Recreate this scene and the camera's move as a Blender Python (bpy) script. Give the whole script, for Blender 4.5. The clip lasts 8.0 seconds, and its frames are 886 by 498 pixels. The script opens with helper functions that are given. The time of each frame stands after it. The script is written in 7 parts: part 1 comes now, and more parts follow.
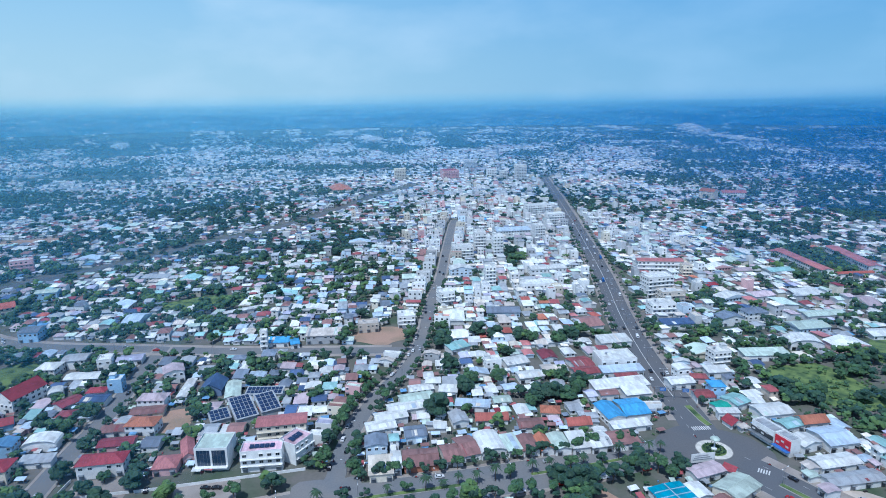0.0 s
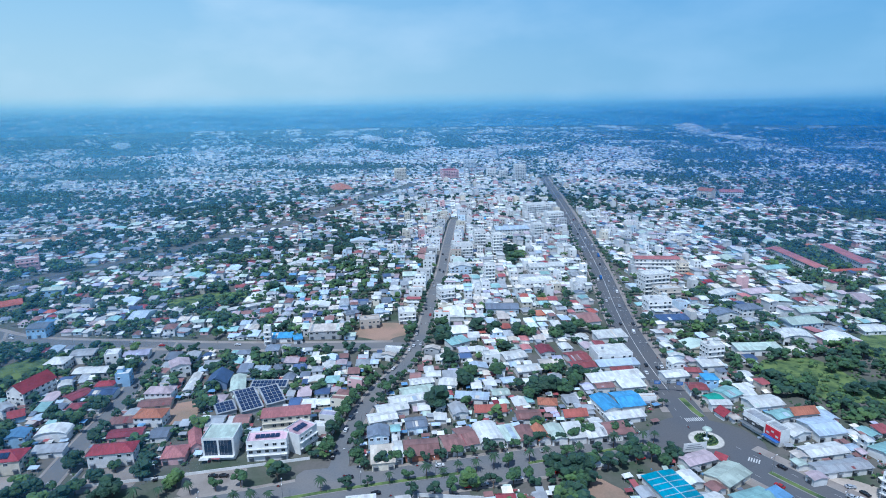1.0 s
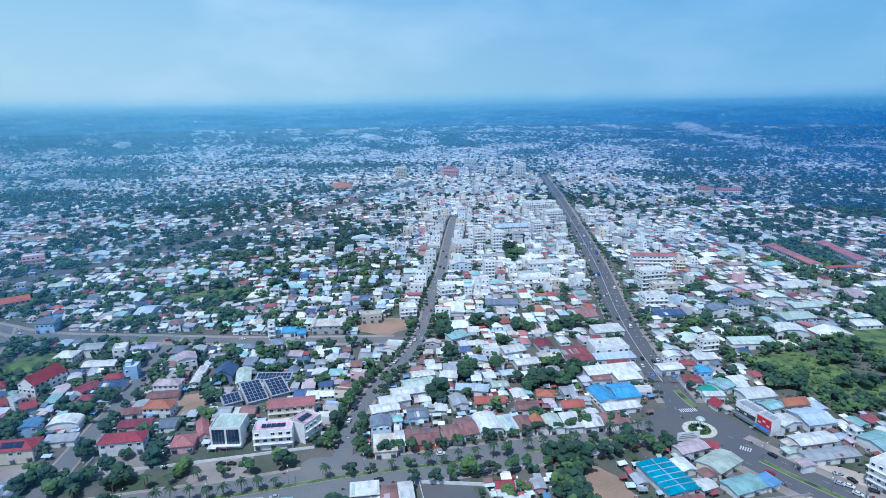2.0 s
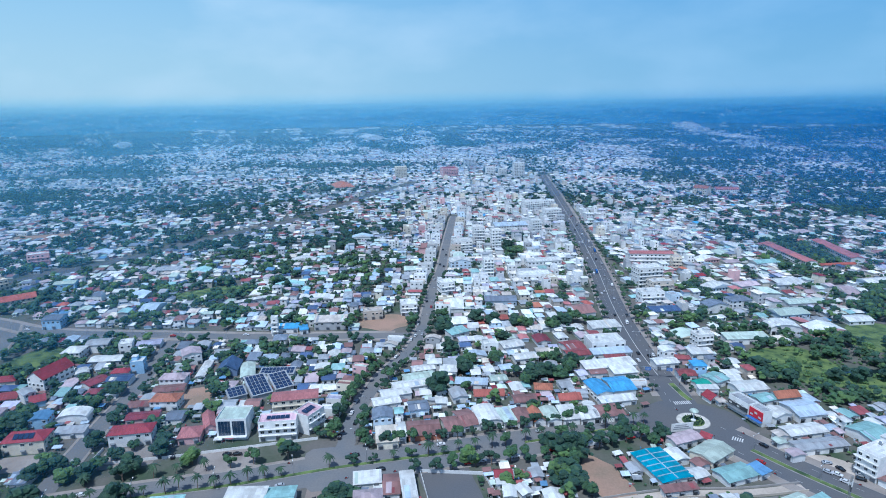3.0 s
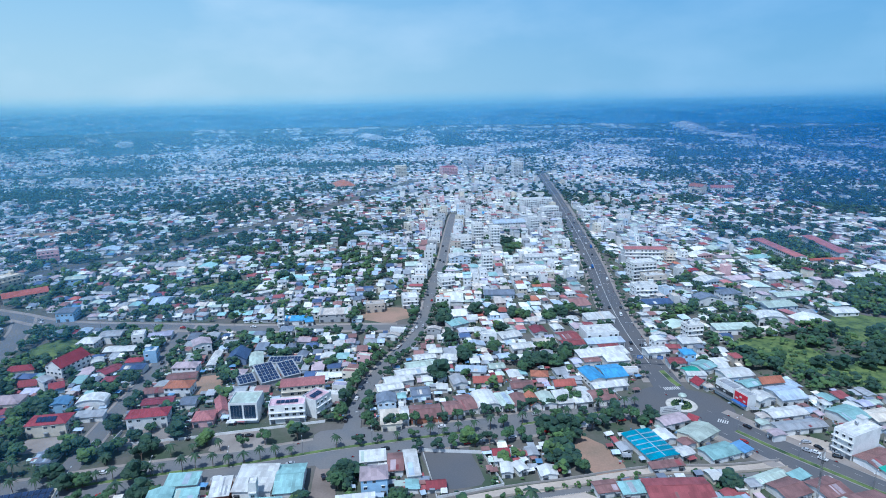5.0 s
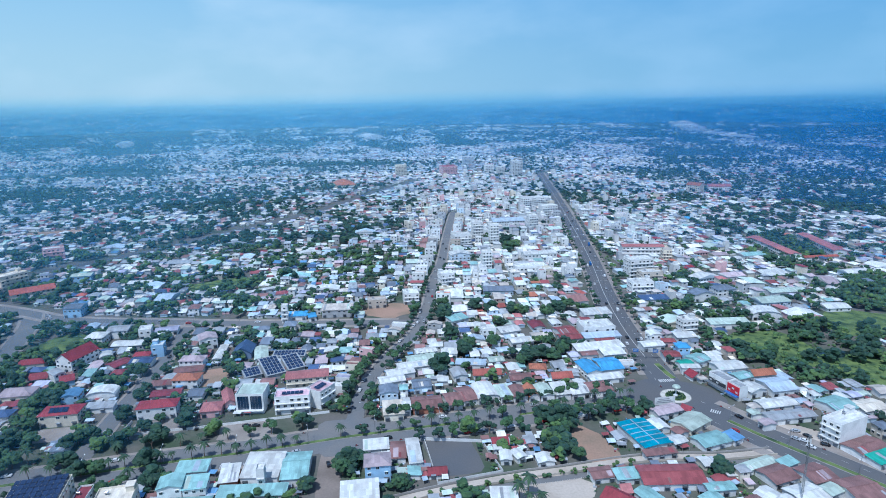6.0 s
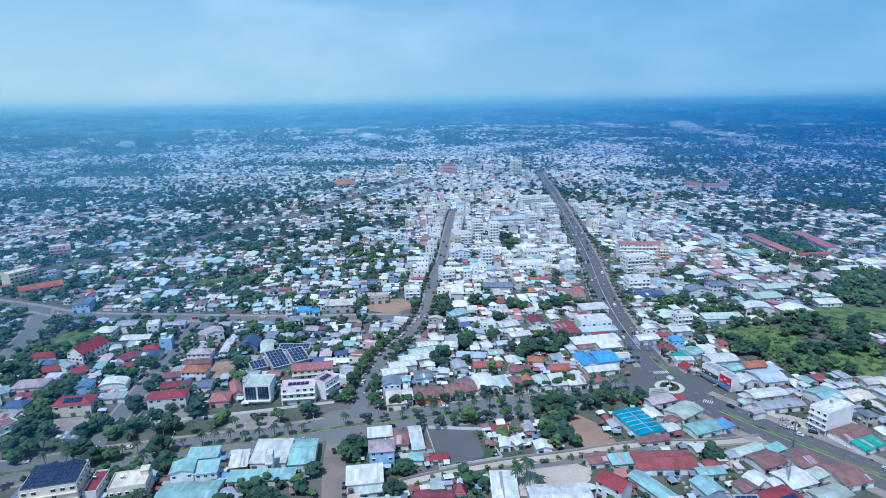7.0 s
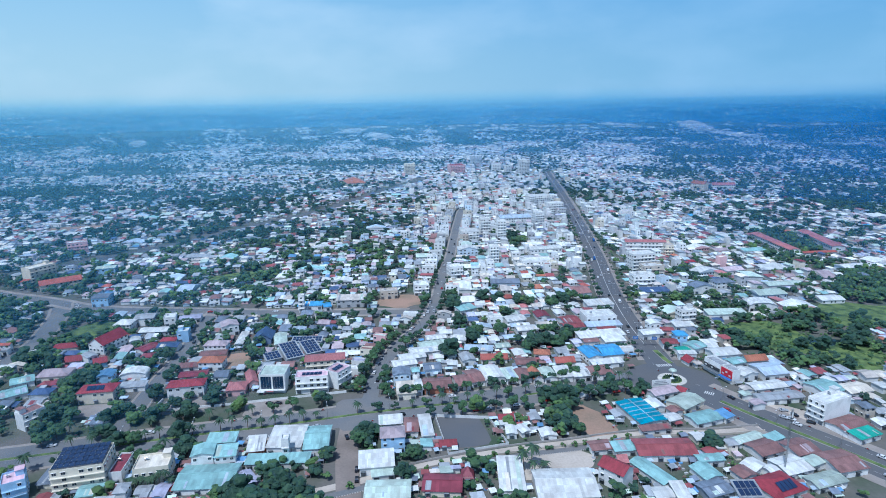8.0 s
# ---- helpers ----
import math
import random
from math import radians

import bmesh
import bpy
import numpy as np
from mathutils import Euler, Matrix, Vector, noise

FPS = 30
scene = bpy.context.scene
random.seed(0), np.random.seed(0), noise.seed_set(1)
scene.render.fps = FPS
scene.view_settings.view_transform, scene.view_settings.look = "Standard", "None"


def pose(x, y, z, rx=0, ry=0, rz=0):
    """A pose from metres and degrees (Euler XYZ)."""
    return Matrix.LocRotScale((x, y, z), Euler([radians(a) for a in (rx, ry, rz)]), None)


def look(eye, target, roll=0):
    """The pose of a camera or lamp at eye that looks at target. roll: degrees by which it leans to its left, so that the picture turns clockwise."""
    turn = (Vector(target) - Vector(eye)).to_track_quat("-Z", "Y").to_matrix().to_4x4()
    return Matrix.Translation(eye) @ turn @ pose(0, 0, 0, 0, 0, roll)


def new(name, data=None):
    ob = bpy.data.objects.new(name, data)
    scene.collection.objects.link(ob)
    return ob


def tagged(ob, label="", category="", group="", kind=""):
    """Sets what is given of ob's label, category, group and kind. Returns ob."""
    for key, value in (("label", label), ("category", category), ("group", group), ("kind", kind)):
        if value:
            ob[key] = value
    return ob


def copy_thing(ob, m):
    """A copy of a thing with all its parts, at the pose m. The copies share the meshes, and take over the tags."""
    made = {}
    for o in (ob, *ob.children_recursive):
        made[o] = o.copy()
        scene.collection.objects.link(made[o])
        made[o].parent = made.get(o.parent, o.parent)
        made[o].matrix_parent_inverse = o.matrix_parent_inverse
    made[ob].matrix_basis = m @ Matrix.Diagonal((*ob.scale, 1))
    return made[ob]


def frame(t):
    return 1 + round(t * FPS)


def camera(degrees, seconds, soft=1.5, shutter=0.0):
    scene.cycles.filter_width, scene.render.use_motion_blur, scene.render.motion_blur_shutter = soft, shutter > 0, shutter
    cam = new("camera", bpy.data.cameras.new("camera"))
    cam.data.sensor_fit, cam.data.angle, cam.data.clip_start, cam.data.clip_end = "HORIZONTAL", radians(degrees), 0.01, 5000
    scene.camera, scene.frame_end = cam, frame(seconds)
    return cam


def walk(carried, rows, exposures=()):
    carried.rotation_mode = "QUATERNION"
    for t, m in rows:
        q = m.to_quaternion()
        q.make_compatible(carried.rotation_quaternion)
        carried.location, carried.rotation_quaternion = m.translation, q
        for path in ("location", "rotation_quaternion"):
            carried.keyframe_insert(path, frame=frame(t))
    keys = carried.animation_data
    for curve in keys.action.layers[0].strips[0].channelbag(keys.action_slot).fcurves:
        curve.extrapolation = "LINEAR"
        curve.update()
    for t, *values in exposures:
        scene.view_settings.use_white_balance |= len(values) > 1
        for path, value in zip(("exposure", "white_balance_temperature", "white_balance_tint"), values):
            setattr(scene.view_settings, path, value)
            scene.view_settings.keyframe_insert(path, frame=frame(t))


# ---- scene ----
cam = camera(72.9, 8.0, soft=0.95)
PATH = [
    (0, (1.949, -4.037, 166.362), (1.965, -2.093, 165.891), -0.80),
    (0.5, (1.94, -8.569, 166.38), (1.955, -6.625, 165.909), -0.81),
    (1, (1.843, -13.119, 166.405), (1.859, -11.176, 165.935), -0.82),
    (1.5, (1.67, -17.64, 166.422), (1.685, -15.697, 165.95), -0.84),
    (3, (1.079, -30.189, 166.548), (1.096, -28.246, 166.074), -0.87),
    (3.5, (0.898, -34.25, 166.574), (0.915, -32.307, 166.1), -0.88),
    (4, (0.713, -38.329, 166.61), (0.73, -36.386, 166.137), -0.89),
    (4.5, (0.456, -42.68, 166.641), (0.474, -40.737, 166.167), -0.91),
    (6, (-0.695, -56.993, 166.786), (-0.674, -55.051, 166.31), -0.94),
    (6.5, (-1.197, -62.451, 166.785), (-1.176, -60.509, 166.308), -0.94),
    (7, (-1.722, -68.221, 166.773), (-1.7, -66.279, 166.297), -0.94),
    (7.5, (-2.234, -74.097, 166.746), (-2.22, -72.155, 166.269), -0.94),
    (8, (-2.711, -79.911, 166.72), (-2.714, -77.969, 166.244), -0.94),
]
EXPO, KELVIN, TINT = 0.40, 5250.0, 7.0
SKY, SUN = 0.10, 2.8
SKY_STOPS = ((0.0, (0.20, 0.395, 0.505)), (0.03, (0.215, 0.41, 0.51)), (0.06, (0.255, 0.435, 0.515)), (0.12, (0.30, 0.45, 0.51)), (0.40, (0.28, 0.435, 0.51)), (1.0, (0.21, 0.385, 0.52)))
# haze painted into the glowing distance, paler towards the skyline
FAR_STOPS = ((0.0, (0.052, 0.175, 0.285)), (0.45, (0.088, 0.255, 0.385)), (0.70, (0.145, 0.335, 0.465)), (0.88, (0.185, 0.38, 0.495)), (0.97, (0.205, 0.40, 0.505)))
# painted tint of both backdrops: paler on the left, darker and bluer right
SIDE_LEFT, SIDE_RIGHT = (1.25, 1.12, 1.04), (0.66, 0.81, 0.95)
# see-through sheets coloured to imitate haze: distance, density in the middle, on the left and on the right, colour on
# the left and on the right
# the nearest sheets paint the left side a darker blue
HAZE_SHEETS = ((300, 0.0, 0.09, 0.0, (0.05, 0.23, 0.42), (0.04, 0.20, 0.46)), (480, 0.01, 0.12, 0.04, (0.08, 0.30, 0.51), (0.04, 0.20, 0.46)),
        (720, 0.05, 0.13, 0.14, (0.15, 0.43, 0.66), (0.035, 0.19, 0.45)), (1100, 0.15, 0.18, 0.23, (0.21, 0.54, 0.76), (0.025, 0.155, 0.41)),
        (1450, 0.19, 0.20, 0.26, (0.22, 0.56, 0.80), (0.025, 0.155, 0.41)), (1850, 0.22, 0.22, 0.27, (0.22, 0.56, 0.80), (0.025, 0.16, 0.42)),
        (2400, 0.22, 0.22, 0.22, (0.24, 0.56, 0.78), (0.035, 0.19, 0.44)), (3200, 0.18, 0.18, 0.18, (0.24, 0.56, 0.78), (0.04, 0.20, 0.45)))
walk(cam, [(t, look(eye, target, roll)) for t, eye, target, roll in PATH],
     [(0.0, EXPO, KELVIN, TINT), (8.0, EXPO, KELVIN, TINT)])

# ---- world, sun ----
SUN_AZ, SUN_EL = 207.0, 63.0        # compass degrees from +y towards +x
world = bpy.data.worlds.new("sky")
scene.world = world
world.use_nodes = True
wn = world.node_tree
sky = wn.nodes.new("ShaderNodeTexSky")
sky.sky_type = "NISHITA"
sky.sun_disc = False
sky.sun_elevation, sky.sun_rotation = radians(SUN_EL), radians(SUN_AZ)
sky.air_density, sky.dust_density, sky.ozone_density = 1.2, 0.6, 2.0
wn.links.new(sky.outputs[0], wn.nodes["Background"].inputs[0])
wn.nodes["Background"].inputs[1].default_value = SKY
sun_data = bpy.data.lights.new("sun", "SUN")
sun_data.energy, sun_data.angle, sun_data.color = SUN, radians(0.6), (1.0, 0.95, 0.88)
sun = new("sun", sun_data)
_d = Vector((math.sin(radians(SUN_AZ)) * math.cos(radians(SUN_EL)),
             math.cos(radians(SUN_AZ)) * math.cos(radians(SUN_EL)), math.sin(radians(SUN_EL))))
sun.matrix_world = look(_d * 900, (0, 0, 0))


# ---- materials ----
def mat(name, base, rough=0.8, metal=0.0, var=0.25, scale=0.35, fine=6.0, bump=0.15, second=None, amount=0.45,
        island=False, wave=0.0, band=0.0, sheen=0.0, spec=0.4, coords="Object"):
    """Grain and stains at two scales on the geometry, tone by object or island."""
    m = bpy.data.materials.new(name)
    m.use_nodes = True
    n, l = m.node_tree.nodes, m.node_tree.links
    b = n["Principled BSDF"]
    b.inputs["Roughness"].default_value, b.inputs["Metallic"].default_value = rough, metal
    b.inputs["Specular IOR Level"].default_value = spec
    # blue sheen that imitates haze on surfaces seen at a grazing angle
    if sheen:
        b.inputs["Sheen Weight"].default_value, b.inputs["Sheen Roughness"].default_value = sheen, 0.6
        b.inputs["Sheen Tint"].default_value = (0.35, 0.62, 1.0, 1)
    if coords == "World":
        co = n.new("ShaderNodeNewGeometry").outputs["Position"]
    else:
        co = n.new("ShaderNodeTexCoord").outputs["Object"]
    big = n.new("ShaderNodeTexNoise")
    big.inputs["Scale"].default_value, big.inputs["Detail"].default_value = scale, 6
    small = n.new("ShaderNodeTexNoise")
    small.inputs["Scale"].default_value, small.inputs["Detail"].default_value = fine, 3
    l.new(co, big.inputs["Vector"]), l.new(co, small.inputs["Vector"])
    ramp = n.new("ShaderNodeValToRGB")
    ramp.color_ramp.elements[0].position, ramp.color_ramp.elements[1].position = 0.42, 0.66
    l.new(big.outputs["Fac"], ramp.inputs[0])
    second = second or tuple(c * 0.55 for c in base)
    mix = n.new("ShaderNodeMix")
    mix.data_type = "RGBA"
    mix.inputs["A"].default_value, mix.inputs["B"].default_value = (*base, 1), (*second, 1)
    k = n.new("ShaderNodeMath")
    k.operation = "MULTIPLY"
    k.inputs[1].default_value = amount
    l.new(ramp.outputs[0], k.inputs[0]), l.new(k.outputs[0], mix.inputs["Factor"])
    rnd = n.new("ShaderNodeNewGeometry").outputs["Random Per Island"] if island else n.new("ShaderNodeObjectInfo").outputs["Random"]
    val = n.new("ShaderNodeMath")
    val.operation = "MULTIPLY_ADD"
    val.inputs[1].default_value, val.inputs[2].default_value = var * 2, 1 - var
    l.new(rnd, val.inputs[0])
    v2 = n.new("ShaderNodeMath")
    v2.operation = "MULTIPLY_ADD"
    v2.inputs[1].default_value, v2.inputs[2].default_value = 0.4, 0.8
    l.new(small.outputs["Fac"], v2.inputs[0])
    v3 = n.new("ShaderNodeMath")
    v3.operation = "MULTIPLY"
    l.new(val.outputs[0], v3.inputs[0]), l.new(v2.outputs[0], v3.inputs[1])
    if band:      # sheets laid side by side, each with its own tone
        sx = n.new("ShaderNodeSeparateXYZ")
        l.new(co, sx.inputs[0])
        comb = n.new("ShaderNodeCombineXYZ")
        for axis, step in (("X", band), ("Y", band * 0.35)):
            q = n.new("ShaderNodeMath")
            q.operation = "MULTIPLY"
            q.inputs[1].default_value = step
            l.new(sx.outputs[axis], q.inputs[0])
            fl = n.new("ShaderNodeMath")
            fl.operation = "FLOOR"
            l.new(q.outputs[0], fl.inputs[0])
            l.new(fl.outputs[0], comb.inputs[axis])
        l.new(rnd, comb.inputs["Z"])
        wn_ = n.new("ShaderNodeTexWhiteNoise")
        l.new(comb.outputs[0], wn_.inputs["Vector"])
        tone = n.new("ShaderNodeMath")
        tone.operation = "MULTIPLY_ADD"
        tone.inputs[1].default_value, tone.inputs[2].default_value = 0.3, 0.82
        l.new(wn_.outputs["Value"], tone.inputs[0])
        v4 = n.new("ShaderNodeMath")
        v4.operation = "MULTIPLY"
        l.new(tone.outputs[0], v4.inputs[0]), l.new(v3.outputs[0], v4.inputs[1])
        v3 = v4
    hsv = n.new("ShaderNodeHueSaturation")
    l.new(v3.outputs[0], hsv.inputs["Value"]), l.new(mix.outputs["Result"], hsv.inputs["Color"])
    l.new(hsv.outputs[0], b.inputs["Base Color"])
    if bump:
        bp = n.new("ShaderNodeBump")
        bp.inputs["Strength"].default_value, bp.inputs["Distance"].default_value = bump, 0.1
        if wave:
            w = n.new("ShaderNodeTexWave")
            w.inputs["Scale"].default_value, w.inputs["Distortion"].default_value = wave, 0.0
            l.new(co, w.inputs["Vector"]), l.new(w.outputs["Fac"], bp.inputs["Height"])
        else:
            l.new(small.outputs["Fac"], bp.inputs["Height"])
        l.new(bp.outputs[0], b.inputs["Normal"])
    return m


ROOF = {
    "white": (0.61, 0.62, 0.595), "grey": (0.32, 0.34, 0.36), "teal": (0.27, 0.45, 0.44), "palegreen": (0.46, 0.55, 0.48),
    "bluewhite": (0.42, 0.51, 0.60), "navy": (0.06, 0.10, 0.20), "slate": (0.16, 0.19, 0.24), "azure": (0.09, 0.32, 0.58),
    "cyan": (0.02, 0.26, 0.37), "blue": (0.12, 0.25, 0.42), "red": (0.25, 0.035, 0.05), "maroon": (0.23, 0.05, 0.07),
    "rust": (0.24, 0.13, 0.12), "rustred": (0.27, 0.075, 0.08), "redor": (0.34, 0.095, 0.075), "orange": (0.40, 0.15, 0.09),
    "pinkred": (0.38, 0.15, 0.15), "pink": (0.62, 0.42, 0.47), "pinkgrey": (0.42, 0.34, 0.36), "cream": (0.68, 0.62, 0.52),
    "beige": (0.50, 0.45, 0.40), "lilac": (0.42, 0.42, 0.54), "green": (0.05, 0.36, 0.27), "greengrey": (0.40, 0.46, 0.40),
    "black": (0.05, 0.055, 0.06), "crimson": (0.50, 0.03, 0.05),
}
WALL = {
    "white": (0.74, 0.74, 0.72), "cream": (0.70, 0.64, 0.52), "blue": (0.36, 0.55, 0.74), "paleblue": (0.58, 0.68, 0.76),
    "pink": (0.66, 0.42, 0.42), "brick": (0.40, 0.17, 0.11), "lilac": (0.50, 0.48, 0.60), "grey": (0.42, 0.43, 0.44),
    "navy": (0.16, 0.22, 0.34), "slate": (0.25, 0.28, 0.32), "beige": (0.52, 0.46, 0.39),
}
TILE = ("red", "orange", "pinkred", "redor")
ROOF_M = {k: mat("roof_" + k, c, 0.62 if k in TILE else 0.48, 0.0, 0.14, 0.16, 2.2, 0.25, amount=0.6, wave=0.0 if k in TILE else 1.6, band=1.6 if k in TILE else 0.75,
                 second=tuple(0.5 * v + 0.5 * r for v, r in zip(c, (0.16, 0.10, 0.08))) if k in ("white", "grey", "bluewhite", "palegreen", "cream") else None)
          for k, c in ROOF.items()}
WALL_M = {k: mat("wall_" + k, c, 0.85, 0, 0.10, 0.25, 3.0, 0.1, amount=0.35) for k, c in WALL.items()}
GLASS = mat("window_glass", (0.03, 0.045, 0.06), 0.08, 0, 0.3, spec=0.9, bump=0)
BLUEGLASS = mat("curtain_glass", (0.012, 0.03, 0.06), 0.06, 0, 0.2, spec=0.9, bump=0)
FRAME_M = mat("window_frame", (0.66, 0.66, 0.64), 0.5, 0, 0.1, bump=0)
SHUT_M = mat("shutter", (0.20, 0.22, 0.24), 0.45, 0.3, 0.6, bump=0.1)
SOLAR_M = mat("solar_cells", (0.020, 0.036, 0.085), 0.16, 0, 0.2, spec=0.7, bump=0)
STEEL = mat("steel", (0.55, 0.56, 0.58), 0.3, 0.9, 0.1, bump=0)
TRIM_M = mat("trim", (0.70, 0.70, 0.68), 0.7, 0, 0.05)
CONC = mat("concrete", (0.38, 0.36, 0.34), 0.9, 0, 0.1, 0.1, 3, 0.15)
ASPH = mat("asphalt", (0.104, 0.109, 0.12), 0.85, 0, 0.03, 0.03, 1.4, 0.1, second=(0.125, 0.12, 0.118), amount=0.7, coords="World", spec=0.3)
ASPH_OLD = mat("old_asphalt", (0.148, 0.156, 0.166), 0.9, 0, 0.03, 0.05, 1.1, 0.1, second=(0.19, 0.18, 0.17), amount=0.8, coords="World", spec=0.3)
PAVE = mat("pavement", (0.29, 0.26, 0.235), 0.9, 0, 0.04, 0.08, 1.6, 0.1, second=(0.20, 0.17, 0.15), amount=0.7, coords="World")
KERB = mat("kerb", (0.30, 0.29, 0.275), 0.85, 0, 0.1)
PAINT = mat("road_paint", (0.55, 0.55, 0.53), 0.7, 0, 0.05, 0.6, 4, 0, amount=0.6)
SOIL = mat("bare_soil", (0.34, 0.22, 0.16), 0.95, 0, 0.05, 0.05, 0.9, 0.3, second=(0.22, 0.17, 0.12), amount=0.8, coords="World")
DIRT = mat("packed_dirt", (0.24, 0.20, 0.175), 0.95, 0, 0.05, 0.06, 0.9, 0.2, second=(0.15, 0.125, 0.11), amount=0.8, coords="World")
SAND = mat("pale_sand", (0.46, 0.40, 0.34), 0.95, 0, 0.05, 0.05, 0.9, 0.2, second=(0.33, 0.28, 0.23), amount=0.8, coords="World")
GRASS = mat("grass", (0.135, 0.19, 0.06), 0.9, 0, 0.05, 0.14, 1.6, 0.8, second=(0.03, 0.065, 0.03), amount=1.0, coords="World")
WATER = mat("pond_water", (0.015, 0.03, 0.03), 0.12, 0, 0, 0.05, 0.4, 0.05)
LEAF = [mat("leaves_" + k, c, 0.65, 0, 0.28, 0.25, 1.6, 0.5, island=True, second=d, amount=0.7, spec=0.25, sheen=0.12)
        for k, c, d in (("dark", (0.030, 0.066, 0.034), (0.020, 0.045, 0.028)), ("mid", (0.050, 0.100, 0.036), (0.030, 0.064, 0.030)),
                        ("light", (0.088, 0.150, 0.040), (0.052, 0.098, 0.034)), ("palm", (0.040, 0.075, 0.036), (0.026, 0.052, 0.030)))]
# leaves of distant trees, with the blue of haze mixed into their colour
LEAF_HAZED = [mat("far_leaves_" + k, c, 0.7, 0, 0.3, 0.03, 0.4, 0.0, island=True, second=d, amount=0.6, spec=0.2, coords="World")
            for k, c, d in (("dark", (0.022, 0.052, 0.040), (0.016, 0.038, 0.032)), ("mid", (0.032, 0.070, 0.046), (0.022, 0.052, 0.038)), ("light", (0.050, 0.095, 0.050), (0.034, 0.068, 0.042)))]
BARK = mat("bark", (0.16, 0.12, 0.09), 0.95, 0, 0.2)
TYRE = mat("rubber", (0.02, 0.02, 0.02), 0.9, 0, 0)
CAR_M = [mat("car_paint_" + k, c, 0.25, 0.1, 0.05, bump=0) for k, c in
         (("white", (0.75, 0.75, 0.75)), ("black", (0.02, 0.02, 0.025)), ("silver", (0.45, 0.46, 0.48)), ("red", (0.40, 0.03, 0.03)), ("blue", (0.04, 0.13, 0.36)))]
CRIMSON = mat("red_sign", (0.55, 0.03, 0.05), 0.5, 0, 0.05)
def across(n, l, left, right, reach=3200.0):
    """A colour that runs from left to right over the wide view of the land."""
    tc = n.new("ShaderNodeTexCoord")
    sep = n.new("ShaderNodeSeparateXYZ")
    l.new(tc.outputs["Object"], sep.inputs[0])
    mr = n.new("ShaderNodeMapRange")
    mr.interpolation_type = "SMOOTHSTEP"
    mr.inputs["From Min"].default_value, mr.inputs["From Max"].default_value = -reach, reach
    l.new(sep.outputs["X"], mr.inputs["Value"])
    mx = n.new("ShaderNodeMix")
    mx.data_type = "RGBA"
    mx.inputs["A"].default_value, mx.inputs["B"].default_value = (*left, 1), (*right, 1)
    l.new(mr.outputs[0], mx.inputs["Factor"])
    return mx.outputs["Result"]


# tinted sheet materials that imitate haze, no real air in them
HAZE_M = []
for radius, middle, dense_left, dense_right, left, right in HAZE_SHEETS:
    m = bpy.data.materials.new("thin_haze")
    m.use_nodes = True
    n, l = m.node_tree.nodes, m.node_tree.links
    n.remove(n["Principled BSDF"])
    sheet_tint, clear_air, both = n.new("ShaderNodeBsdfDiffuse"), n.new("ShaderNodeBsdfTransparent"), n.new("ShaderNodeMixShader")
    l.new(across(n, l, left, right, radius * 0.7), sheet_tint.inputs["Color"])
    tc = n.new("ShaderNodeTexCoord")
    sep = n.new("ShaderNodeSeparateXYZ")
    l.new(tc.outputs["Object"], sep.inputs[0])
    thin = n.new("ShaderNodeMapRange")        # the imitated haze thins out upwards
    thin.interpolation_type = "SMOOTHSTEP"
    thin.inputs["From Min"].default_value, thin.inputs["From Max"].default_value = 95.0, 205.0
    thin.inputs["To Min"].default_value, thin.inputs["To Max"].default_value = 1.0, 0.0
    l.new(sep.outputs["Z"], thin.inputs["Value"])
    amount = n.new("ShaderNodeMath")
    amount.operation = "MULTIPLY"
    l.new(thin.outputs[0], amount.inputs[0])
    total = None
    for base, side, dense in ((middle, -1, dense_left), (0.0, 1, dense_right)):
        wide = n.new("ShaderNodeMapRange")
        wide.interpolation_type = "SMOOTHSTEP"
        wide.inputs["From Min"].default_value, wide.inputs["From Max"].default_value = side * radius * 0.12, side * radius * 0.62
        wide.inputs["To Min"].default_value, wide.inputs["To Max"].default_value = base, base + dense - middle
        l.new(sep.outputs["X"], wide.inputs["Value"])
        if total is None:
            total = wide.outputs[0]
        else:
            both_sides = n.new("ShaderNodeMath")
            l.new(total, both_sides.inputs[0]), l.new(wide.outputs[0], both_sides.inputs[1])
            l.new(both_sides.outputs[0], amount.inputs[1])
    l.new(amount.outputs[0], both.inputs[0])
    l.new(clear_air.outputs[0], both.inputs[1]), l.new(sheet_tint.outputs[0], both.inputs[2])
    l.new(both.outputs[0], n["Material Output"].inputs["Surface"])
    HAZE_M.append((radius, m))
SIGNBLUE = mat("blue_sign", (0.05, 0.16, 0.45), 0.5, 0, 0.05)


# ---- building blocks ----
def mesh_of(name, verts, faces, mats=(), index=None):
    me = bpy.data.meshes.new(name)
    me.from_pydata([tuple(v) for v in verts], [], [tuple(f) for f in faces])
    for m in mats:
        me.materials.append(m)
    if index is not None:
        me.polygons.foreach_set("material_index", index)
    me.update()
    return me


def put(name, me, parent=None, m=None, label=""):
    ob = new(name, me)
    if parent is not None:
        ob.parent = parent
    if m is not None:
        ob.matrix_basis = m
    if label:
        ob["label"] = label
    return ob


def part(name, bm, material, parent, label=""):
    me = bpy.data.meshes.new(name)
    bm.to_mesh(me)
    bm.free()
    me.materials.append(material)
    return put(name, me, parent, None, label)


BOXF = [(0, 3, 2, 1), (4, 5, 6, 7), (0, 1, 5, 4), (1, 2, 6, 5), (2, 3, 7, 6), (3, 0, 4, 7)]


def boxv(x0, x1, y0, y1, z0, z1):
    return [(x0, y0, z0), (x1, y0, z0), (x1, y1, z0), (x0, y1, z0), (x0, y0, z1), (x1, y0, z1), (x1, y1, z1), (x0, y1, z1)]


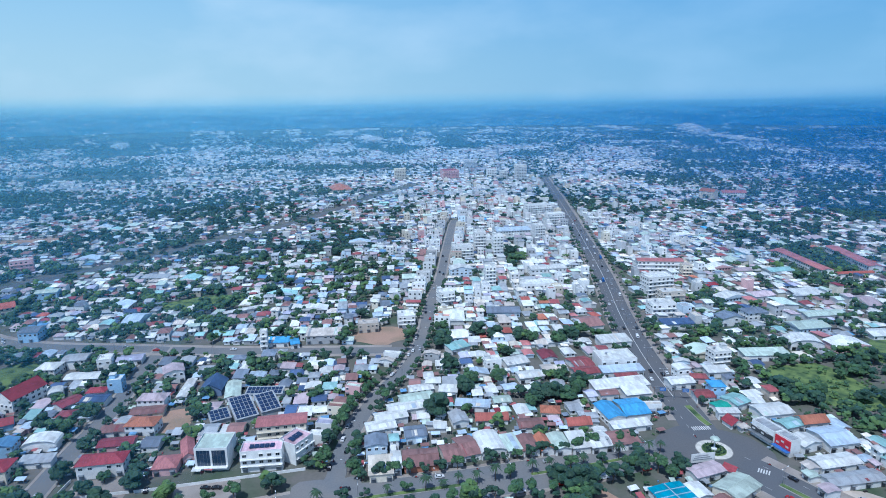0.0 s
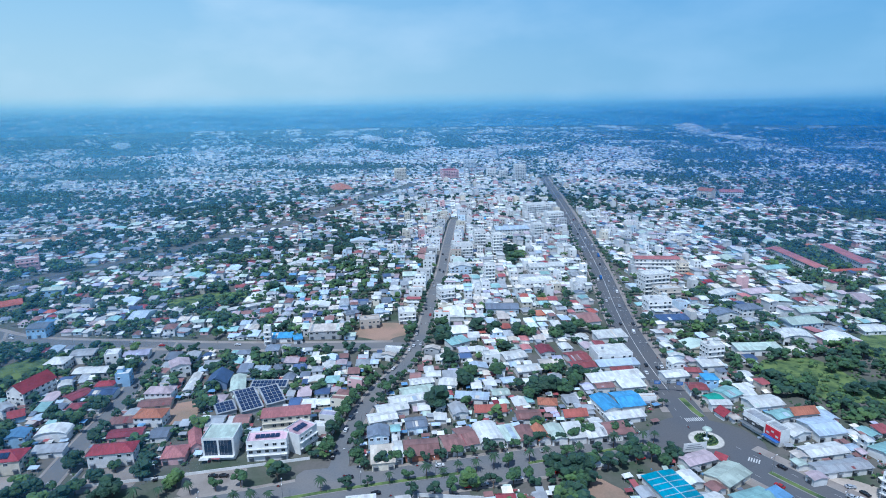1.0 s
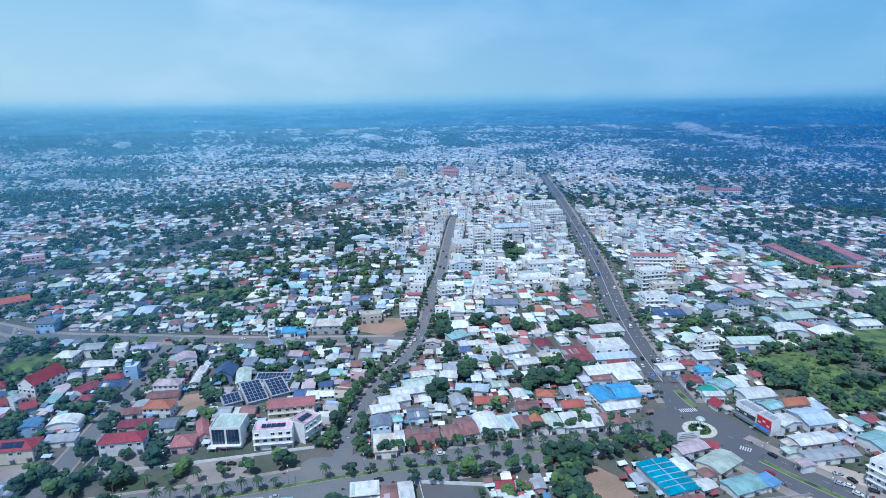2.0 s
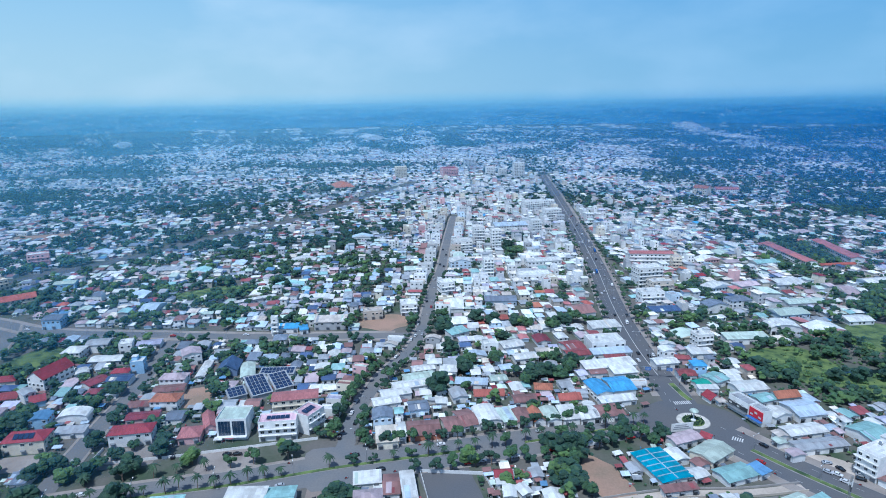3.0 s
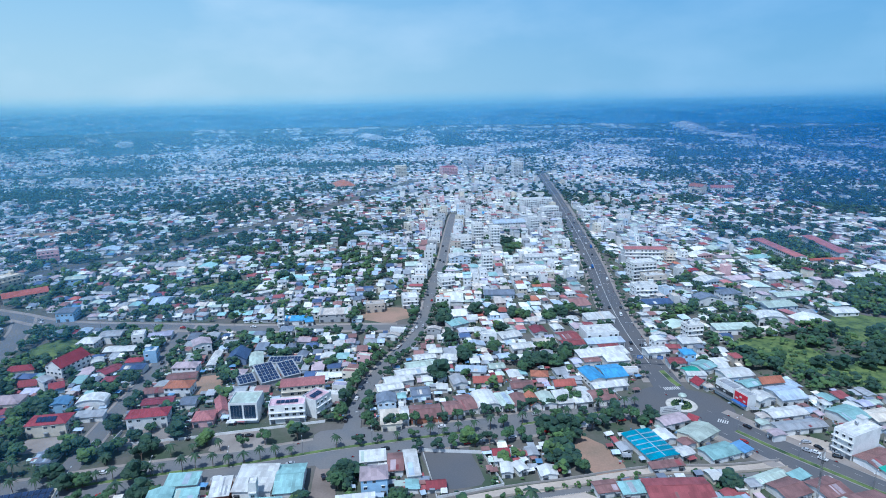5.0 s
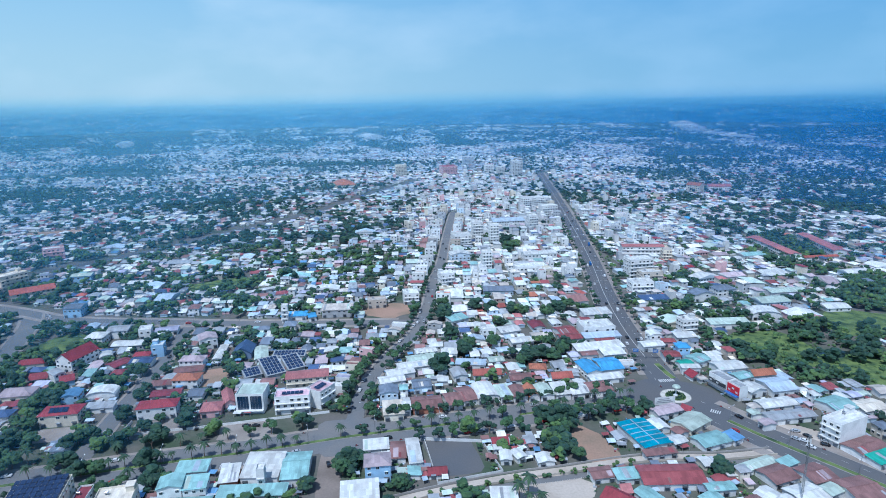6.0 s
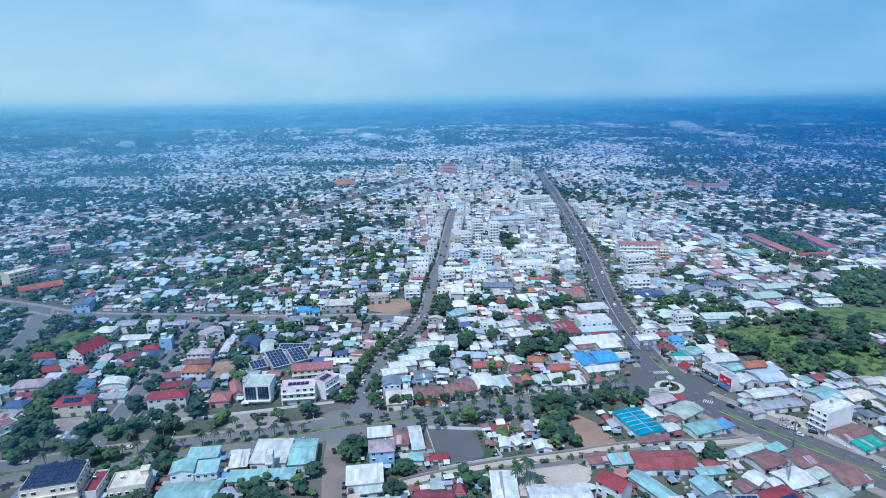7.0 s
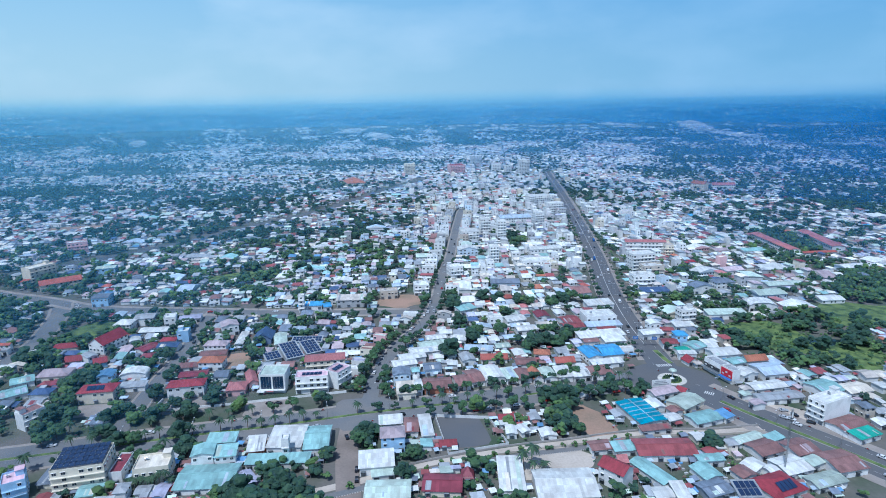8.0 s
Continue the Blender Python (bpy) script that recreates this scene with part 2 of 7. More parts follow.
def boxes(name, specs, material, parent=None, label=""):
    v, f = [], []
    for s in specs:
        o = len(v)
        v += boxv(*s)
        f += [tuple(i + o for i in q) for q in BOXF]
    return put(name, mesh_of(name, v, f, (material,)), parent, None, label)


def smooth_line(pts, step=8.0):
    p = [Vector((*q, 0)) for q in pts]
    p = [p[0] * 2 - p[1]] + p + [p[-1] * 2 - p[-2]]
    out = []
    for i in range(1, len(p) - 2):
        n = max(2, int((p[i + 1] - p[i]).length / step))
        for k in range(n):
            t = k / n
            a, b, c, d = p[i - 1], p[i], p[i + 1], p[i + 2]
            out.append(0.5 * ((2 * b) + (c - a) * t + (2 * a - 5 * b + 4 * c - d) * t * t + (3 * b - a - 3 * c + d) * t ** 3))
    out.append(p[-2])
    return out


def offset_line(line, off):
    res = []
    for i, q in enumerate(line):
        t = (line[min(i + 1, len(line) - 1)] - line[max(i - 1, 0)]).normalized()
        res.append(q + Vector((t.y, -t.x, 0)) * off)
    return res


def ribbon(name, line, width, z0, z1, material, off=0.0):
    """A strip of that width with real thickness along a line."""
    a, b = offset_line(line, off - width / 2), offset_line(line, off + width / 2)
    v, f = [], []
    for p, q in zip(a, b):
        v += [(p.x, p.y, z0), (p.x, p.y, z1), (q.x, q.y, z1), (q.x, q.y, z0)]
    for i in range(len(a) - 1):
        o = 4 * i
        f += [(o + 1, o + 2, o + 6, o + 5), (o, o + 1, o + 5, o + 4), (o + 2, o + 3, o + 7, o + 6)]
    f += [(0, 3, 2, 1), (4 * len(a) - 4, 4 * len(a) - 3, 4 * len(a) - 2, 4 * len(a) - 1)]
    return put(name, mesh_of(name, v, f, (material,)))


def patch(name, cx, cy, rx, ry, rot, z, material, seed=0, rough=0.15, corners=0):
    """An irregular flat area; corners=4 gives a four-sided one."""
    n = 28
    v = []
    c, s = math.cos(radians(rot)), math.sin(radians(rot))
    for i in range(n):
        a = 2 * math.pi * i / n
        if corners:
            k = 1 / max(abs(math.cos(a)), abs(math.sin(a)))
        else:
            k = 1
        k *= 1 + rough * noise.noise((math.cos(a) * 1.5 + seed, math.sin(a) * 1.5, seed * 0.7))
        x, y = rx * k * math.cos(a), ry * k * math.sin(a)
        v.append((cx + c * x - s * y, cy + s * x + c * y, z))
    v += [(x, y, -0.3) for x, y, _ in v]
    f = [tuple(range(n))] + [(i, i + n, (i + 1) % n + n, (i + 1) % n) for i in range(n)]
    return put(name, mesh_of(name, v, f, (material,)))


# ---- occupancy of the plan, 2 m cells ----
GX0, GY0, GN, GM, CELL = -700.0, 100.0, 800, 800, 2.0
busy = np.zeros((GN, GM), bool)


def mark(xs, ys):
    i = ((np.asarray(xs) - GX0) / CELL).astype(int)
    j = ((np.asarray(ys) - GY0) / CELL).astype(int)
    ok = (i >= 0) & (i < GN) & (j >= 0) & (j < GM)
    busy[i[ok], j[ok]] = True


def rect_points(x, y, w, d, rot, step=1.0):
    a, b = np.meshgrid(np.arange(-w / 2, w / 2 + 0.01, step), np.arange(-d / 2, d / 2 + 0.01, step))
    c, s = math.cos(radians(rot)), math.sin(radians(rot))
    return (x + c * a - s * b).ravel(), (y + s * a + c * b).ravel()


def is_free(x, y, w, d, rot):
    xs, ys = rect_points(x, y, w, d, rot, 1.5)
    i, j = ((xs - GX0) / CELL).astype(int), ((ys - GY0) / CELL).astype(int)
    ok = (i >= 0) & (i < GN) & (j >= 0) & (j < GM)
    return not busy[i[ok], j[ok]].any()


def mark_line(line, width, off=0.0):
    for p in smooth_line([(q.x, q.y) for q in offset_line(line, off)], 2.0) if len(line) > 1 else line:
        xs, ys = rect_points(p.x, p.y, width, width, 0)
        mark(xs, ys)


# ---- ground, distance and sky ----
GROUND_M = mat("town_ground", (0.132, 0.124, 0.112), 0.95, 0, 0.0, 0.03, 0.6, 0.3, second=(0.045, 0.075, 0.04), amount=0.95, coords="World")
v, f = [], []
rings = [0, 120, 300, 600, 1000, 1600, 2400, 3400, 4600]
for r in rings[1:]:
    for k in range(64):
        a = 2 * math.pi * k / 64
        v.append((r * math.sin(a), r * math.cos(a), 0.0))
v.append((0, 0, 0))
for k in range(64):
    f.append((len(v) - 1, (k + 1) % 64, k))
for i in range(len(rings) - 2):
    for k in range(64):
        a, b = i * 64 + k, i * 64 + (k + 1) % 64
        f.append((a, b, b + 64, a + 64))
ground = tagged(put("ground", mesh_of("ground", v, f, (GROUND_M,))), "dusty town ground with grass and bare soil", "ground", kind="structure")


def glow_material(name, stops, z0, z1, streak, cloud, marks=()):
    """A glowing far backdrop: haze painted as a colour run over its height with faint drifting streaks."""
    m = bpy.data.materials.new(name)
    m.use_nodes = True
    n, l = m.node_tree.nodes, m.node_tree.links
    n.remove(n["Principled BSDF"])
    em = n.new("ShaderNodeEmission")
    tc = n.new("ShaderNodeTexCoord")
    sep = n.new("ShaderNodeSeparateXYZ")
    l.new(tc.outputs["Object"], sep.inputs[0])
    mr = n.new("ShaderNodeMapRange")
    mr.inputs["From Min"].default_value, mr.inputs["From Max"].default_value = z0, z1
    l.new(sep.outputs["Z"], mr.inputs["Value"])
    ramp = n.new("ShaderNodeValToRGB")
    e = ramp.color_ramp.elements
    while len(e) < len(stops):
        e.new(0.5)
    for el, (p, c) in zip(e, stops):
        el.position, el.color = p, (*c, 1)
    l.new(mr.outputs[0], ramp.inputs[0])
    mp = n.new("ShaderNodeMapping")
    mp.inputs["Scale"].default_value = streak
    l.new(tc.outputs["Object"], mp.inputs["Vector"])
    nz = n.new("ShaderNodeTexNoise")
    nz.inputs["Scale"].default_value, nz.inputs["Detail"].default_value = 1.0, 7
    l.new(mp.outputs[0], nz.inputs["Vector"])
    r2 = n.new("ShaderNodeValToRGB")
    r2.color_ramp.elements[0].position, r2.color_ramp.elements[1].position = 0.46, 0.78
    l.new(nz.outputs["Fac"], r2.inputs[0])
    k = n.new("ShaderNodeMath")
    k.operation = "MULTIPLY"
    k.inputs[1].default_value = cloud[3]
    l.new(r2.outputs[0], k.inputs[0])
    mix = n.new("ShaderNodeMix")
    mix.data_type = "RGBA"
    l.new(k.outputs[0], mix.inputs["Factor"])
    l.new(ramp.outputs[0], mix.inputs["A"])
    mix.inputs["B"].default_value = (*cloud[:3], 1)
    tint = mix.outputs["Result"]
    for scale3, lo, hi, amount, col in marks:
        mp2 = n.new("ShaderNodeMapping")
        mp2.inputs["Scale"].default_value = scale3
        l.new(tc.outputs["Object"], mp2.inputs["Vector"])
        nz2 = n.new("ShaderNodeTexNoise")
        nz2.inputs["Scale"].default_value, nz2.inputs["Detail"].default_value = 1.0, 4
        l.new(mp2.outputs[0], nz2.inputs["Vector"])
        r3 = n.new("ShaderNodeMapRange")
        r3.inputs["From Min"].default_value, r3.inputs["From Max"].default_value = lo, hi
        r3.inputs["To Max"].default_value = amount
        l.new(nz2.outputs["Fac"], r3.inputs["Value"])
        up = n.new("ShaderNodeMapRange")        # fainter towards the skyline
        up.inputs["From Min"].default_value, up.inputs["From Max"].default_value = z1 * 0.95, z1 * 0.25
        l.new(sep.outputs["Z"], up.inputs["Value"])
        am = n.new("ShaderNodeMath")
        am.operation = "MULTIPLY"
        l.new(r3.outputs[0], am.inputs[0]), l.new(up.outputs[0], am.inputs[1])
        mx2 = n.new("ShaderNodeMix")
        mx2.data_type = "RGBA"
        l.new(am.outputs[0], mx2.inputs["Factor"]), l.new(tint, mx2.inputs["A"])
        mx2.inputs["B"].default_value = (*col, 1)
        tint = mx2.outputs["Result"]
    side = n.new("ShaderNodeMix")
    side.data_type, side.blend_type = "RGBA", "MULTIPLY"
    side.inputs["Factor"].default_value = 1.0
    l.new(tint, side.inputs["A"])
    l.new(across(n, l, SIDE_LEFT, SIDE_RIGHT), side.inputs["B"])
    l.new(side.outputs["Result"], em.inputs["Color"])
    em.inputs["Strength"].default_value = 1.0
    l.new(em.outputs[0], n["Material Output"].inputs["Surface"])
    return m


def arc_wall(name, radius, z0, z1, material, wobble=0.0):
    v, f = [], []
    n = 96
    for k in range(n + 1):
        a = radians(-75 + 150 * k / n)
        top = z1 + wobble * noise.noise((k * 0.13, 3.1, 0)) + wobble * 0.4 * noise.noise((k * 0.6, 1.1, 0))
        v += [(radius * math.sin(a), radius * math.cos(a) - 40, z0), (radius * math.sin(a), radius * math.cos(a) - 40, top)]
        v += [((radius + 20) * math.sin(a), (radius + 20) * math.cos(a) - 40, top)]
    for k in range(n):
        f += [(3 * k, 3 * k + 1, 3 * k + 4, 3 * k + 3), (3 * k + 1, 3 * k + 2, 3 * k + 5, 3 * k + 4)]
    return put(name, mesh_of(name, v, f, (material,)))


SKY_M = glow_material("sky_haze", SKY_STOPS, 150, 1000, (0.0008, 0.0008, 0.0019), (0.50, 0.60, 0.64, 0.45))
# glowing wall with hazy woods, fields and village specks painted on
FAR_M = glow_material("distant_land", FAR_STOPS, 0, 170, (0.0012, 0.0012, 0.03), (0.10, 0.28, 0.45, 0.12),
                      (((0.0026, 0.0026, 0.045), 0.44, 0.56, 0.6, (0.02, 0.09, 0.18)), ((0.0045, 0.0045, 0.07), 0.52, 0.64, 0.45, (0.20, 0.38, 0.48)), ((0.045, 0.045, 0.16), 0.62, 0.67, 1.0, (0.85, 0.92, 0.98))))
# dark woodland floor; its blue-green tint imitates haze
HAZED_WOOD_M = mat("wooded_ground", (0.045, 0.085, 0.085), 0.95, 0, 0.0, 0.006, 0.08, 0.0, second=(0.11, 0.12, 0.10), amount=0.7, coords="World")
v, f = [], []
for i, r in enumerate((1150, 1500, 2000, 2520)):
    for k in range(97):
        a = radians(-60 + 120 * k / 96)
        q = r + (120 * noise.noise((k * 0.25, 2.5, 0)) if i == 0 else 0)
        v.append((q * math.sin(a), q * math.cos(a) - 40, 0.02 if i else -0.05))
for i in range(3):
    for k in range(96):
        a = i * 97 + k
        f.append((a, a + 97, a + 98, a + 1))
tagged(put("wooded_ground", mesh_of("wooded_ground", v, f, (HAZED_WOOD_M,))), "dark ground under woods beyond the town", "ground", kind="structure")
tagged(arc_wall("backdrop_sky", 4780, 100, 2600, SKY_M), "hazy pale blue sky with thin clouds", "sky", kind="structure")
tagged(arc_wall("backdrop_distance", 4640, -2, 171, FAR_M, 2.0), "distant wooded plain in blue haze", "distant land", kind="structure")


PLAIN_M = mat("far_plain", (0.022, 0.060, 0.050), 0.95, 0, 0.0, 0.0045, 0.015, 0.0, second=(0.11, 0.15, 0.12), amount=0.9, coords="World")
v, f = [], []
for i, r in enumerate((2350, 2800, 3400, 4000, 4645)):
    for k in range(97):
        a = radians(-75 + 150 * k / 96)
        q = r + (90 * noise.noise((k * 0.35, 0.5, 0)) if i == 0 else 0)
        v.append((q * math.sin(a), q * math.cos(a) - 40, 0.4 if i else -0.1))
for i in range(4):
    for k in range(96):
        a = i * 97 + k
        f.append((a, a + 97, a + 98, a + 1))
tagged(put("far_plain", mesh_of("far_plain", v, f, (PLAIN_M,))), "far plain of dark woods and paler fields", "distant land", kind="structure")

# upright see-through sheets across the town, their blue colour standing in for haze
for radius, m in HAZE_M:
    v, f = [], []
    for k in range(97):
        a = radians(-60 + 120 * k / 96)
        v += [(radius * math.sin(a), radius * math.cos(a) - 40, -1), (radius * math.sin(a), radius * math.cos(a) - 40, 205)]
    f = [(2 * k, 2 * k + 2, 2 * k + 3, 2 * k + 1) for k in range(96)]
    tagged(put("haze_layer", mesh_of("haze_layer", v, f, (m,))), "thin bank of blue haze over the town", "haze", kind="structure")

# ---- roads ----
ROADS = {
    "a": ([(-51, 222), (-47, 240), (-47, 261), (-44, 282), (-38, 309), (-29, 334), (-19, 358), (-14, 385), (-9, 428), (-4, 496), (4, 566), (12, 685),
           (22, 819), (27, 862)], 9.0, 1.8, ASPH_OLD),
    "b": ([(136, 268), (137, 293), (137, 320), (139, 369), (147, 446), (166, 577), (188, 769), (216, 1040), (239, 1290), (247, 1370)], 18.0, 4.2, ASPH),
    "c": ([(141, 246), (148, 235), (162, 213), (174, 197), (187, 180), (204, 156), (235, 110), (280, 40)], 22.0, 5.5, ASPH),
    "d": ([(128, 257), (109, 255), (69, 245), (17, 233.5), (-25, 225.5), (-53, 219.5), (-91, 209.5), (-119, 204), (-160, 195), (-198, 186), (-260, 171), (-330, 149)], 22.5, 2.2, ASPH_OLD),
    "e": ([(-520, 500), (-420, 453), (-374, 436), (-344, 424), (-313, 410), (-275, 401), (-225, 396.5), (-163, 390), (-110, 387), (-60, 386), (-14, 385)], 11.0, 4.0, ASPH_OLD),
    "f": ([(-176, 196), (-179, 230), (-182, 265), (-184, 305), (-191, 356), (-195, 398)], 10.0, 1.5, ASPH_OLD),
    "g": ([(-500, 464), (-416, 553), (-374, 600), (-333, 655), (-275, 757), (-220, 839), (-161, 975), (-110, 1120), (-40, 1260)], 12.0, 0.8, ASPH),
    "j": ([(-300, 160), (-298, 250), (-299, 300), (-302, 332), (-314, 367), (-324, 394), (-338, 420)], 14.0, 2.0, ASPH_OLD),
    "h": ([(-66, 151), (-42, 160), (-11, 172), (28, 183), (56, 188), (98, 196), (132, 196), (160, 199)], 4.5, 0.8, SAND),
    "k": ([(-40, 110), (-46, 148), (-52, 183), (-54, 212)], 11.0, 0.8, DIRT),
}
LINES = {k: smooth_line(r[0]) for k, r in ROADS.items()}
TIER = 0.0
for k, (pts, width, walk_w, material) in ROADS.items():
    line = LINES[k]
    TIER += 0.004
    name = "road_" + k
    tagged(ribbon(name, line, width, -0.2, 0.05 + TIER, material), "asphalt street with worn dusty edges" if k not in "hk" else "pale concrete and sand lane", "road", kind="structure")
    if walk_w > 0.9:
        for side in (-1, 1):
            seg = {"d": line[6:], "b": line[2:], "a": line[5:], "f": line[3:], "e": line[:-2], "c": line[1:]}.get(k, line)
            if k == "d":      # the crossing stays open
                cut = min(range(len(line)), key=lambda q: abs(line[q].x + (46 if side > 0 else 54)))
                far_side = line[cut + 2:]
                tagged(ribbon("pavement", far_side, walk_w, -0.2, 0.17 + TIER * 0.5, PAVE, side * (width / 2 + walk_w / 2)), "raised tiled pavement with dusty joints", "pavement", kind="structure")
                tagged(ribbon("kerb", far_side, 0.25, -0.2, 0.185 + TIER * 0.5, KERB, side * (width / 2 + 0.05)), "pale concrete kerb beside the road", "kerb", kind="structure")
                seg = line[6:cut - 1]
            tagged(ribbon("pavement", seg, walk_w, -0.2, 0.17 + TIER * 0.5, PAVE, side * (width / 2 + walk_w / 2)), "raised tiled pavement with dusty joints", "pavement", kind="structure")
            tagged(ribbon("kerb", seg, 0.25, -0.2, 0.185 + TIER * 0.5, KERB, side * (width / 2 + 0.05)), "pale concrete kerb beside the road", "kerb", kind="structure")
    mark_line(line, width + (4.0 if k == "g" else 2 * walk_w if k in "abcde" else 1.0))
# junction surfaces
tagged(patch("junction", 135, 256, 27, 22, -20, 0.105, ASPH, 2, 0.1), "wide asphalt junction around the roundabout", "road", kind="structure")
tagged(patch("junction", -48, 222, 15, 17, 10, 0.107, ASPH_OLD, 3, 0.1, 4), "wide worn asphalt crossing", "road", kind="structure")
tagged(patch("junction", -326, 409, 17, 13, 20, 0.108, ASPH_OLD, 5, 0.15), "worn asphalt fork of two streets", "road", kind="structure")
xs, ys = rect_points(-326, 409, 30, 22, 20)
mark(xs, ys)
xs, ys = rect_points(135, 256, 46, 36, -20)
mark(xs, ys)
xs, ys = rect_points(-48, 222, 30, 34, 10)
mark(xs, ys)
xs, ys = rect_points(-118, 235.5, 108, 13, 9)      # forecourts along the avenue stay open
mark(xs, ys)
# lane paint and medians
for off in (-0.5,):
    tagged(ribbon("lane_line", LINES["b"][5:], 0.34, 0.05, 0.115, PAINT, off), "white painted centre line", "road marking", kind="structure")


def dashes(line, off, every, length, width):
    v, f = [], []
    acc = 0.0
    o = offset_line(line, off)
    for p, q in zip(o, o[1:]):
        d = (q - p)
        n = d.length
        t = d.normalized()
        s = Vector((t.y, -t.x, 0)) * width / 2
        x = -acc
        while x < n:
            if x >= 0:
                a, b = p + t * x, p + t * min(x + length, n)
                i = len(v)
                v += [(*(a - s).xy, 0.112), (*(a + s).xy, 0.112), (*(b + s).xy, 0.112), (*(b - s).xy, 0.112)]
                f.append((i, i + 1, i + 2, i + 3))
            x += every
        acc = n - x + every if x > n else 0
        acc = (acc + 0) % every
    return put("lane_dashes", mesh_of("lane_dashes", v, f, (PAINT,)))


for key, offs in (("b", (-5.0, 5.0)), ("c", (-7.0, 7.0))):
    for off in offs:
        tagged(dashes(LINES[key], off, 9.0, 3.0, 0.14), "white dashed lane marking", "road marking", kind="stuff")
# planted medians
MEDIANS = ((LINES["c"][3:], 3.2), (LINES["d"][3:11], 2.6), (LINES["d"][13:], 2.8), ([Vector((140, 300, 0)), Vector((141.5, 285, 0)), Vector((143, 279, 0))], 4.0))
for line, w in MEDIANS:
    tagged(ribbon("median", line, w, -0.1, 0.26, KERB), "raised median with a pale kerb", "median", kind="structure")
    tagged(ribbon("median_planting", line, w - 0.9, 0.1, 0.42, GRASS), "grass and low plants on the median", "planting", kind="structure")
# a worn concrete track beside the sandy lane, edged with stones
tagged(ribbon("lane_track", LINES["h"], 3.6, -0.2, 0.16, ASPH_OLD, 5.6), "worn grey concrete track beside a sandy lane", "road", kind="structure")
srnd = random.Random(9)
v, f = [], []
for p, q in zip(offset_line(LINES["h"], 7.7), offset_line(LINES["h"], 7.7)[1:]):
    n = max(1, int((q - p).length / 1.1))
    for k in range(n):
        c = p + (q - p) * (k / n)
        r, hgt = srnd.uniform(0.28, 0.45), srnd.uniform(0.25, 0.5)
        i = len(v)
        for z, s in ((-0.1, 1.0), (hgt * 0.7, 0.85), (hgt, 0.45)):
            v += [(c.x + r * s * math.cos(a * 1.257 + k), c.y + r * s * math.sin(a * 1.257 + k), z) for a in range(5)]
        for j in (0, 5):
            f += [(i + j + a, i + j + (a + 1) % 5, i + j + 5 + (a + 1) % 5, i + j + 5 + a) for a in range(5)]
        f.append(tuple(i + 10 + a for a in range(5)))
tagged(put("edge_stones", mesh_of("edge_stones", v, f, (CONC,))), "row of grey stones edging the track", "stones", kind="stuff")
# zebra bars by the roundabout
for (x, y, ang) in ((137.5, 276.5, 4), (150, 238, -35)):
    c, s = math.cos(radians(ang)), math.sin(radians(ang))
    v, f = [], []
    for k in range(-4, 5) if ang > 0 else range(-2, 3):
        for a, b in ((-0.3, -1.8), (0.3, -1.8), (0.3, 1.8), (-0.3, 1.8)):
            px, py = k * 1.1 + a, b
            v.append((x + c * px - s * py, y + s * px + c * py, 0.118))
        f.append(tuple(range(len(v) - 4, len(v))))
    tagged(put("zebra_crossing", mesh_of("zebra_crossing", v, f, (PAINT,))), "white zebra crossing bars on asphalt", "road marking", kind="structure")

# open lots
for (name, label, x, y, rx, ry, rot, m, seed, rough, cor) in (
        ("soil_lot", "red bare earth building plot", -42, 412, 20, 17, 10, SOIL, 1, 0.3, 0),
        ("soil_lot", "rubble strewn brown vacant lot", -149, 293, 14, 13, 8, SOIL, 4, 0.2, 4),
        ("soil_lot", "reddish dirt yard beside the hall", 76, 207, 9, 17, 12, SOIL, 6, 0.3, 0),
        ("asphalt_lot", "dark paved empty yard", 5, 203, 12, 17, 12, ASPH, 7, 0.08, 4),
        ("meadow", "overgrown bright green meadow", 232, 322, 26, 32, 10, GRASS, 8, 0.3, 0),
        ("meadow", "overgrown bright green meadow", 262, 285, 24, 22, 30, GRASS, 9, 0.3, 0),
        ("meadow", "grassy plot with shrubs", 330, 360, 45, 30, 0, GRASS, 10, 0.3, 0),
        ("meadow", "green field between houses", -205, 500, 38, 16, 22, GRASS, 11, 0.2, 0),
        ("meadow", "green plot beside the street", -275, 350, 20, 22, 0, GRASS, 12, 0.3, 0),
        ("pond", "dark still pond among trees", 262, 310, 14, 6, 0, WATER, 13, 0.2, 0),
        ("sand_yard", "pale sandy yard with parked cars", 183, 212, 14, 10, -40, SAND, 14, 0.2, 0),
        ("sand_yard", "pale sand clearing beside the lane", 44, 171, 26, 12, 14, SAND, 15, 0.2, 0),
        ("sand_yard", "concrete forecourt", -103, 230, 14, 9, 8, PAVE, 16, 0.1, 4),
        ("sand_yard", "concrete villa forecourt", -152, 233, 13, 9, 8, PAVE, 17, 0.1, 4),
        ("sand_yard", "concrete villa forecourt", -203, 229, 13, 7, 8, PAVE, 21, 0.1, 4),
        ("field", "bare pale fields at the town edge", -770, 1085, 120, 60, 0, SAND, 18, 0.3, 0),
        ("field", "green and pale fields at the town edge", -800, 1190, 90, 40, 0, GRASS, 19, 0.3, 0),
        ("soil_lot", "red earth clearing", -520, 760, 50, 16, 10, SOIL, 20, 0.3, 0)):
    tagged(patch(name, x, y, rx, ry, rot, 0.03 + 0.001 * seed, m, seed, rough, cor), label, "ground", kind="structure")
    if name != "field":
        xs, ys = rect_points(x, y, rx * (2.0 if cor else 1.6), ry * (2.0 if cor else 1.6), rot)
        mark(xs, ys)

# ---- buildings ----
WIN = {}


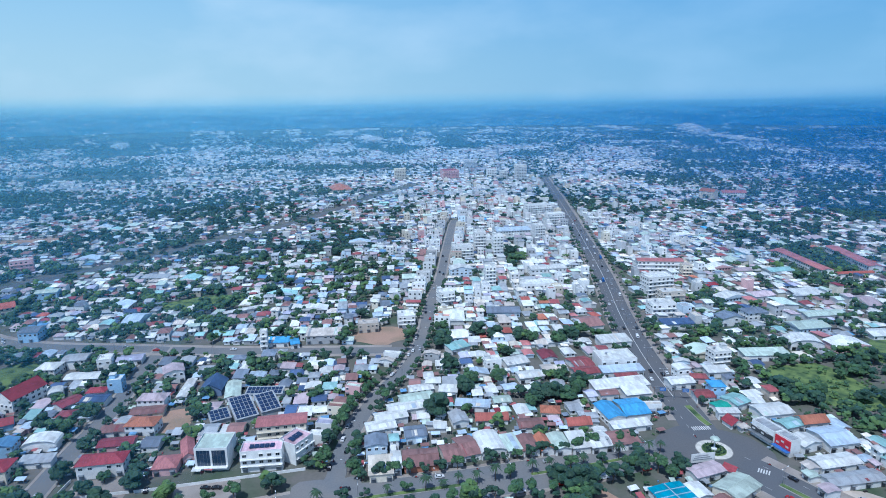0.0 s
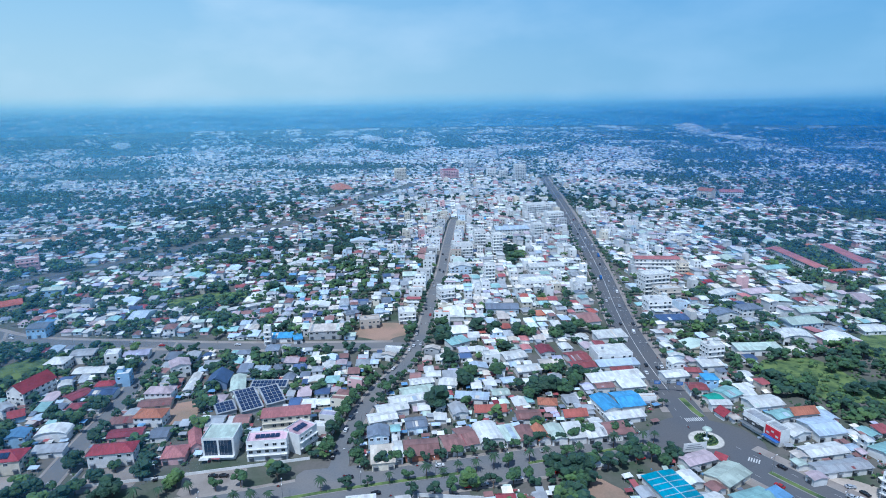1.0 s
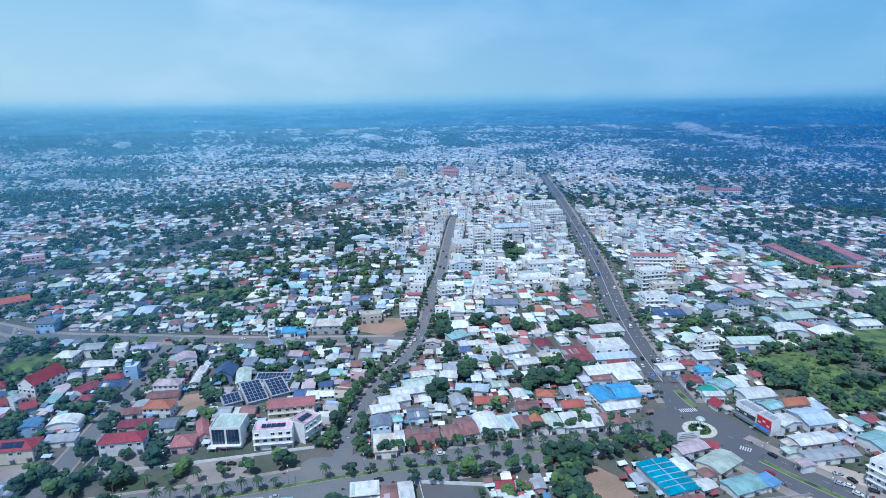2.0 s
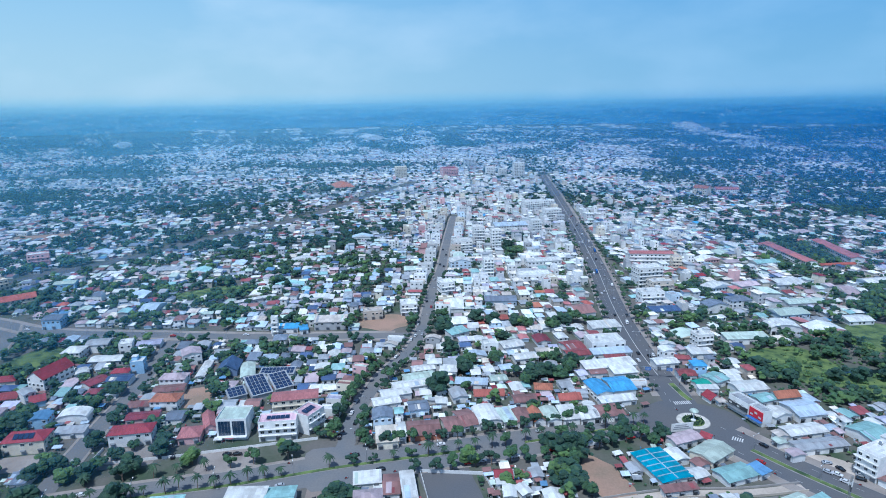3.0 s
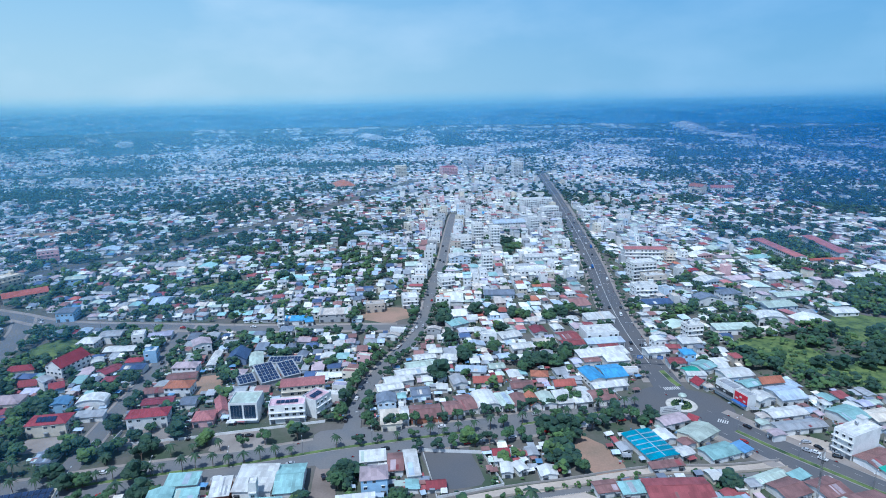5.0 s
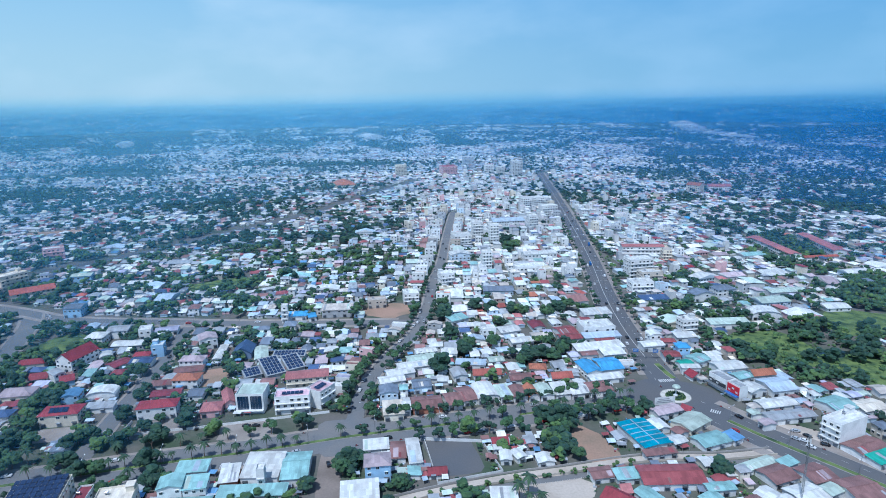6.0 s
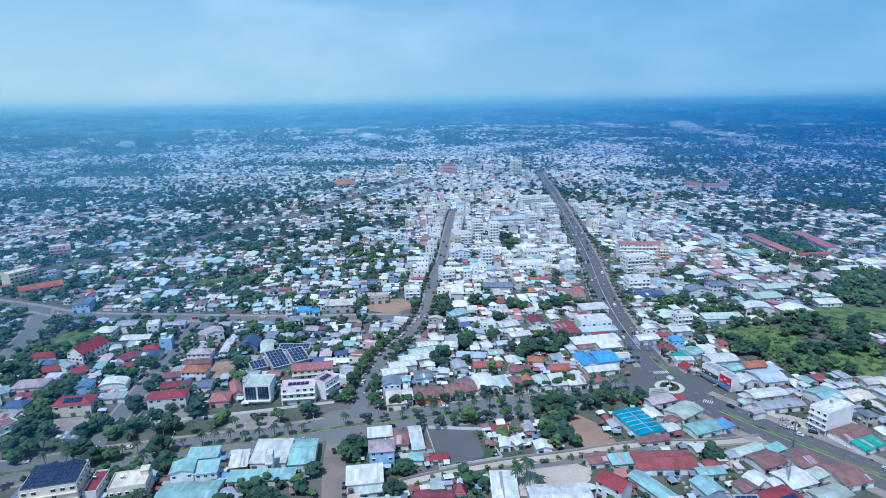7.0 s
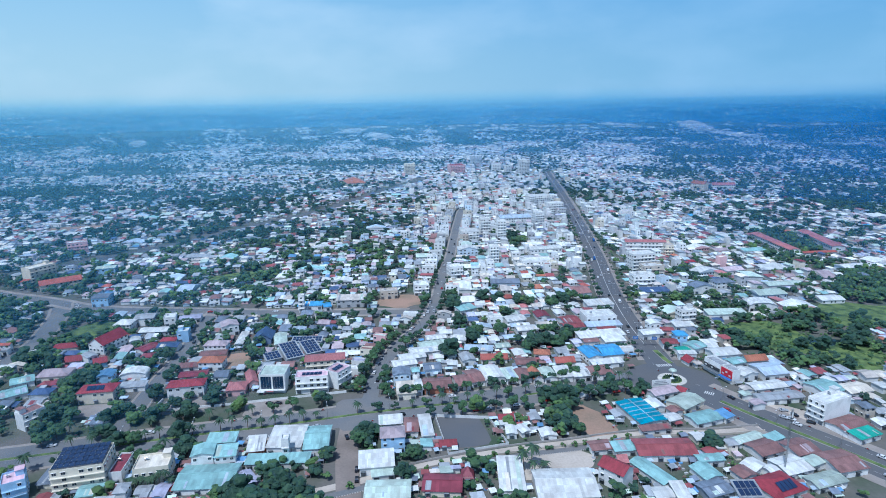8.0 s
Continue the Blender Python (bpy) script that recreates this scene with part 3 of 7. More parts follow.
def window_mesh(w, h):
    key = (w, h)
    if key not in WIN:
        v = boxv(-w / 2, w / 2, -0.06, 0.02, 0, h)
        f = list(BOXF)
        o = len(v)
        for x0, x1 in ((-w / 2 + 0.08, -0.03), (0.03, w / 2 - 0.08)):
            o = len(v)
            v += [(x0, -0.064, 0.08), (x1, -0.064, 0.08), (x1, -0.064, h - 0.08), (x0, -0.064, h - 0.08)]
            f.append((o, o + 1, o + 2, o + 3))
        o = len(v)
        v += boxv(-w / 2 - 0.15, w / 2 + 0.15, -0.45, 0.02, h + 0.08, h + 0.18)
        f += [tuple(i + o for i in q) for q in BOXF]
        WIN[key] = mesh_of("window", v, f, (FRAME_M, GLASS), [0] * 6 + [1, 1] + [0] * 6)
    return WIN[key]


SHUT = {}


def shutter_mesh(w, h):
    """A ribbed roller shutter with its hood, one folded sheet."""
    if (w, h) not in SHUT:
        prof = [(0.0, 0.0)]
        for k in range(8):
            prof += [(-0.05, h * k / 8), (-0.08, h * (k + 0.5) / 8)]
        prof += [(-0.05, h), (-1.2, h + 0.05), (-1.2, h + 0.15), (0.0, h + 0.25)]
        n = len(prof)
        v = [(-w / 2, a, b) for a, b in prof] + [(w / 2, a, b) for a, b in prof]
        f = [(i, i + n, i + n + 1, i + 1) for i in range(n - 1)]
        SHUT[(w, h)] = mesh_of("shutter", v, f, (SHUT_M,))
    return SHUT[(w, h)]


def slab_roof(quads, t=0.14):
    """Sloping sheets with thickness, joined along shared edges, from outlines given anticlockwise from above."""
    ids, v, faces = {}, [], []
    for q in quads:
        face = []
        for p in q:
            key = tuple(round(c, 3) for c in p)
            if key not in ids:
                ids[key] = len(v)
                v.append(tuple(p))
            face.append(ids[key])
        faces.append(face)
    n = len(v)
    edges = {(a, b) for q in faces for a, b in zip(q, q[1:] + q[:1])}
    f = [tuple(q) for q in faces] + [tuple(i + n for i in reversed(q)) for q in faces]
    f += [(a, a + n, b + n, b) for a, b in edges if (b, a) not in edges]
    return v + [(p[0], p[1], p[2] - t) for p in v], f


TILED = {"red", "orange", "pinkred", "redor"}
WORD = {"navy": "dark blue", "azure": "bright blue", "cyan": "turquoise blue", "bluewhite": "pale blue", "palegreen": "pale green", "rustred": "rusty red",
        "redor": "orange red", "pinkred": "faded pink red", "pinkgrey": "pinkish grey", "greengrey": "greenish grey", "rust": "rusty brown", "paleblue": "pale blue",
        "brick": "bare brick", "slate": "slate grey", "teal": "pale teal"}
brand = random.Random(7)
FLATS = []


MODULE = {}


def solar_field(w, d, z, slope, parent, y0=None):
    """Dark modules with pale gaps on a tilted plane, each a part of its own."""
    nx, ny = max(2, round(w / 2.3)), max(1, round(d / 3.4))
    mw, md = round(w / nx - 0.25, 2), round(d / ny - 0.3, 2)
    if (mw, md) not in MODULE:
        MODULE[(mw, md)] = mesh_of("solar_module", boxv(-mw / 2, mw / 2, -md / 2, md / 2, -0.05, 0.02), BOXF, (SOLAR_M,))
    field = new("solar_array")
    field.parent = parent
    field.empty_display_size = 0.5
    for i in range(nx):
        for j in range(ny):
            yy = -d / 2 + d * (j + 0.5) / ny
            put("solar_module", MODULE[(mw, md)], field, pose(-w / 2 + w * (i + 0.5) / nx, yy, z + slope * (yy + d / 2), math.degrees(math.atan(slope))))
    return field


def building(x, y, w, d, h, rot, kind, roof, wall, group=""):
    """One house or shed: walls, roof, openings."""
    storeys = max(1, round(h / 3.4))
    base = "apartment_building" if h > 13 else "school_building" if kind == "school" else "office_building" if kind == "glass" else "shop_building" if kind == "shop" \
        else "warehouse" if w * d > 260 and h < 8 else "house" if h > 4.5 else "shed"
    ob = new(base)
    ob.empty_display_size = 1.0
    ob.matrix_basis = pose(x, y, 0, 0, 0, rot)
    rm, wm = ROOF_M["grey" if kind == "shop" else roof], WALL_M[wall]
    flat = kind in ("flat", "solarflat", "flatsolar", "glass", "shop")
    shape = {"gable": "gabled", "gx": "gabled", "hip": "hipped", "hipsolar": "hipped", "arch": "curved", "shed": "single-slope", "pyramid": "pointed",
             "solar": "solar-covered", "school": "gabled"}.get(kind, "flat")
    tagged(ob, "%s %s with %s %s %s roof" % (WORD.get(wall, wall), {1: "single-storey", 2: "two-storey", 3: "three-storey"}.get(storeys, "multi-storey") + " " + base.replace("_", " "),
           shape, WORD.get(roof, roof), "tiled" if roof in TILED else "concrete" if flat else "metal"), base.replace("_", " "), group)
    W, D = w / 2, d / 2
    pitch = 0.18 if kind == "school" else 0.5 if kind == "gx" and roof == "navy" else 0.55 if roof in TILED else 0.05 if roof == "cyan" else 0.2
    if flat:
        t = 0.18
        v = boxv(-W, W, -D, D, 0, h + 0.8)[:8]
        f = [BOXF[2], BOXF[3], BOXF[4], BOXF[5]]
        v += [(-W + t, -D + t, h + 0.8), (W - t, -D + t, h + 0.8), (W - t, D - t, h + 0.8), (-W + t, D - t, h + 0.8),
              (-W + t, -D + t, h), (W - t, -D + t, h), (W - t, D - t, h), (-W + t, D - t, h)]
        f += [(4, 5, 9, 8), (5, 6, 10, 9), (6, 7, 11, 10), (7, 4, 8, 11), (8, 9, 13, 12), (9, 10, 14, 13), (10, 11, 15, 14), (11, 8, 12, 15)]
        put("wall", mesh_of("wall", v, f, (wm,)), ob)
        if kind == "flat" and w > 5 and y < 480:
            FLATS.append((x, y, h, rot, w, d))
        boxes("roof", [(-W + t, W - t, -D + t, D - t, h - 0.25, h)], rm, ob)
        if w > 7 and kind == "flat" and h > 7:
            hx = brand.choice((-1, 1)) * (W - 2.0)
            hut = boxes("stair_hut", [(hx - 1.6, hx + 1.6, D - 4.5, D - 0.6, h, h + 2.6)], wm, ob)
            boxes("hut_roof", [(hx - 1.9, hx + 1.9, D - 4.8, D - 0.4, h + 2.6, h + 2.75)], rm, hut)
        if kind == "solarflat":
            boxes("panel_frame", [(-W + 0.8, W - 0.8, -D + 1.0, -D + 1.2, h, h + 1.0)], STEEL, ob)
            boxes("panel_frame", [(-W + 0.8, W - 0.8, D - 1.2, D - 1.0, h, h + 1.9)], STEEL, ob)
            solar_field(w - 1.2, d - 1.6, h + 1.05, 0.055, ob)
        if kind == "flatsolar":
            solar_field(w * 0.62, d * 0.35, h + 0.4, 0.12, ob)
    else:
        ov = 0.55
        if kind in ("gable", "school"):
            r = D * pitch
            wv = boxv(-W, W, -D, D, 0, h) + [(-W, 0, h + r), (W, 0, h + r)]
            wf = BOXF[2:] + [(7, 4, 8), (5, 6, 9)]
            e = ov * pitch
            q = [[(-W - ov, -D - ov, h - e), (W + ov, -D - ov, h - e), (W + ov, 0, h + r), (-W - ov, 0, h + r)],
                 [(-W - ov, 0, h + r), (W + ov, 0, h + r), (W + ov, D + ov, h - e), (-W - ov, D + ov, h - e)]]
        elif kind == "gx":
            r = W * pitch * 1.25
            wv = boxv(-W, W, -D, D, 0, h) + [(0, -D, h + r), (0, D, h + r)]
            wf = BOXF[2:] + [(4, 5, 8), (6, 7, 9)]
            e = ov * pitch * 1.25
            q = [[(-W - ov, -D - ov, h - e), (0, -D - ov, h + r), (0, D + ov, h + r), (-W - ov, D + ov, h - e)],
                 [(0, -D - ov, h + r), (W + ov, -D - ov, h - e), (W + ov, D + ov, h - e), (0, D + ov, h + r)]]
        elif kind in ("hip", "hipsolar", "pyramid"):
            p2 = 0.42 if kind != "pyramid" else 1.4
            m = min(W, D)
            r = m * p2
            a, b = (W - m, 0) if W >= D else (0, D - m)
            if kind == "pyramid":
                a = b = 0
            a, b = max(a, 0.01), max(b, 0.0)
            e = ov * p2
            wv, wf = boxv(-W, W, -D, D, 0, h), BOXF[2:]
            c = [(-W - ov, -D - ov, h - e), (W + ov, -D - ov, h - e), (W + ov, D + ov, h - e), (-W - ov, D + ov, h - e)]
            if W >= D or kind == "pyramid":
                t1, t2 = (-a, 0, h + r), (a, 0, h + r)
                q = [[c[0], c[1], t2, t1], [c[1], c[2], t2], [c[2], c[3], t1, t2], [c[3], c[0], t1]]
            else:
                t1, t2 = (0, -b, h + r), (0, b, h + r)
                q = [[c[0], c[1], t1], [c[1], c[2], t2, t1], [c[2], c[3], t2], [c[3], c[0], t1, t2]]
        elif kind == "arch":
            r, n = W * 0.34, 8
            wv = boxv(-W, W, -D, D, 0, h)
            pts = [(-W * math.cos(math.pi * i / n) * 1.04, h + r * math.sin(math.pi * i / n)) for i in range(n + 1)]
            o = len(wv)
            wv += [(px, -D, pz) for px, pz in pts] + [(px, D, pz) for px, pz in pts]
            wf = BOXF[2:] + [tuple(range(o + n, o - 1, -1)), tuple(range(o + n + 1, o + 2 * n + 2))]
            q = [[(pts[i][0], -D - ov, pts[i][1] + 0.05), (pts[i + 1][0], -D - ov, pts[i + 1][1] + 0.05), (pts[i + 1][0], D + ov, pts[i + 1][1] + 0.05), (pts[i][0], D + ov, pts[i][1] + 0.05)] for i in range(n)]
        else:   # shed, solar: one slope rising to the back
            s = 0.1 if kind == "shed" else 0.16
            wv = boxv(-W, W, -D, D, 0, h)
            wv[6], wv[7] = (W, D, h + s * d), (-W, D, h + s * d)
            wf = BOXF[1:]
            q = [[(-W - ov, -D - ov, h - ov * s + 0.15), (W + ov, -D - ov, h - ov * s + 0.15), (W + ov, D + ov, h + s * (d + ov) + 0.15), (-W - ov, D + ov, h + s * (d + ov) + 0.15)]]
            if kind == "solar":
                solar_field(w - 0.6, d - 0.6, h + 0.28, s, ob)
        put("wall", mesh_of("wall", wv, wf, (wm,)), ob)
        rv, rf = slab_roof(q)
        put("roof", mesh_of("roof", rv, rf, (rm,)), ob)
        if kind == "gable" and roof not in TILED and w > 9:
            boxes("ridge_cap", [(-W - ov, W + ov, -0.25, 0.25, h + D * pitch - 0.02, h + D * pitch + 0.07)], rm, ob)
        if kind in ("gable", "shed") and roof not in TILED and roof != "cyan" and w * d > 60:
            for k in range(brand.choice((0, 1, 1, 2, 3))):
                u = brand.uniform(-W + 1, W - 1)
                y0, y1 = (-D + 0.3, -0.5) if kind == "gable" else (-D + 0.3, D - 0.4)
                z0, z1 = (h + (D + y0) * pitch, h + (D + y1) * pitch) if kind == "gable" else (h + 0.15 + 0.1 * (D + y0), h + 0.15 + 0.1 * (D + y1))
                hw = min(brand.uniform(0.35, 1.3), W - abs(u))
                if brand.random() < 0.4:
                    y1, z1 = (y0 + y1) / 2, (z0 + z1) / 2
                lift = 0.03 + 0.012 * k
                q2 = [(u - hw, y0, z0 + lift), (u + hw, y0, z0 + lift), (u + hw, y1, z1 + lift), (u - hw, y1, z1 + lift)]
                sv, sf2 = slab_roof([q2], 0.05)
                put("roof_sheet", mesh_of("roof_sheet", sv, sf2, (ROOF_M[brand.choice(("rust", "grey", "rustred", roof, "pinkgrey", "rust") if roof in ("rust", "rustred", "maroon", "grey", "pinkgrey", "brown") else ("white", "grey", "bluewhite", roof, "palegreen", "cream"))],)), ob)
        if roof == "cyan":
            for k in range(1, 6):
                yy = -D + d * k / 6
                boxes("roof_rib", [(-W, W, yy - 0.12, yy + 0.12, h + 0.02, h + W * 0.0625 + 0.1)], ROOF_M["bluewhite"], ob)
            boxes("roof_rib", [(-0.2, 0.2, -D, D, h + W * 0.06, h + W * 0.0625 + 0.16)], ROOF_M["bluewhite"], ob)
        if kind == "hipsolar":
            m = min(W, D)
            sf = solar_field(w * 0.5, d * 0.34, 0, 0.42, ob)
            sf.matrix_basis = pose(0, -D * 0.5 - 0.2, h + 0.05 + 0.12 + m * 0.42 * 0.22)
    # openings: front, and the side that faces the middle of the town
    if kind == "glass":
        g = boxes("curtain_wall", [(-W + 1.0, -0.5, -D - 0.12, -D + 0.05, 2.6, h - 0.5), (0.5, W - 1.0, -D - 0.12, -D + 0.05, 2.6, h - 0.5)], BLUEGLASS, ob, "dark blue mirror glazing")
        boxes("mullion", [(-W + 1.0 + k * 1.6, -W + 1.06 + k * 1.6, -D - 0.16, -D - 0.11, 2.6, h - 0.5) for k in range(int((w - 2) / 1.6)) if abs(-W + 1.03 + k * 1.6) > 0.6], STEEL, g)
        boxes("canopy", [(-W, W, -D - 2.2, -D, 2.3, 2.55)], wm, ob)
        return ob
    if kind == "shop":
        boxes("signboard", [(-W + 0.2, W - 0.2, -D - 0.3, -D, 3.2, h * (0.98 if roof == "crimson" else 0.72))], CRIMSON if roof == "crimson" else ROOF_M["black"], ob, "red advertising panel" if roof == "crimson" else "dark facade panel")
        boxes("sign_bar", [(-W + 1 + k * 2.6, -W + 2.7 + k * 2.6, -D - 0.34, -D - 0.29, h * 0.5 + (k % 2) * 1.5, h * 0.5 + 1 + (k % 2) * 1.5) for k in range(int(w / 2.7))], PAINT, ob, "pale lettering bars")
        boxes("awning", [(-W, W, -D - 2.4, -D - 0.05, 2.7, 2.9)], SIGNBLUE if roof == "crimson" else SHUT_M, ob)
        return ob
    faces = [("f", w), ("l" if x > 0 else "r", d)]
    for side, length in faces:
        gap = 3.0 if length < 16 else 3.6
        n = max(1, int(length // gap))
        for s in range(storeys):
            if kind in ("solar",) or (base in ("shed", "warehouse") and side != "f"):
                continue
            for i in range(n):
                u = -length / 2 + length * (i + 0.5) / n
                ground = s == 0
                if ground and side == "f" and base != "school_building":
                    if i % 2 == 0:
                        me = shutter_mesh(2.3, 2.4)
                        put("shutter", me, ob, pose(u, -D, 0.05))
                    continue
                if s and brand.random() < 0.15:
                    continue
                me = window_mesh(1.5, 1.4) if length < 16 else window_mesh(1.9, 1.5)
                z = s * h / storeys + 1.0
                m = pose(u, -D, z) if side == "f" else pose(-W, -u, z, 0, 0, -90) if side == "l" else pose(W, u, z, 0, 0, 90)
                put("window", me, ob, m)
    if storeys >= 3 and (flat or kind == "school"):
        for s in range(1, storeys):
            z = s * h / storeys
            b = boxes("balcony", [(-W, W, -D - 1.1, -D, z - 0.12, z + 0.06)], wm, ob)
            boxes("railing", [(-W, W, -D - 1.1, -D - 1.03, z + 0.95, z + 1.02)] + [(-W + k * w / 12 - 0.03, -W + k * w / 12 + 0.03, -D - 1.1, -D - 1.04, z + 0.06, z + 0.95) for k in range(13)], TRIM_M, b)
    return ob


# ---- trees ----
trnd = random.Random(21)


def cards(centres, normals, sizes, rng):
    """Four-cornered leaf clumps, one for each centre, bent along the middle."""
    n = len(centres)
    up = rng.normal(size=(n, 3))
    a = np.cross(normals, up)
    a /= np.linalg.norm(a, axis=1)[:, None] + 1e-9
    b = np.cross(normals, a)
    s = sizes[:, None]
    v = np.stack([centres - a * s, centres - b * s * 0.8 + normals * s * 0.1, centres + a * s, centres + b * s * 0.8 - normals * s * 0.12], 1)
    return v.reshape(-1, 3), np.arange(4 * n).reshape(-1, 4)


def np_mesh(name, v, f, mats, index=None, smooth=None):
    me = bpy.data.meshes.new(name)
    k = f.shape[1]
    me.vertices.add(len(v))
    me.vertices.foreach_set("co", np.ascontiguousarray(v, np.float32).ravel())
    me.loops.add(f.size)
    me.loops.foreach_set("vertex_index", np.ascontiguousarray(f, np.int32).ravel())
    me.polygons.add(len(f))
    me.polygons.foreach_set("loop_start", np.arange(0, f.size, k, dtype=np.int32))
    for m in mats:
        me.materials.append(m)
    if index is not None:
        me.polygons.foreach_set("material_index", np.ascontiguousarray(index, np.int32))
    if smooth is not None:
        me.polygons.foreach_set("use_smooth", np.ascontiguousarray(smooth, bool))
    me.update()
    return me


def ball(level):
    """Corners and triangles of a unit lump, open underneath."""
    bm = bmesh.new()
    bmesh.ops.create_icosphere(bm, subdivisions=level, radius=1.0)
    bmesh.ops.delete(bm, geom=[q for q in bm.faces if q.calc_center_median().z < -0.55], context="FACES")
    bm.verts.index_update()
    v = np.array([q.co[:] for q in bm.verts])
    f = np.array([[q.index for q in face.verts] for face in bm.faces])
    bm.free()
    return v, f


BALL = {1: ball(1), 2: ball(2)}


def leafy(lobes, level, n, size, seed, spread=0.44, flat=0.8):
    """A crown of radius one: lumpy leaf masses with loose leaf clumps over their skin. Triangles, and which are smooth."""
    rng = np.random.default_rng(seed)
    lc = rng.normal(size=(lobes, 3)) * (spread, spread, spread * 0.55)
    lc *= np.minimum(1.0, 0.75 / (np.linalg.norm(lc, axis=1) + 1e-6))[:, None]
    lr = rng.uniform(0.20, 0.52, lobes) if lobes > 3 else rng.uniform(0.40, 0.62, lobes)
    bv, bf = BALL[level]
    V, T, o = [], [], 0
    for c, r in zip(lc, lr):
        w = bv * (1 + rng.uniform(-0.30, 0.26, len(bv)))[:, None] * (r, r * rng.uniform(0.85, 1.15), r * flat)
        V.append(w + c)
        T.append(bf + o)
        o += len(bv)
    soft = np.full(sum(len(t) for t in T), level < 2)
    if n:
        k = rng.integers(0, lobes, n)
        d = rng.normal(size=(n, 3)) + (0, 0, 0.45)
        d /= np.linalg.norm(d, axis=1)[:, None]
        p = lc[k] + d * (lr[k] * rng.uniform(0.86, 1.16, n))[:, None] * (1, 1, flat)
        nn = d + rng.normal(size=(n, 3)) * 0.42
        nn /= np.linalg.norm(nn, axis=1)[:, None]
        cv, cf = cards(p, nn, rng.uniform(0.55, 1.3, n) * size, rng)
        V.append(cv)
        T += [cf[:, (0, 1, 2)] + o, cf[:, (0, 2, 3)] + o]
        soft = np.concatenate([soft, np.zeros(2 * n, bool)])
    return np.concatenate(V), np.concatenate(T), soft


def trunk_mesh(h, r, limbs, seed):
    rr = random.Random(seed)
    v, f = [], []

    def limb(p0, p1, r0, r1):
        d = (p1 - p0).normalized()
        a = d.orthogonal().normalized()
        b = d.cross(a)
        o = len(v)
        for p, q in ((p0, r0), ((p0 + p1) / 2 + a * r0 * 0.6, (r0 + r1) / 2), (p1, r1)):
            for k in range(6):
                v.append(tuple(p + (a * math.cos(k * math.pi / 3) + b * math.sin(k * math.pi / 3)) * q))
        for j in range(2):
            for k in range(6):
                f.append((o + 6 * j + k, o + 6 * j + (k + 1) % 6, o + 6 * j + 6 + (k + 1) % 6, o + 6 * j + 6 + k))

    top = Vector((0, 0, h))
    limb(Vector((0, 0, -0.2)), top, r, r * 0.6)
    for k in range(limbs):
        a = 2 * math.pi * k / max(limbs, 1) + rr.random()
        limb(top * rr.uniform(0.7, 0.95), top + Vector((math.cos(a) * h * 0.55, math.sin(a) * h * 0.55, h * rr.uniform(0.35, 0.7))), r * 0.5, r * 0.15)
    return mesh_of("trunk", v, f, (BARK,))


def broadleaf(i, r, h0, n, leaf, size, lobes=8):
    v, f, soft = leafy(lobes, 2, n, size / r, 50 + i)
    return trunk_mesh(h0 * 0.6, 0.05 * r + 0.08, 5, i), np_mesh("crown", v * r + (0, 0, h0), f, (leaf,), None, soft)


def palm(i, h, fronds, leaf):
    rr = random.Random(i)
    v, f = [], []
    for k in range(fronds):
        a = 2 * math.pi * k / fronds + rr.random() * 0.4
        lift = rr.uniform(-0.1, 0.9)
        L = rr.uniform(2.4, 3.2)
        prev = None
        for s in range(5):
            t = s / 4
            rad, z = L * t, h + lift * t * 2.2 - 2.4 * t * t
            wd = 0.42 * math.sin(math.pi * min(t + 0.15, 1.0)) + 0.04
            c = Vector((math.cos(a) * rad, math.sin(a) * rad, z))
            side = Vector((-math.sin(a), math.cos(a), 0)) * wd
            o = len(v)
            v += [tuple(c - side + Vector((0, 0, -wd * 0.5))), tuple(c), tuple(c + side + Vector((0, 0, -wd * 0.5)))]
            if prev is not None:
                f += [(prev, prev + 1, o + 1, o), (prev + 1, prev + 2, o + 2, o + 1)]
            prev = o
    return trunk_mesh(h, 0.17, 0, i), mesh_of("crown", v, f, (leaf,))


KINDS = {
    "big": [broadleaf(1, 5.4, 5.6, 900, LEAF[0], 0.27, 18), broadleaf(2, 4.8, 5.2, 800, LEAF[1], 0.26, 15), broadleaf(12, 5.2, 5.8, 860, LEAF[0], 0.27, 20)],
    "street": [broadleaf(3, 2.8, 4.4, 360, LEAF[1], 0.22, 10), broadleaf(4, 3.0, 4.6, 400, LEAF[0], 0.22, 11), broadleaf(5, 2.5, 4.0, 320, LEAF[0], 0.21, 8)],
    "round": [broadleaf(6, 4.6, 4.4, 760, LEAF[2], 0.27, 18)],
    "shrub": [broadleaf(7, 1.7, 1.3, 120, LEAF[2], 0.24, 5), broadleaf(8, 1.5, 1.2, 110, LEAF[1], 0.24, 5)],
    "palm": [palm(9, 6.0, 16, LEAF[3]), palm(10, 7.5, 18, LEAF[3]), palm(11, 4.6, 15, LEAF[3])],
}
TREE_WORD = {"big": ("tree", "large dark green broadleaf tree with spreading crown"), "street": ("tree", "young green street tree with slim trunk"),
             "round": ("tree", "dense bright green rounded tree"), "shrub": ("shrub", "low bushy green shrub"), "palm": ("palm_tree", "slender palm tree with drooping fronds")}
tree_count = 0


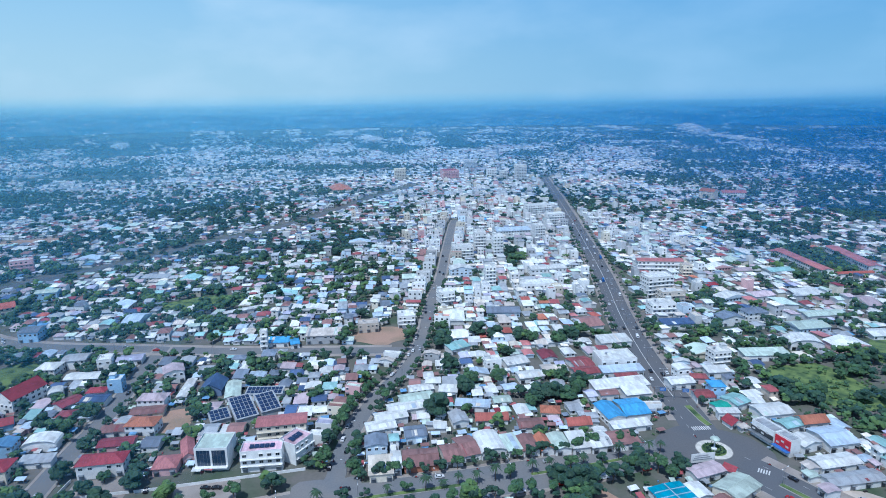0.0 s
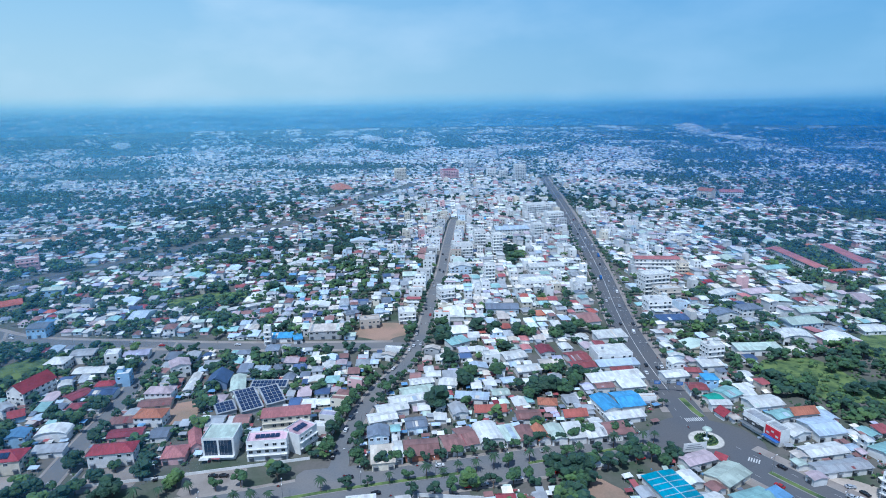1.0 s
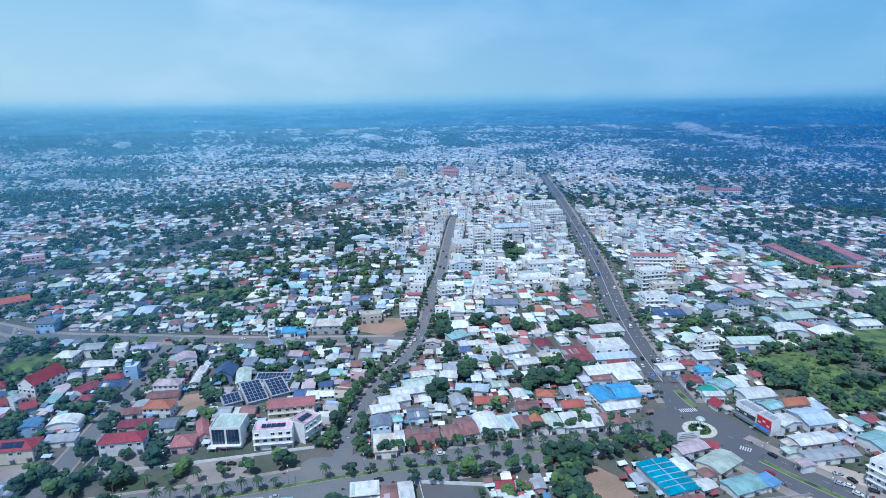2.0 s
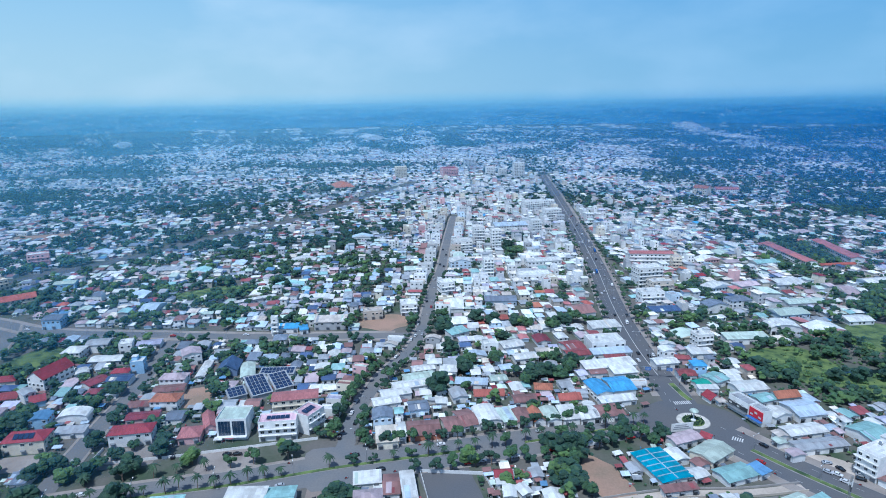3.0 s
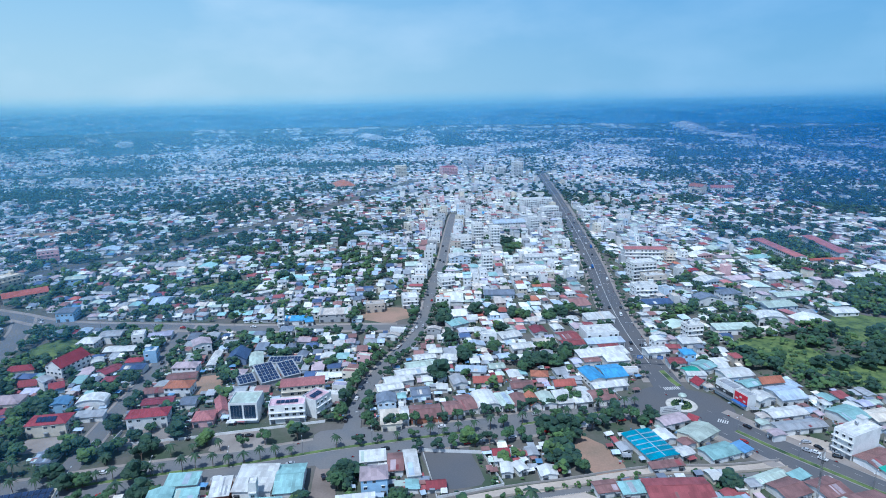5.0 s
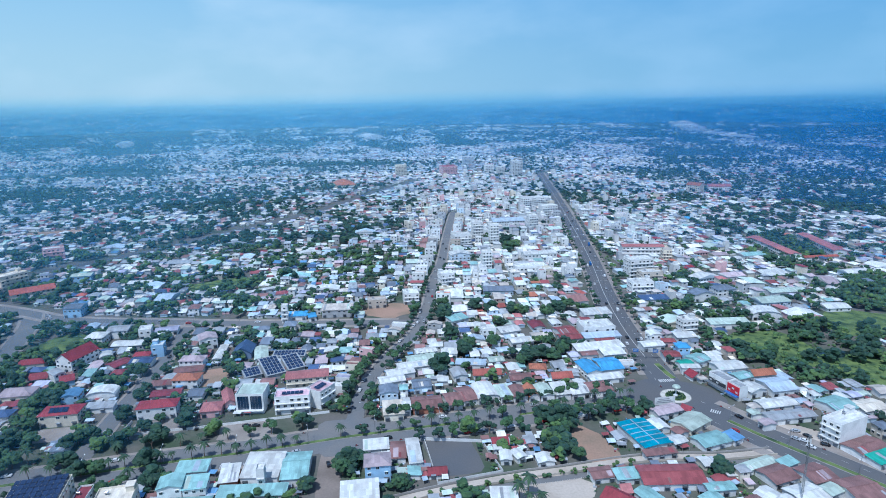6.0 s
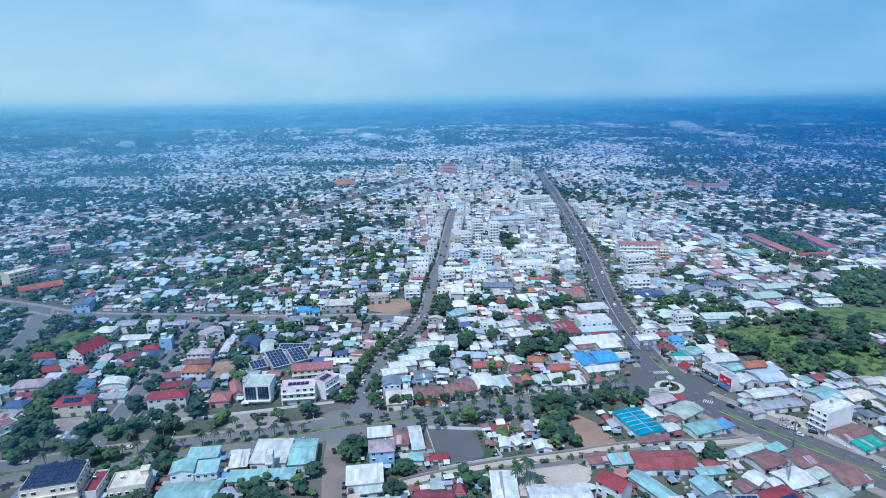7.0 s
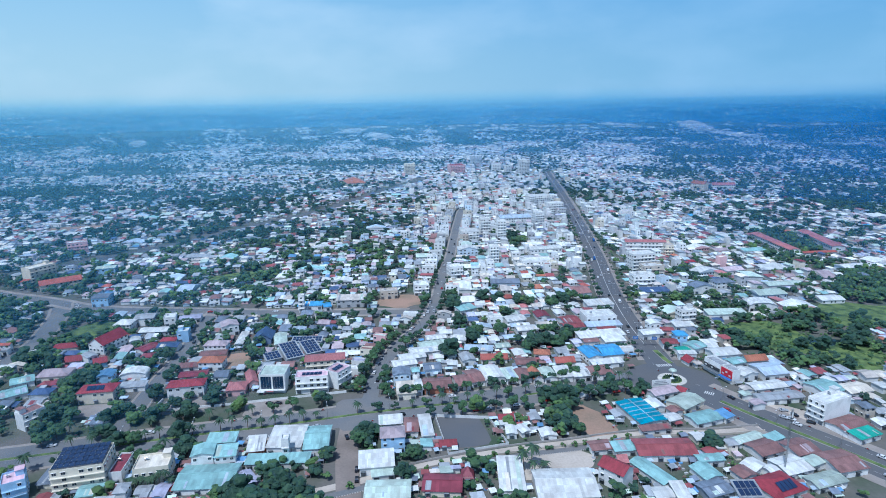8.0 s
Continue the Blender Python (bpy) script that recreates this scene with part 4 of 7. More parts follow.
def tree(kind, x, y, s=1.0, group=""):
    global tree_count
    tree_count += 1
    k = trnd.randrange(len(KINDS[kind]))
    tr, cr = KINDS[kind][k]
    ob = new(TREE_WORD[kind][0])
    ob.matrix_basis = pose(x, y, 0.0, trnd.uniform(-4, 4), trnd.uniform(-4, 4), trnd.uniform(0, 360)) @ Matrix.Diagonal((s * 1.3, s * 1.3, s * 1.2 * trnd.uniform(0.9, 1.15), 1))
    put("trunk", tr, ob)
    put("crown", cr, ob)
    tagged(ob, TREE_WORD[kind][1], "palm" if kind == "palm" else "shrub" if kind == "shrub" else "tree", group)
    return ob


def along(line, off, every, start=0.0, stop=1e9, jitter=1.0):
    o = offset_line(line, off)
    pos, nxt = 0.0, start
    for p, q in zip(o, o[1:]):
        n = (q - p).length
        while nxt < pos + n and nxt < stop:
            if nxt >= pos:
                c = p + (q - p) * ((nxt - pos) / n)
                yield c.x + trnd.uniform(-jitter, jitter) * 0.6, c.y + trnd.uniform(-jitter, jitter) * 0.6
            nxt += every * trnd.uniform(0.75, 1.3)
        pos += n


def clear(x, y, r=1.0):
    """True where no building stands."""
    i, j = int((x - GX0) / CELL), int((y - GY0) / CELL)
    k = int(math.ceil(r / CELL))
    return not houses_busy[max(i - k, 0):i + k + 1, max(j - k, 0):j + k + 1].any()


houses_busy = np.zeros((GN, GM), bool)


def place(x, y, w, d, h, rot, kind, roof, wall):
    ob = building(x, y, w, d, h, rot, kind, roof, wall)
    xs, ys = rect_points(x, y, w, d, rot)
    mark(xs, ys)
    i, j = ((xs - GX0) / CELL).astype(int), ((ys - GY0) / CELL).astype(int)
    ok = (i >= 0) & (i < GN) & (j >= 0) & (j < GM)
    houses_busy[i[ok], j[ok]] = True
    return ob


# ---- the buildings along the streets ----
place(-168.7, 163.2, 21.7, 18.1, 12.0, 14, 'solarflat', 'grey', 'cream')
place(-154.2, 167.6, 5.7, 15.9, 6.0, 7, 'flat', 'maroon', 'white')
place(-137.7, 164.9, 15.2, 12.0, 8.5, 12, 'flat', 'cream', 'cream')
place(-118.6, 174.6, 9.7, 9.0, 8.0, 11, 'gx', 'teal', 'white')
place(-108.4, 176.0, 9.5, 8.9, 6.2, 9, 'shed', 'teal', 'white')
place(-115.9, 191.5, 13.7, 8.0, 3.8, 5, 'shed', 'teal', 'white')
place(-111.6, 160.8, 25.2, 18.0, 3.2, 3, 'gable', 'teal', 'white')
place(-67.6, 190.8, 11.6, 21.0, 4.3, 5, 'gable', 'teal', 'white')
place(-82.7, 190.2, 16.6, 17.2, 4.3, 0, 'shed', 'white', 'white')
place(-82.9, 173.0, 29.2, 7.0, 3.5, 2, 'shed', 'teal', 'white')
place(-96.5, 184.6, 7.7, 12.0, 4.3, 9, 'shed', 'white', 'brick')
place(-80.5, 179.1, 3.4, 5.0, 11.0, 7, 'flat', 'white', 'white')
place(-93.1, 159.2, 6.0, 11.3, 3.2, 39, 'gx', 'lilac', 'lilac')
place(-159.4, 151.4, 9.7, 8.6, 3.8, 10, 'gable', 'teal', 'cream')
place(-194.0, 153.3, 8.9, 10.0, 9.0, 31, 'flat', 'pink', 'blue')
place(-206.5, 242.5, 19.5, 11.0, 7.4, 8, 'hipsolar', 'red', 'cream')
place(-227.1, 213.7, 11.5, 8.0, 9.0, 62, 'flat', 'rust', 'white')
place(-250.3, 271.6, 18.4, 12.0, 4.3, 8, 'hip', 'pinkgrey', 'cream')
place(-259.8, 246.4, 13.1, 12.0, 3.8, 38, 'gable', 'teal', 'white')
place(-265.4, 262.8, 12.0, 11.0, 3.8, 33, 'gable', 'teal', 'white')
place(-242.0, 245.9, 11.4, 8.0, 4.3, 2, 'hip', 'navy', 'white')
place(-239.9, 315.6, 12.5, 22.0, 9.0, -16, 'gx', 'red', 'white')
place(-269.8, 315.2, 16.5, 9.0, 4.3, 12, 'hip', 'red', 'cream')
place(-252.2, 294.9, 9.9, 8.5, 3.2, 16, 'gable', 'red', 'white')
place(-241.2, 294.1, 6.1, 9.4, 6.2, 53, 'gx', 'grey', 'white')
place(-231.9, 289.5, 7.5, 8.3, 3.8, 31, 'gable', 'red', 'blue')
place(-226.3, 324.6, 8.0, 8.3, 3.8, 30, 'arch', 'white', 'white')
place(-199.0, 269.3, 15.8, 9.0, 3.8, 10, 'arch', 'white', 'white')
place(-192.2, 254.2, 14.6, 6.3, 3.2, 7, 'shed', 'grey', 'white')
place(-214.2, 264.5, 9.5, 9.0, 6.2, 12, 'gx', 'blue', 'blue')
place(-156.6, 247.5, 20.5, 9.5, 7.4, 9, 'hip', 'red', 'white')
place(-161.4, 268.8, 16.4, 8.0, 3.2, 9, 'gable', 'maroon', 'pink')
place(-169.3, 281.4, 12.8, 6.0, 2.9, 9, 'shed', 'rust', 'white')
place(-154.9, 283.5, 15.2, 10.0, 6.2, 1, 'hip', 'orange', 'white')
place(-160.8, 301.0, 17.2, 8.9, 3.2, 10, 'gable', 'rust', 'cream')
place(-162.0, 311.0, 15.2, 8.9, 6.2, 1, 'hip', 'pinkgrey', 'white')
place(-127.5, 248.8, 10.6, 10.7, 4.3, 8, 'hip', 'pinkred', 'pink')
place(-122.7, 261.1, 5.6, 16.4, 3.8, 24, 'gx', 'pinkred', 'pink')
place(-106.1, 254.1, 15.3, 14.0, 11.0, 1, 'glass', 'palegreen', 'white')
place(-82.6, 250.2, 19.0, 9.1, 10.2, 6, 'flatsolar', 'pink', 'white')
place(-68.6, 257.8, 12.6, 10.7, 10.2, 60, 'flatsolar', 'pink', 'white')
place(-79.6, 275.6, 24.4, 10.4, 10.0, 9, 'school', 'pinkred', 'cream')
place(-118.4, 292.8, 10.0, 9.5, 3.2, 30, 'solar', 'grey', 'grey')
place(-107.4, 299.0, 11.4, 20.5, 3.6, 30, 'solar', 'grey', 'grey')
place(-95.3, 304.5, 10.4, 17.0, 3.9, 30, 'solar', 'grey', 'grey')
place(-100.7, 318.7, 20.9, 7.0, 4.3, -0, 'solar', 'grey', 'white')
place(-134.3, 329.1, 12.4, 15.3, 4.3, 4, 'gx', 'navy', 'navy')
place(-149.9, 327.6, 5.0, 24.0, 3.2, 6, 'gx', 'white', 'white')
place(-121.4, 324.7, 8.3, 21.0, 3.2, 16, 'gx', 'palegreen', 'white')
place(-249.0, 355.8, 12.2, 12.0, 6.2, 2, 'hip', 'white', 'white')
place(-239.2, 369.1, 14.4, 12.0, 6.2, 8, 'gable', 'grey', 'white')
place(-218.2, 365.3, 8.6, 10.0, 7.0, 16, 'flat', 'white', 'white')
place(-205.5, 372.5, 15.6, 10.0, 3.8, 11, 'gable', 'lilac', 'white')
place(-164.7, 344.6, 11.5, 12.0, 8.0, 27, 'gx', 'pinkgrey', 'white')
place(-193.6, 331.5, 8.0, 7.9, 8.0, 10, 'flat', 'white', 'blue')
place(-202.2, 325.8, 10.3, 7.1, 3.8, 7, 'hip', 'red', 'white')
place(-211.9, 313.0, 12.6, 9.8, 3.2, 60, 'gable', 'maroon', 'white')
place(-197.4, 315.1, 13.8, 8.9, 3.8, 3, 'gable', 'navy', 'white')
place(-29.6, 279.0, 15.0, 9.0, 4.0, 17, 'gable', 'white', 'white')
place(-25.0, 288.6, 17.0, 8.6, 4.3, 17, 'gable', 'white', 'white')
place(-17.2, 298.6, 20.5, 9.4, 4.3, 17, 'gable', 'white', 'white')
place(-12.0, 308.6, 19.0, 8.8, 4.6, 17, 'gable', 'palegreen', 'white')
place(-9.6, 318.2, 13.6, 7.4, 5.4, 14, 'gable', 'white', 'white')
place(-2.4, 325.5, 8.4, 7.3, 6.4, 1, 'gable', 'white', 'white')
place(6.7, 318.7, 10.4, 7.4, 3.8, -9, 'shed', 'white', 'white')
place(11.3, 287.0, 8.4, 12.0, 3.8, 14, 'gx', 'grey', 'white')
place(19.9, 301.6, 18.8, 7.0, 3.2, -8, 'shed', 'bluewhite', 'white')
place(-29.6, 186.6, 11.5, 10.0, 9.0, 6, 'hip', 'pinkgrey', 'blue')
place(-21.2, 203.3, 6.9, 14.0, 3.2, 3, 'gable', 'rust', 'white')
place(-13.5, 199.9, 5.7, 18.0, 3.8, 9, 'shed', 'white', 'white')
place(-32.4, 207.8, 11.8, 8.0, 3.2, 7, 'shed', 'white', 'white')
place(-35.9, 170.1, 15.8, 12.0, 4.3, 7, 'shed', 'white', 'white')
place(-32.1, 162.1, 10.1, 4.0, 2.6, 11, 'shed', 'palegreen', 'white')
place(-28.7, 148.9, 19.2, 12.0, 3.8, 1, 'gable', 'palegreen', 'white')
place(-4.9, 153.4, 16.7, 12.0, 3.2, -4, 'gable', 'maroon', 'cream')
place(6.4, 160.2, 4.9, 6.5, 3.2, -1, 'pyramid', 'maroon', 'cream')
place(-2.3, 186.4, 8.1, 6.0, 2.6, 5, 'gable', 'red', 'white')
place(30.3, 196.6, 5.1, 7.6, 3.2, -2, 'gx', 'white', 'white')
place(36.6, 197.7, 4.9, 6.8, 3.2, 24, 'gx', 'white', 'white')
place(48.6, 193.7, 7.6, 7.0, 3.2, 6, 'gx', 'white', 'white')
place(25.6, 156.5, 10.6, 22.0, 4.3, -1, 'shed', 'white', 'white')
place(48.5, 150.6, 25.6, 20.0, 4.3, 1, 'gable', 'white', 'white')
place(-8.0, 249.6, 16.3, 14.0, 3.5, 6, 'gable', 'rust', 'brick')
place(-29.9, 259.2, 10.2, 10.0, 7.0, 7, 'gx', 'slate', 'paleblue')
place(-26.2, 242.0, 10.6, 13.0, 4.2, 7, 'shed', 'cream', 'cream')
place(-19.4, 247.0, 4.0, 14.0, 4.3, 8, 'gable', 'white', 'white')
place(-11.3, 271.4, 10.4, 10.0, 4.6, 11, 'gable', 'slate', 'paleblue')
place(6.6, 252.7, 8.2, 13.8, 3.8, 13, 'gable', 'rust', 'white')
place(14.2, 258.5, 8.6, 16.7, 3.8, 18, 'gable', 'rust', 'white')
place(25.6, 260.6, 12.4, 17.0, 3.8, 12, 'arch', 'white', 'white')
place(36.0, 259.8, 6.9, 12.6, 3.8, 15, 'shed', 'palegreen', 'white')
place(44.6, 260.1, 8.1, 13.4, 3.8, 8, 'gx', 'rust', 'white')
place(52.3, 260.0, 6.3, 12.6, 3.8, 12, 'gx', 'orange', 'white')
place(60.1, 261.1, 7.9, 14.0, 3.8, 9, 'gx', 'palegreen', 'white')
place(69.4, 261.0, 8.8, 12.8, 3.8, 8, 'shed', 'white', 'white')
place(79.3, 261.8, 10.4, 12.8, 3.8, 11, 'gable', 'white', 'white')
place(92.3, 262.2, 13.4, 10.0, 3.8, 8, 'shed', 'rust', 'white')
place(29.1, 287.4, 17.0, 8.0, 3.2, 1, 'gable', 'redor', 'white')
place(48.8, 279.8, 12.9, 9.0, 3.2, 5, 'gable', 'rust', 'white')
place(61.7, 292.9, 10.0, 8.0, 3.8, -7, 'hip', 'orange', 'cream')
place(74.1, 280.9, 12.3, 8.0, 3.2, 6, 'gable', 'redor', 'white')
place(93.0, 288.7, 10.0, 17.0, 5.0, 13, 'gx', 'azure', 'white')
place(105.8, 292.0, 13.7, 17.0, 5.0, 9, 'gable', 'azure', 'white')
place(100.6, 276.8, 20.7, 6.0, 3.2, 10, 'shed', 'white', 'white')
place(98.3, 310.5, 10.3, 6.5, 4.3, 6, 'gable', 'rust', 'white')
place(114.4, 311.7, 14.7, 9.8, 4.3, 9, 'shed', 'white', 'white')
place(102.1, 213.3, 15.4, 23.9, 3.6, 16, 'gx', 'cyan', 'white')
place(103.9, 196.2, 15.6, 4.0, 3.2, 8, 'shed', 'rust', 'white')
place(112.1, 221.5, 8.1, 9.3, 3.2, 15, 'gx', 'white', 'white')
place(116.3, 206.9, 7.5, 6.4, 3.2, 20, 'gable', 'white', 'white')
place(120.9, 214.8, 6.2, 5.6, 3.2, 21, 'gx', 'rust', 'white')
place(130.1, 223.4, 17.4, 12.0, 3.8, 34, 'gable', 'greengrey', 'cream')
place(133.2, 206.7, 16.4, 10.0, 3.2, 19, 'gable', 'teal', 'white')
place(145.1, 208.7, 6.3, 7.1, 3.2, 28, 'shed', 'blue', 'white')
place(121.6, 235.6, 15.5, 8.0, 3.8, 19, 'gable', 'pinkgrey', 'white')
place(133.3, 236.1, 4.9, 5.0, 3.8, 42, 'gx', 'red', 'white')
place(71.8, 181.4, 10.1, 7.8, 3.2, 9, 'gable', 'rust', 'white')
place(82.6, 179.5, 10.2, 7.1, 3.2, 6, 'shed', 'teal', 'white')
place(101.8, 178.0, 27.5, 14.0, 3.8, 0, 'gable', 'rustred', 'white')
place(72.1, 155.3, 11.9, 9.0, 9.0, -46, 'gable', 'red', 'white')
place(90.2, 160.3, 7.4, 20.1, 3.2, 28, 'gx', 'teal', 'white')
place(119.7, 168.7, 12.0, 5.4, 3.8, 5, 'gable', 'teal', 'white')
place(114.2, 159.1, 9.0, 10.6, 3.2, 18, 'gx', 'teal', 'white')
place(112.5, 147.2, 12.4, 10.0, 3.2, 18, 'gable', 'slate', 'slate')
place(130.6, 158.0, 8.0, 7.2, 3.2, 20, 'gx', 'rust', 'white')
place(138.1, 163.5, 9.0, 7.2, 3.2, 30, 'gx', 'white', 'white')
place(143.4, 159.2, 4.9, 4.9, 3.8, 20, 'gable', 'white', 'white')
place(140.6, 148.0, 17.9, 14.0, 3.8, 21, 'hipsolar', 'red', 'white')
place(125.5, 144.8, 9.8, 9.1, 3.2, 0, 'solar', 'grey', 'white')
place(149.9, 177.5, 13.7, 11.3, 3.2, 19, 'gable', 'rust', 'white')
place(154.4, 163.0, 14.0, 12.2, 3.2, 17, 'gable', 'white', 'white')
place(166.0, 176.5, 12.7, 12.0, 3.8, 17, 'gable', 'rust', 'white')
place(165.9, 165.1, 8.1, 6.2, 3.8, 23, 'gable', 'palegreen', 'white')
place(178.4, 164.6, 14.9, 15.2, 3.8, 12, 'gable', 'rust', 'white')
place(163.5, 151.8, 16.0, 8.2, 3.2, 17, 'gable', 'greengrey', 'white')
place(159.1, 185.9, 8.7, 5.0, 3.2, 25, 'shed', 'teal', 'white')
place(200.0, 208.8, 9.7, 20.3, 12.0, -66, 'flat', 'white', 'white')
place(215.3, 236.7, 14.6, 14.6, 4.3, 18, 'gable', 'teal', 'white')
place(231.8, 235.3, 15.4, 11.0, 3.8, 12, 'gable', 'cream', 'white')
place(203.8, 197.4, 18.4, 12.0, 3.2, 21, 'gable', 'rust', 'white')
place(205.4, 187.9, 14.3, 6.9, 3.2, 20, 'shed', 'green', 'white')
place(165.9, 265.3, 13.4, 7.0, 7.6, -71, 'shop', 'black', 'white')
place(169.3, 253.8, 9.0, 6.0, 8.2, -71, 'shop', 'crimson', 'white')
place(180.2, 257.4, 11.6, 9.0, 4.3, 19, 'gx', 'white', 'white')
place(195.1, 276.8, 13.9, 8.1, 4.3, 7, 'gable', 'orange', 'white')
place(195.9, 260.8, 15.9, 16.0, 4.3, 9, 'gable', 'bluewhite', 'white')
place(182.1, 274.3, 10.9, 8.1, 3.8, 18, 'gable', 'teal', 'white')
place(170.3, 237.0, 4.9, 5.0, 3.8, -80, 'gable', 'beige', 'white')
place(167.5, 231.5, 4.9, 5.0, 3.2, -80, 'gable', 'palegreen', 'white')
place(168.4, 220.2, 5.0, 6.7, 3.8, -80, 'gable', 'pinkgrey', 'white')
place(184.4, 241.0, 21.1, 9.0, 3.5, 10, 'gable', 'white', 'white')
place(184.1, 227.9, 26.5, 8.0, 3.5, 8, 'gable', 'grey', 'white')
place(166.2, 299.5, 10.8, 11.2, 4.3, 27, 'gable', 'teal', 'white')
place(180.3, 287.8, 18.1, 12.0, 4.3, 9, 'gable', 'white', 'white')
place(155.9, 295.4, 8.5, 6.9, 3.2, 20, 'gable', 'green', 'white')
place(144.6, 185.4, 19.6, 5.2, 3.2, 22, 'gable', 'palegreen', 'white')
place(144.9, 324.2, 15.0, 9.3, 4.3, 8, 'gable', 'white', 'white')
place(158.7, 329.3, 8.7, 6.4, 4.3, -9, 'hip', 'rustred', 'pink')
place(160.7, 311.7, 8.0, 8.2, 8.0, -2, 'hip', 'azure', 'blue')
place(151.4, 306.7, 10.2, 9.2, 4.3, -2, 'gable', 'rustred', 'white')
place(177.2, 297.7, 7.1, 5.2, 3.8, -2, 'shed', 'white', 'white')
place(173.8, 338.2, 14.4, 8.0, 3.8, 4, 'shed', 'white', 'white')
place(150.7, 336.7, 8.5, 7.9, 6.2, 6, 'arch', 'white', 'white')
place(107.8, 321.0, 33.7, 10.0, 4.3, 10, 'shed', 'white', 'white')
place(116.0, 331.9, 13.7, 7.2, 4.3, 5, 'hip', 'rustred', 'white')
place(114.8, 355.0, 23.5, 16.0, 7.0, 6, 'flat', 'white', 'white')
place(115.3, 341.7, 26.3, 8.0, 3.8, 6, 'shed', 'bluewhite', 'white')
place(92.4, 354.9, 13.0, 14.0, 3.2, 17, 'gable', 'rustred', 'white')
place(123.7, 388.7, 21.9, 12.0, 4.3, 8, 'shed', 'white', 'white')
place(181.8, 354.5, 12.1, 9.0, 10.0, 10, 'flat', 'white', 'white')
place(218.5, 563.0, 43.0, 13.0, 15.0, -6, 'school', 'pinkred', 'white')
place(240.5, 556.0, 9.0, 22.0, 13.0, -4, 'flat', 'beige', 'cream')
place(193.0, 498.0, 24.0, 14.0, 18.0, 12, 'flat', 'white', 'white')
place(195.5, 472.5, 20.0, 12.0, 12.5, 8, 'flat', 'white', 'beige')
place(178.5, 447.5, 19.4, 13.0, 11.0, 4, 'flat', 'white', 'white')
place(375.0, 588.0, 84.8, 12.0, 6.6, -90, 'school', 'pinkred', 'white')
place(430.0, 592.0, 84.1, 13.0, 8.2, -97, 'school', 'pinkred', 'white')
place(400.6, 545.4, 36.9, 4.9, 3.8, 4, 'gable', 'redor', 'white')
place(300.2, 434.9, 33.0, 12.0, 4.3, 6, 'gable', 'palegreen', 'white')
place(252.0, 379.1, 21.5, 14.0, 4.3, -8, 'arch', 'white', 'white')
place(215.8, 361.8, 29.9, 10.0, 4.3, 1, 'shed', 'palegreen', 'white')
place(243.8, 430.3, 17.7, 12.0, 9.0, 10, 'hip', 'slate', 'white')
place(223.2, 426.5, 17.8, 12.0, 6.2, 9, 'gx', 'slate', 'white')
place(180.6, 420.1, 23.8, 10.0, 4.3, 3, 'shed', 'navy', 'white')
place(-159.2, 468.4, 35.5, 6.0, 3.8, 33, 'gable', 'white', 'white')
place(-121.0, 391.1, 4.9, 4.9, 14.0, 8, 'flat', 'white', 'white')
place(-82.0, 405.2, 23.9, 12.0, 6.4, 3, 'shed', 'beige', 'grey')
place(-115.5, 398.6, 19.7, 9.0, 3.6, 3, 'shed', 'azure', 'white')
place(-101.0, 395.6, 5.8, 9.0, 3.6, 18, 'shed', 'azure', 'white')
place(-52.0, 424.6, 15.1, 10.0, 6.6, 10, 'flat', 'beige', 'beige')
place(-23.8, 435.0, 13.0, 14.0, 9.0, 8, 'flat', 'white', 'white')
place(49.5, 529.6, 9.6, 8.0, 20.0, 8, 'flat', 'white', 'white')
place(14.1, 383.1, 14.6, 10.0, 3.8, 30, 'shed', 'teal', 'white')
place(73.4, 367.6, 10.0, 13.0, 3.2, 9, 'gx', 'maroon', 'white')
place(50.6, 358.0, 15.4, 12.0, 3.8, 18, 'gable', 'white', 'white')
place(35.4, 352.6, 10.2, 8.0, 7.2, 10, 'flat', 'white', 'white')
place(57.2, 336.8, 15.6, 9.4, 3.8, 12, 'gable', 'white', 'white')
place(24.8, 340.6, 14.2, 8.0, 3.8, 8, 'gx', 'bluewhite', 'white')
place(92.5, 341.0, 15.4, 10.0, 3.8, 9, 'gable', 'rustred', 'white')
place(43.0, 322.0, 8.4, 7.0, 3.2, 14, 'gable', 'bluewhite', 'white')
place(72.0, 325.0, 7.6, 6.8, 3.2, -6, 'gx', 'grey', 'beige')
place(36.6, 306.5, 9.6, 7.4, 3.2, 8, 'gable', 'palegreen', 'white')
place(7.6, 485.5, 12.7, 12.0, 11.0, 19, 'flat', 'white', 'white')
place(28.5, 642.5, 20.9, 20.0, 13.0, 11, 'flat', 'white', 'white')
place(23.6, 566.9, 21.3, 14.0, 9.0, 8, 'gx', 'white', 'paleblue')
place(91.5, 516.4, 31.2, 14.0, 8.0, 6, 'flat', 'white', 'white')
place(109.3, 568.4, 35.7, 14.0, 8.0, 8, 'gable', 'white', 'white')
place(95.6, 746.4, 43.4, 26.0, 10.0, 9, 'gable', 'bluewhite', 'white')
place(126.0, 720.6, 12.4, 14.0, 20.0, 12, 'flat', 'white', 'white')
place(182.0, 1294.0, 23.0, 18.0, 36.0, 10, 'flat', 'white', 'white')
place(88.0, 1555.0, 30.0, 18.0, 24.0, 8, 'flat', 'white', 'white')
place(-81.0, 1346.0, 26.0, 16.0, 26.0, 8, 'flat', 'cream', 'cream')
place(124.0, 1345.0, 20.0, 14.0, 22.0, 12, 'flat', 'white', 'white')
place(150.0, 1330.0, 16.0, 14.0, 20.0, 12, 'flat', 'white', 'white')
place(50.0, 672.0, 13.0, 12.0, 22.0, 8, 'flat', 'white', 'white')
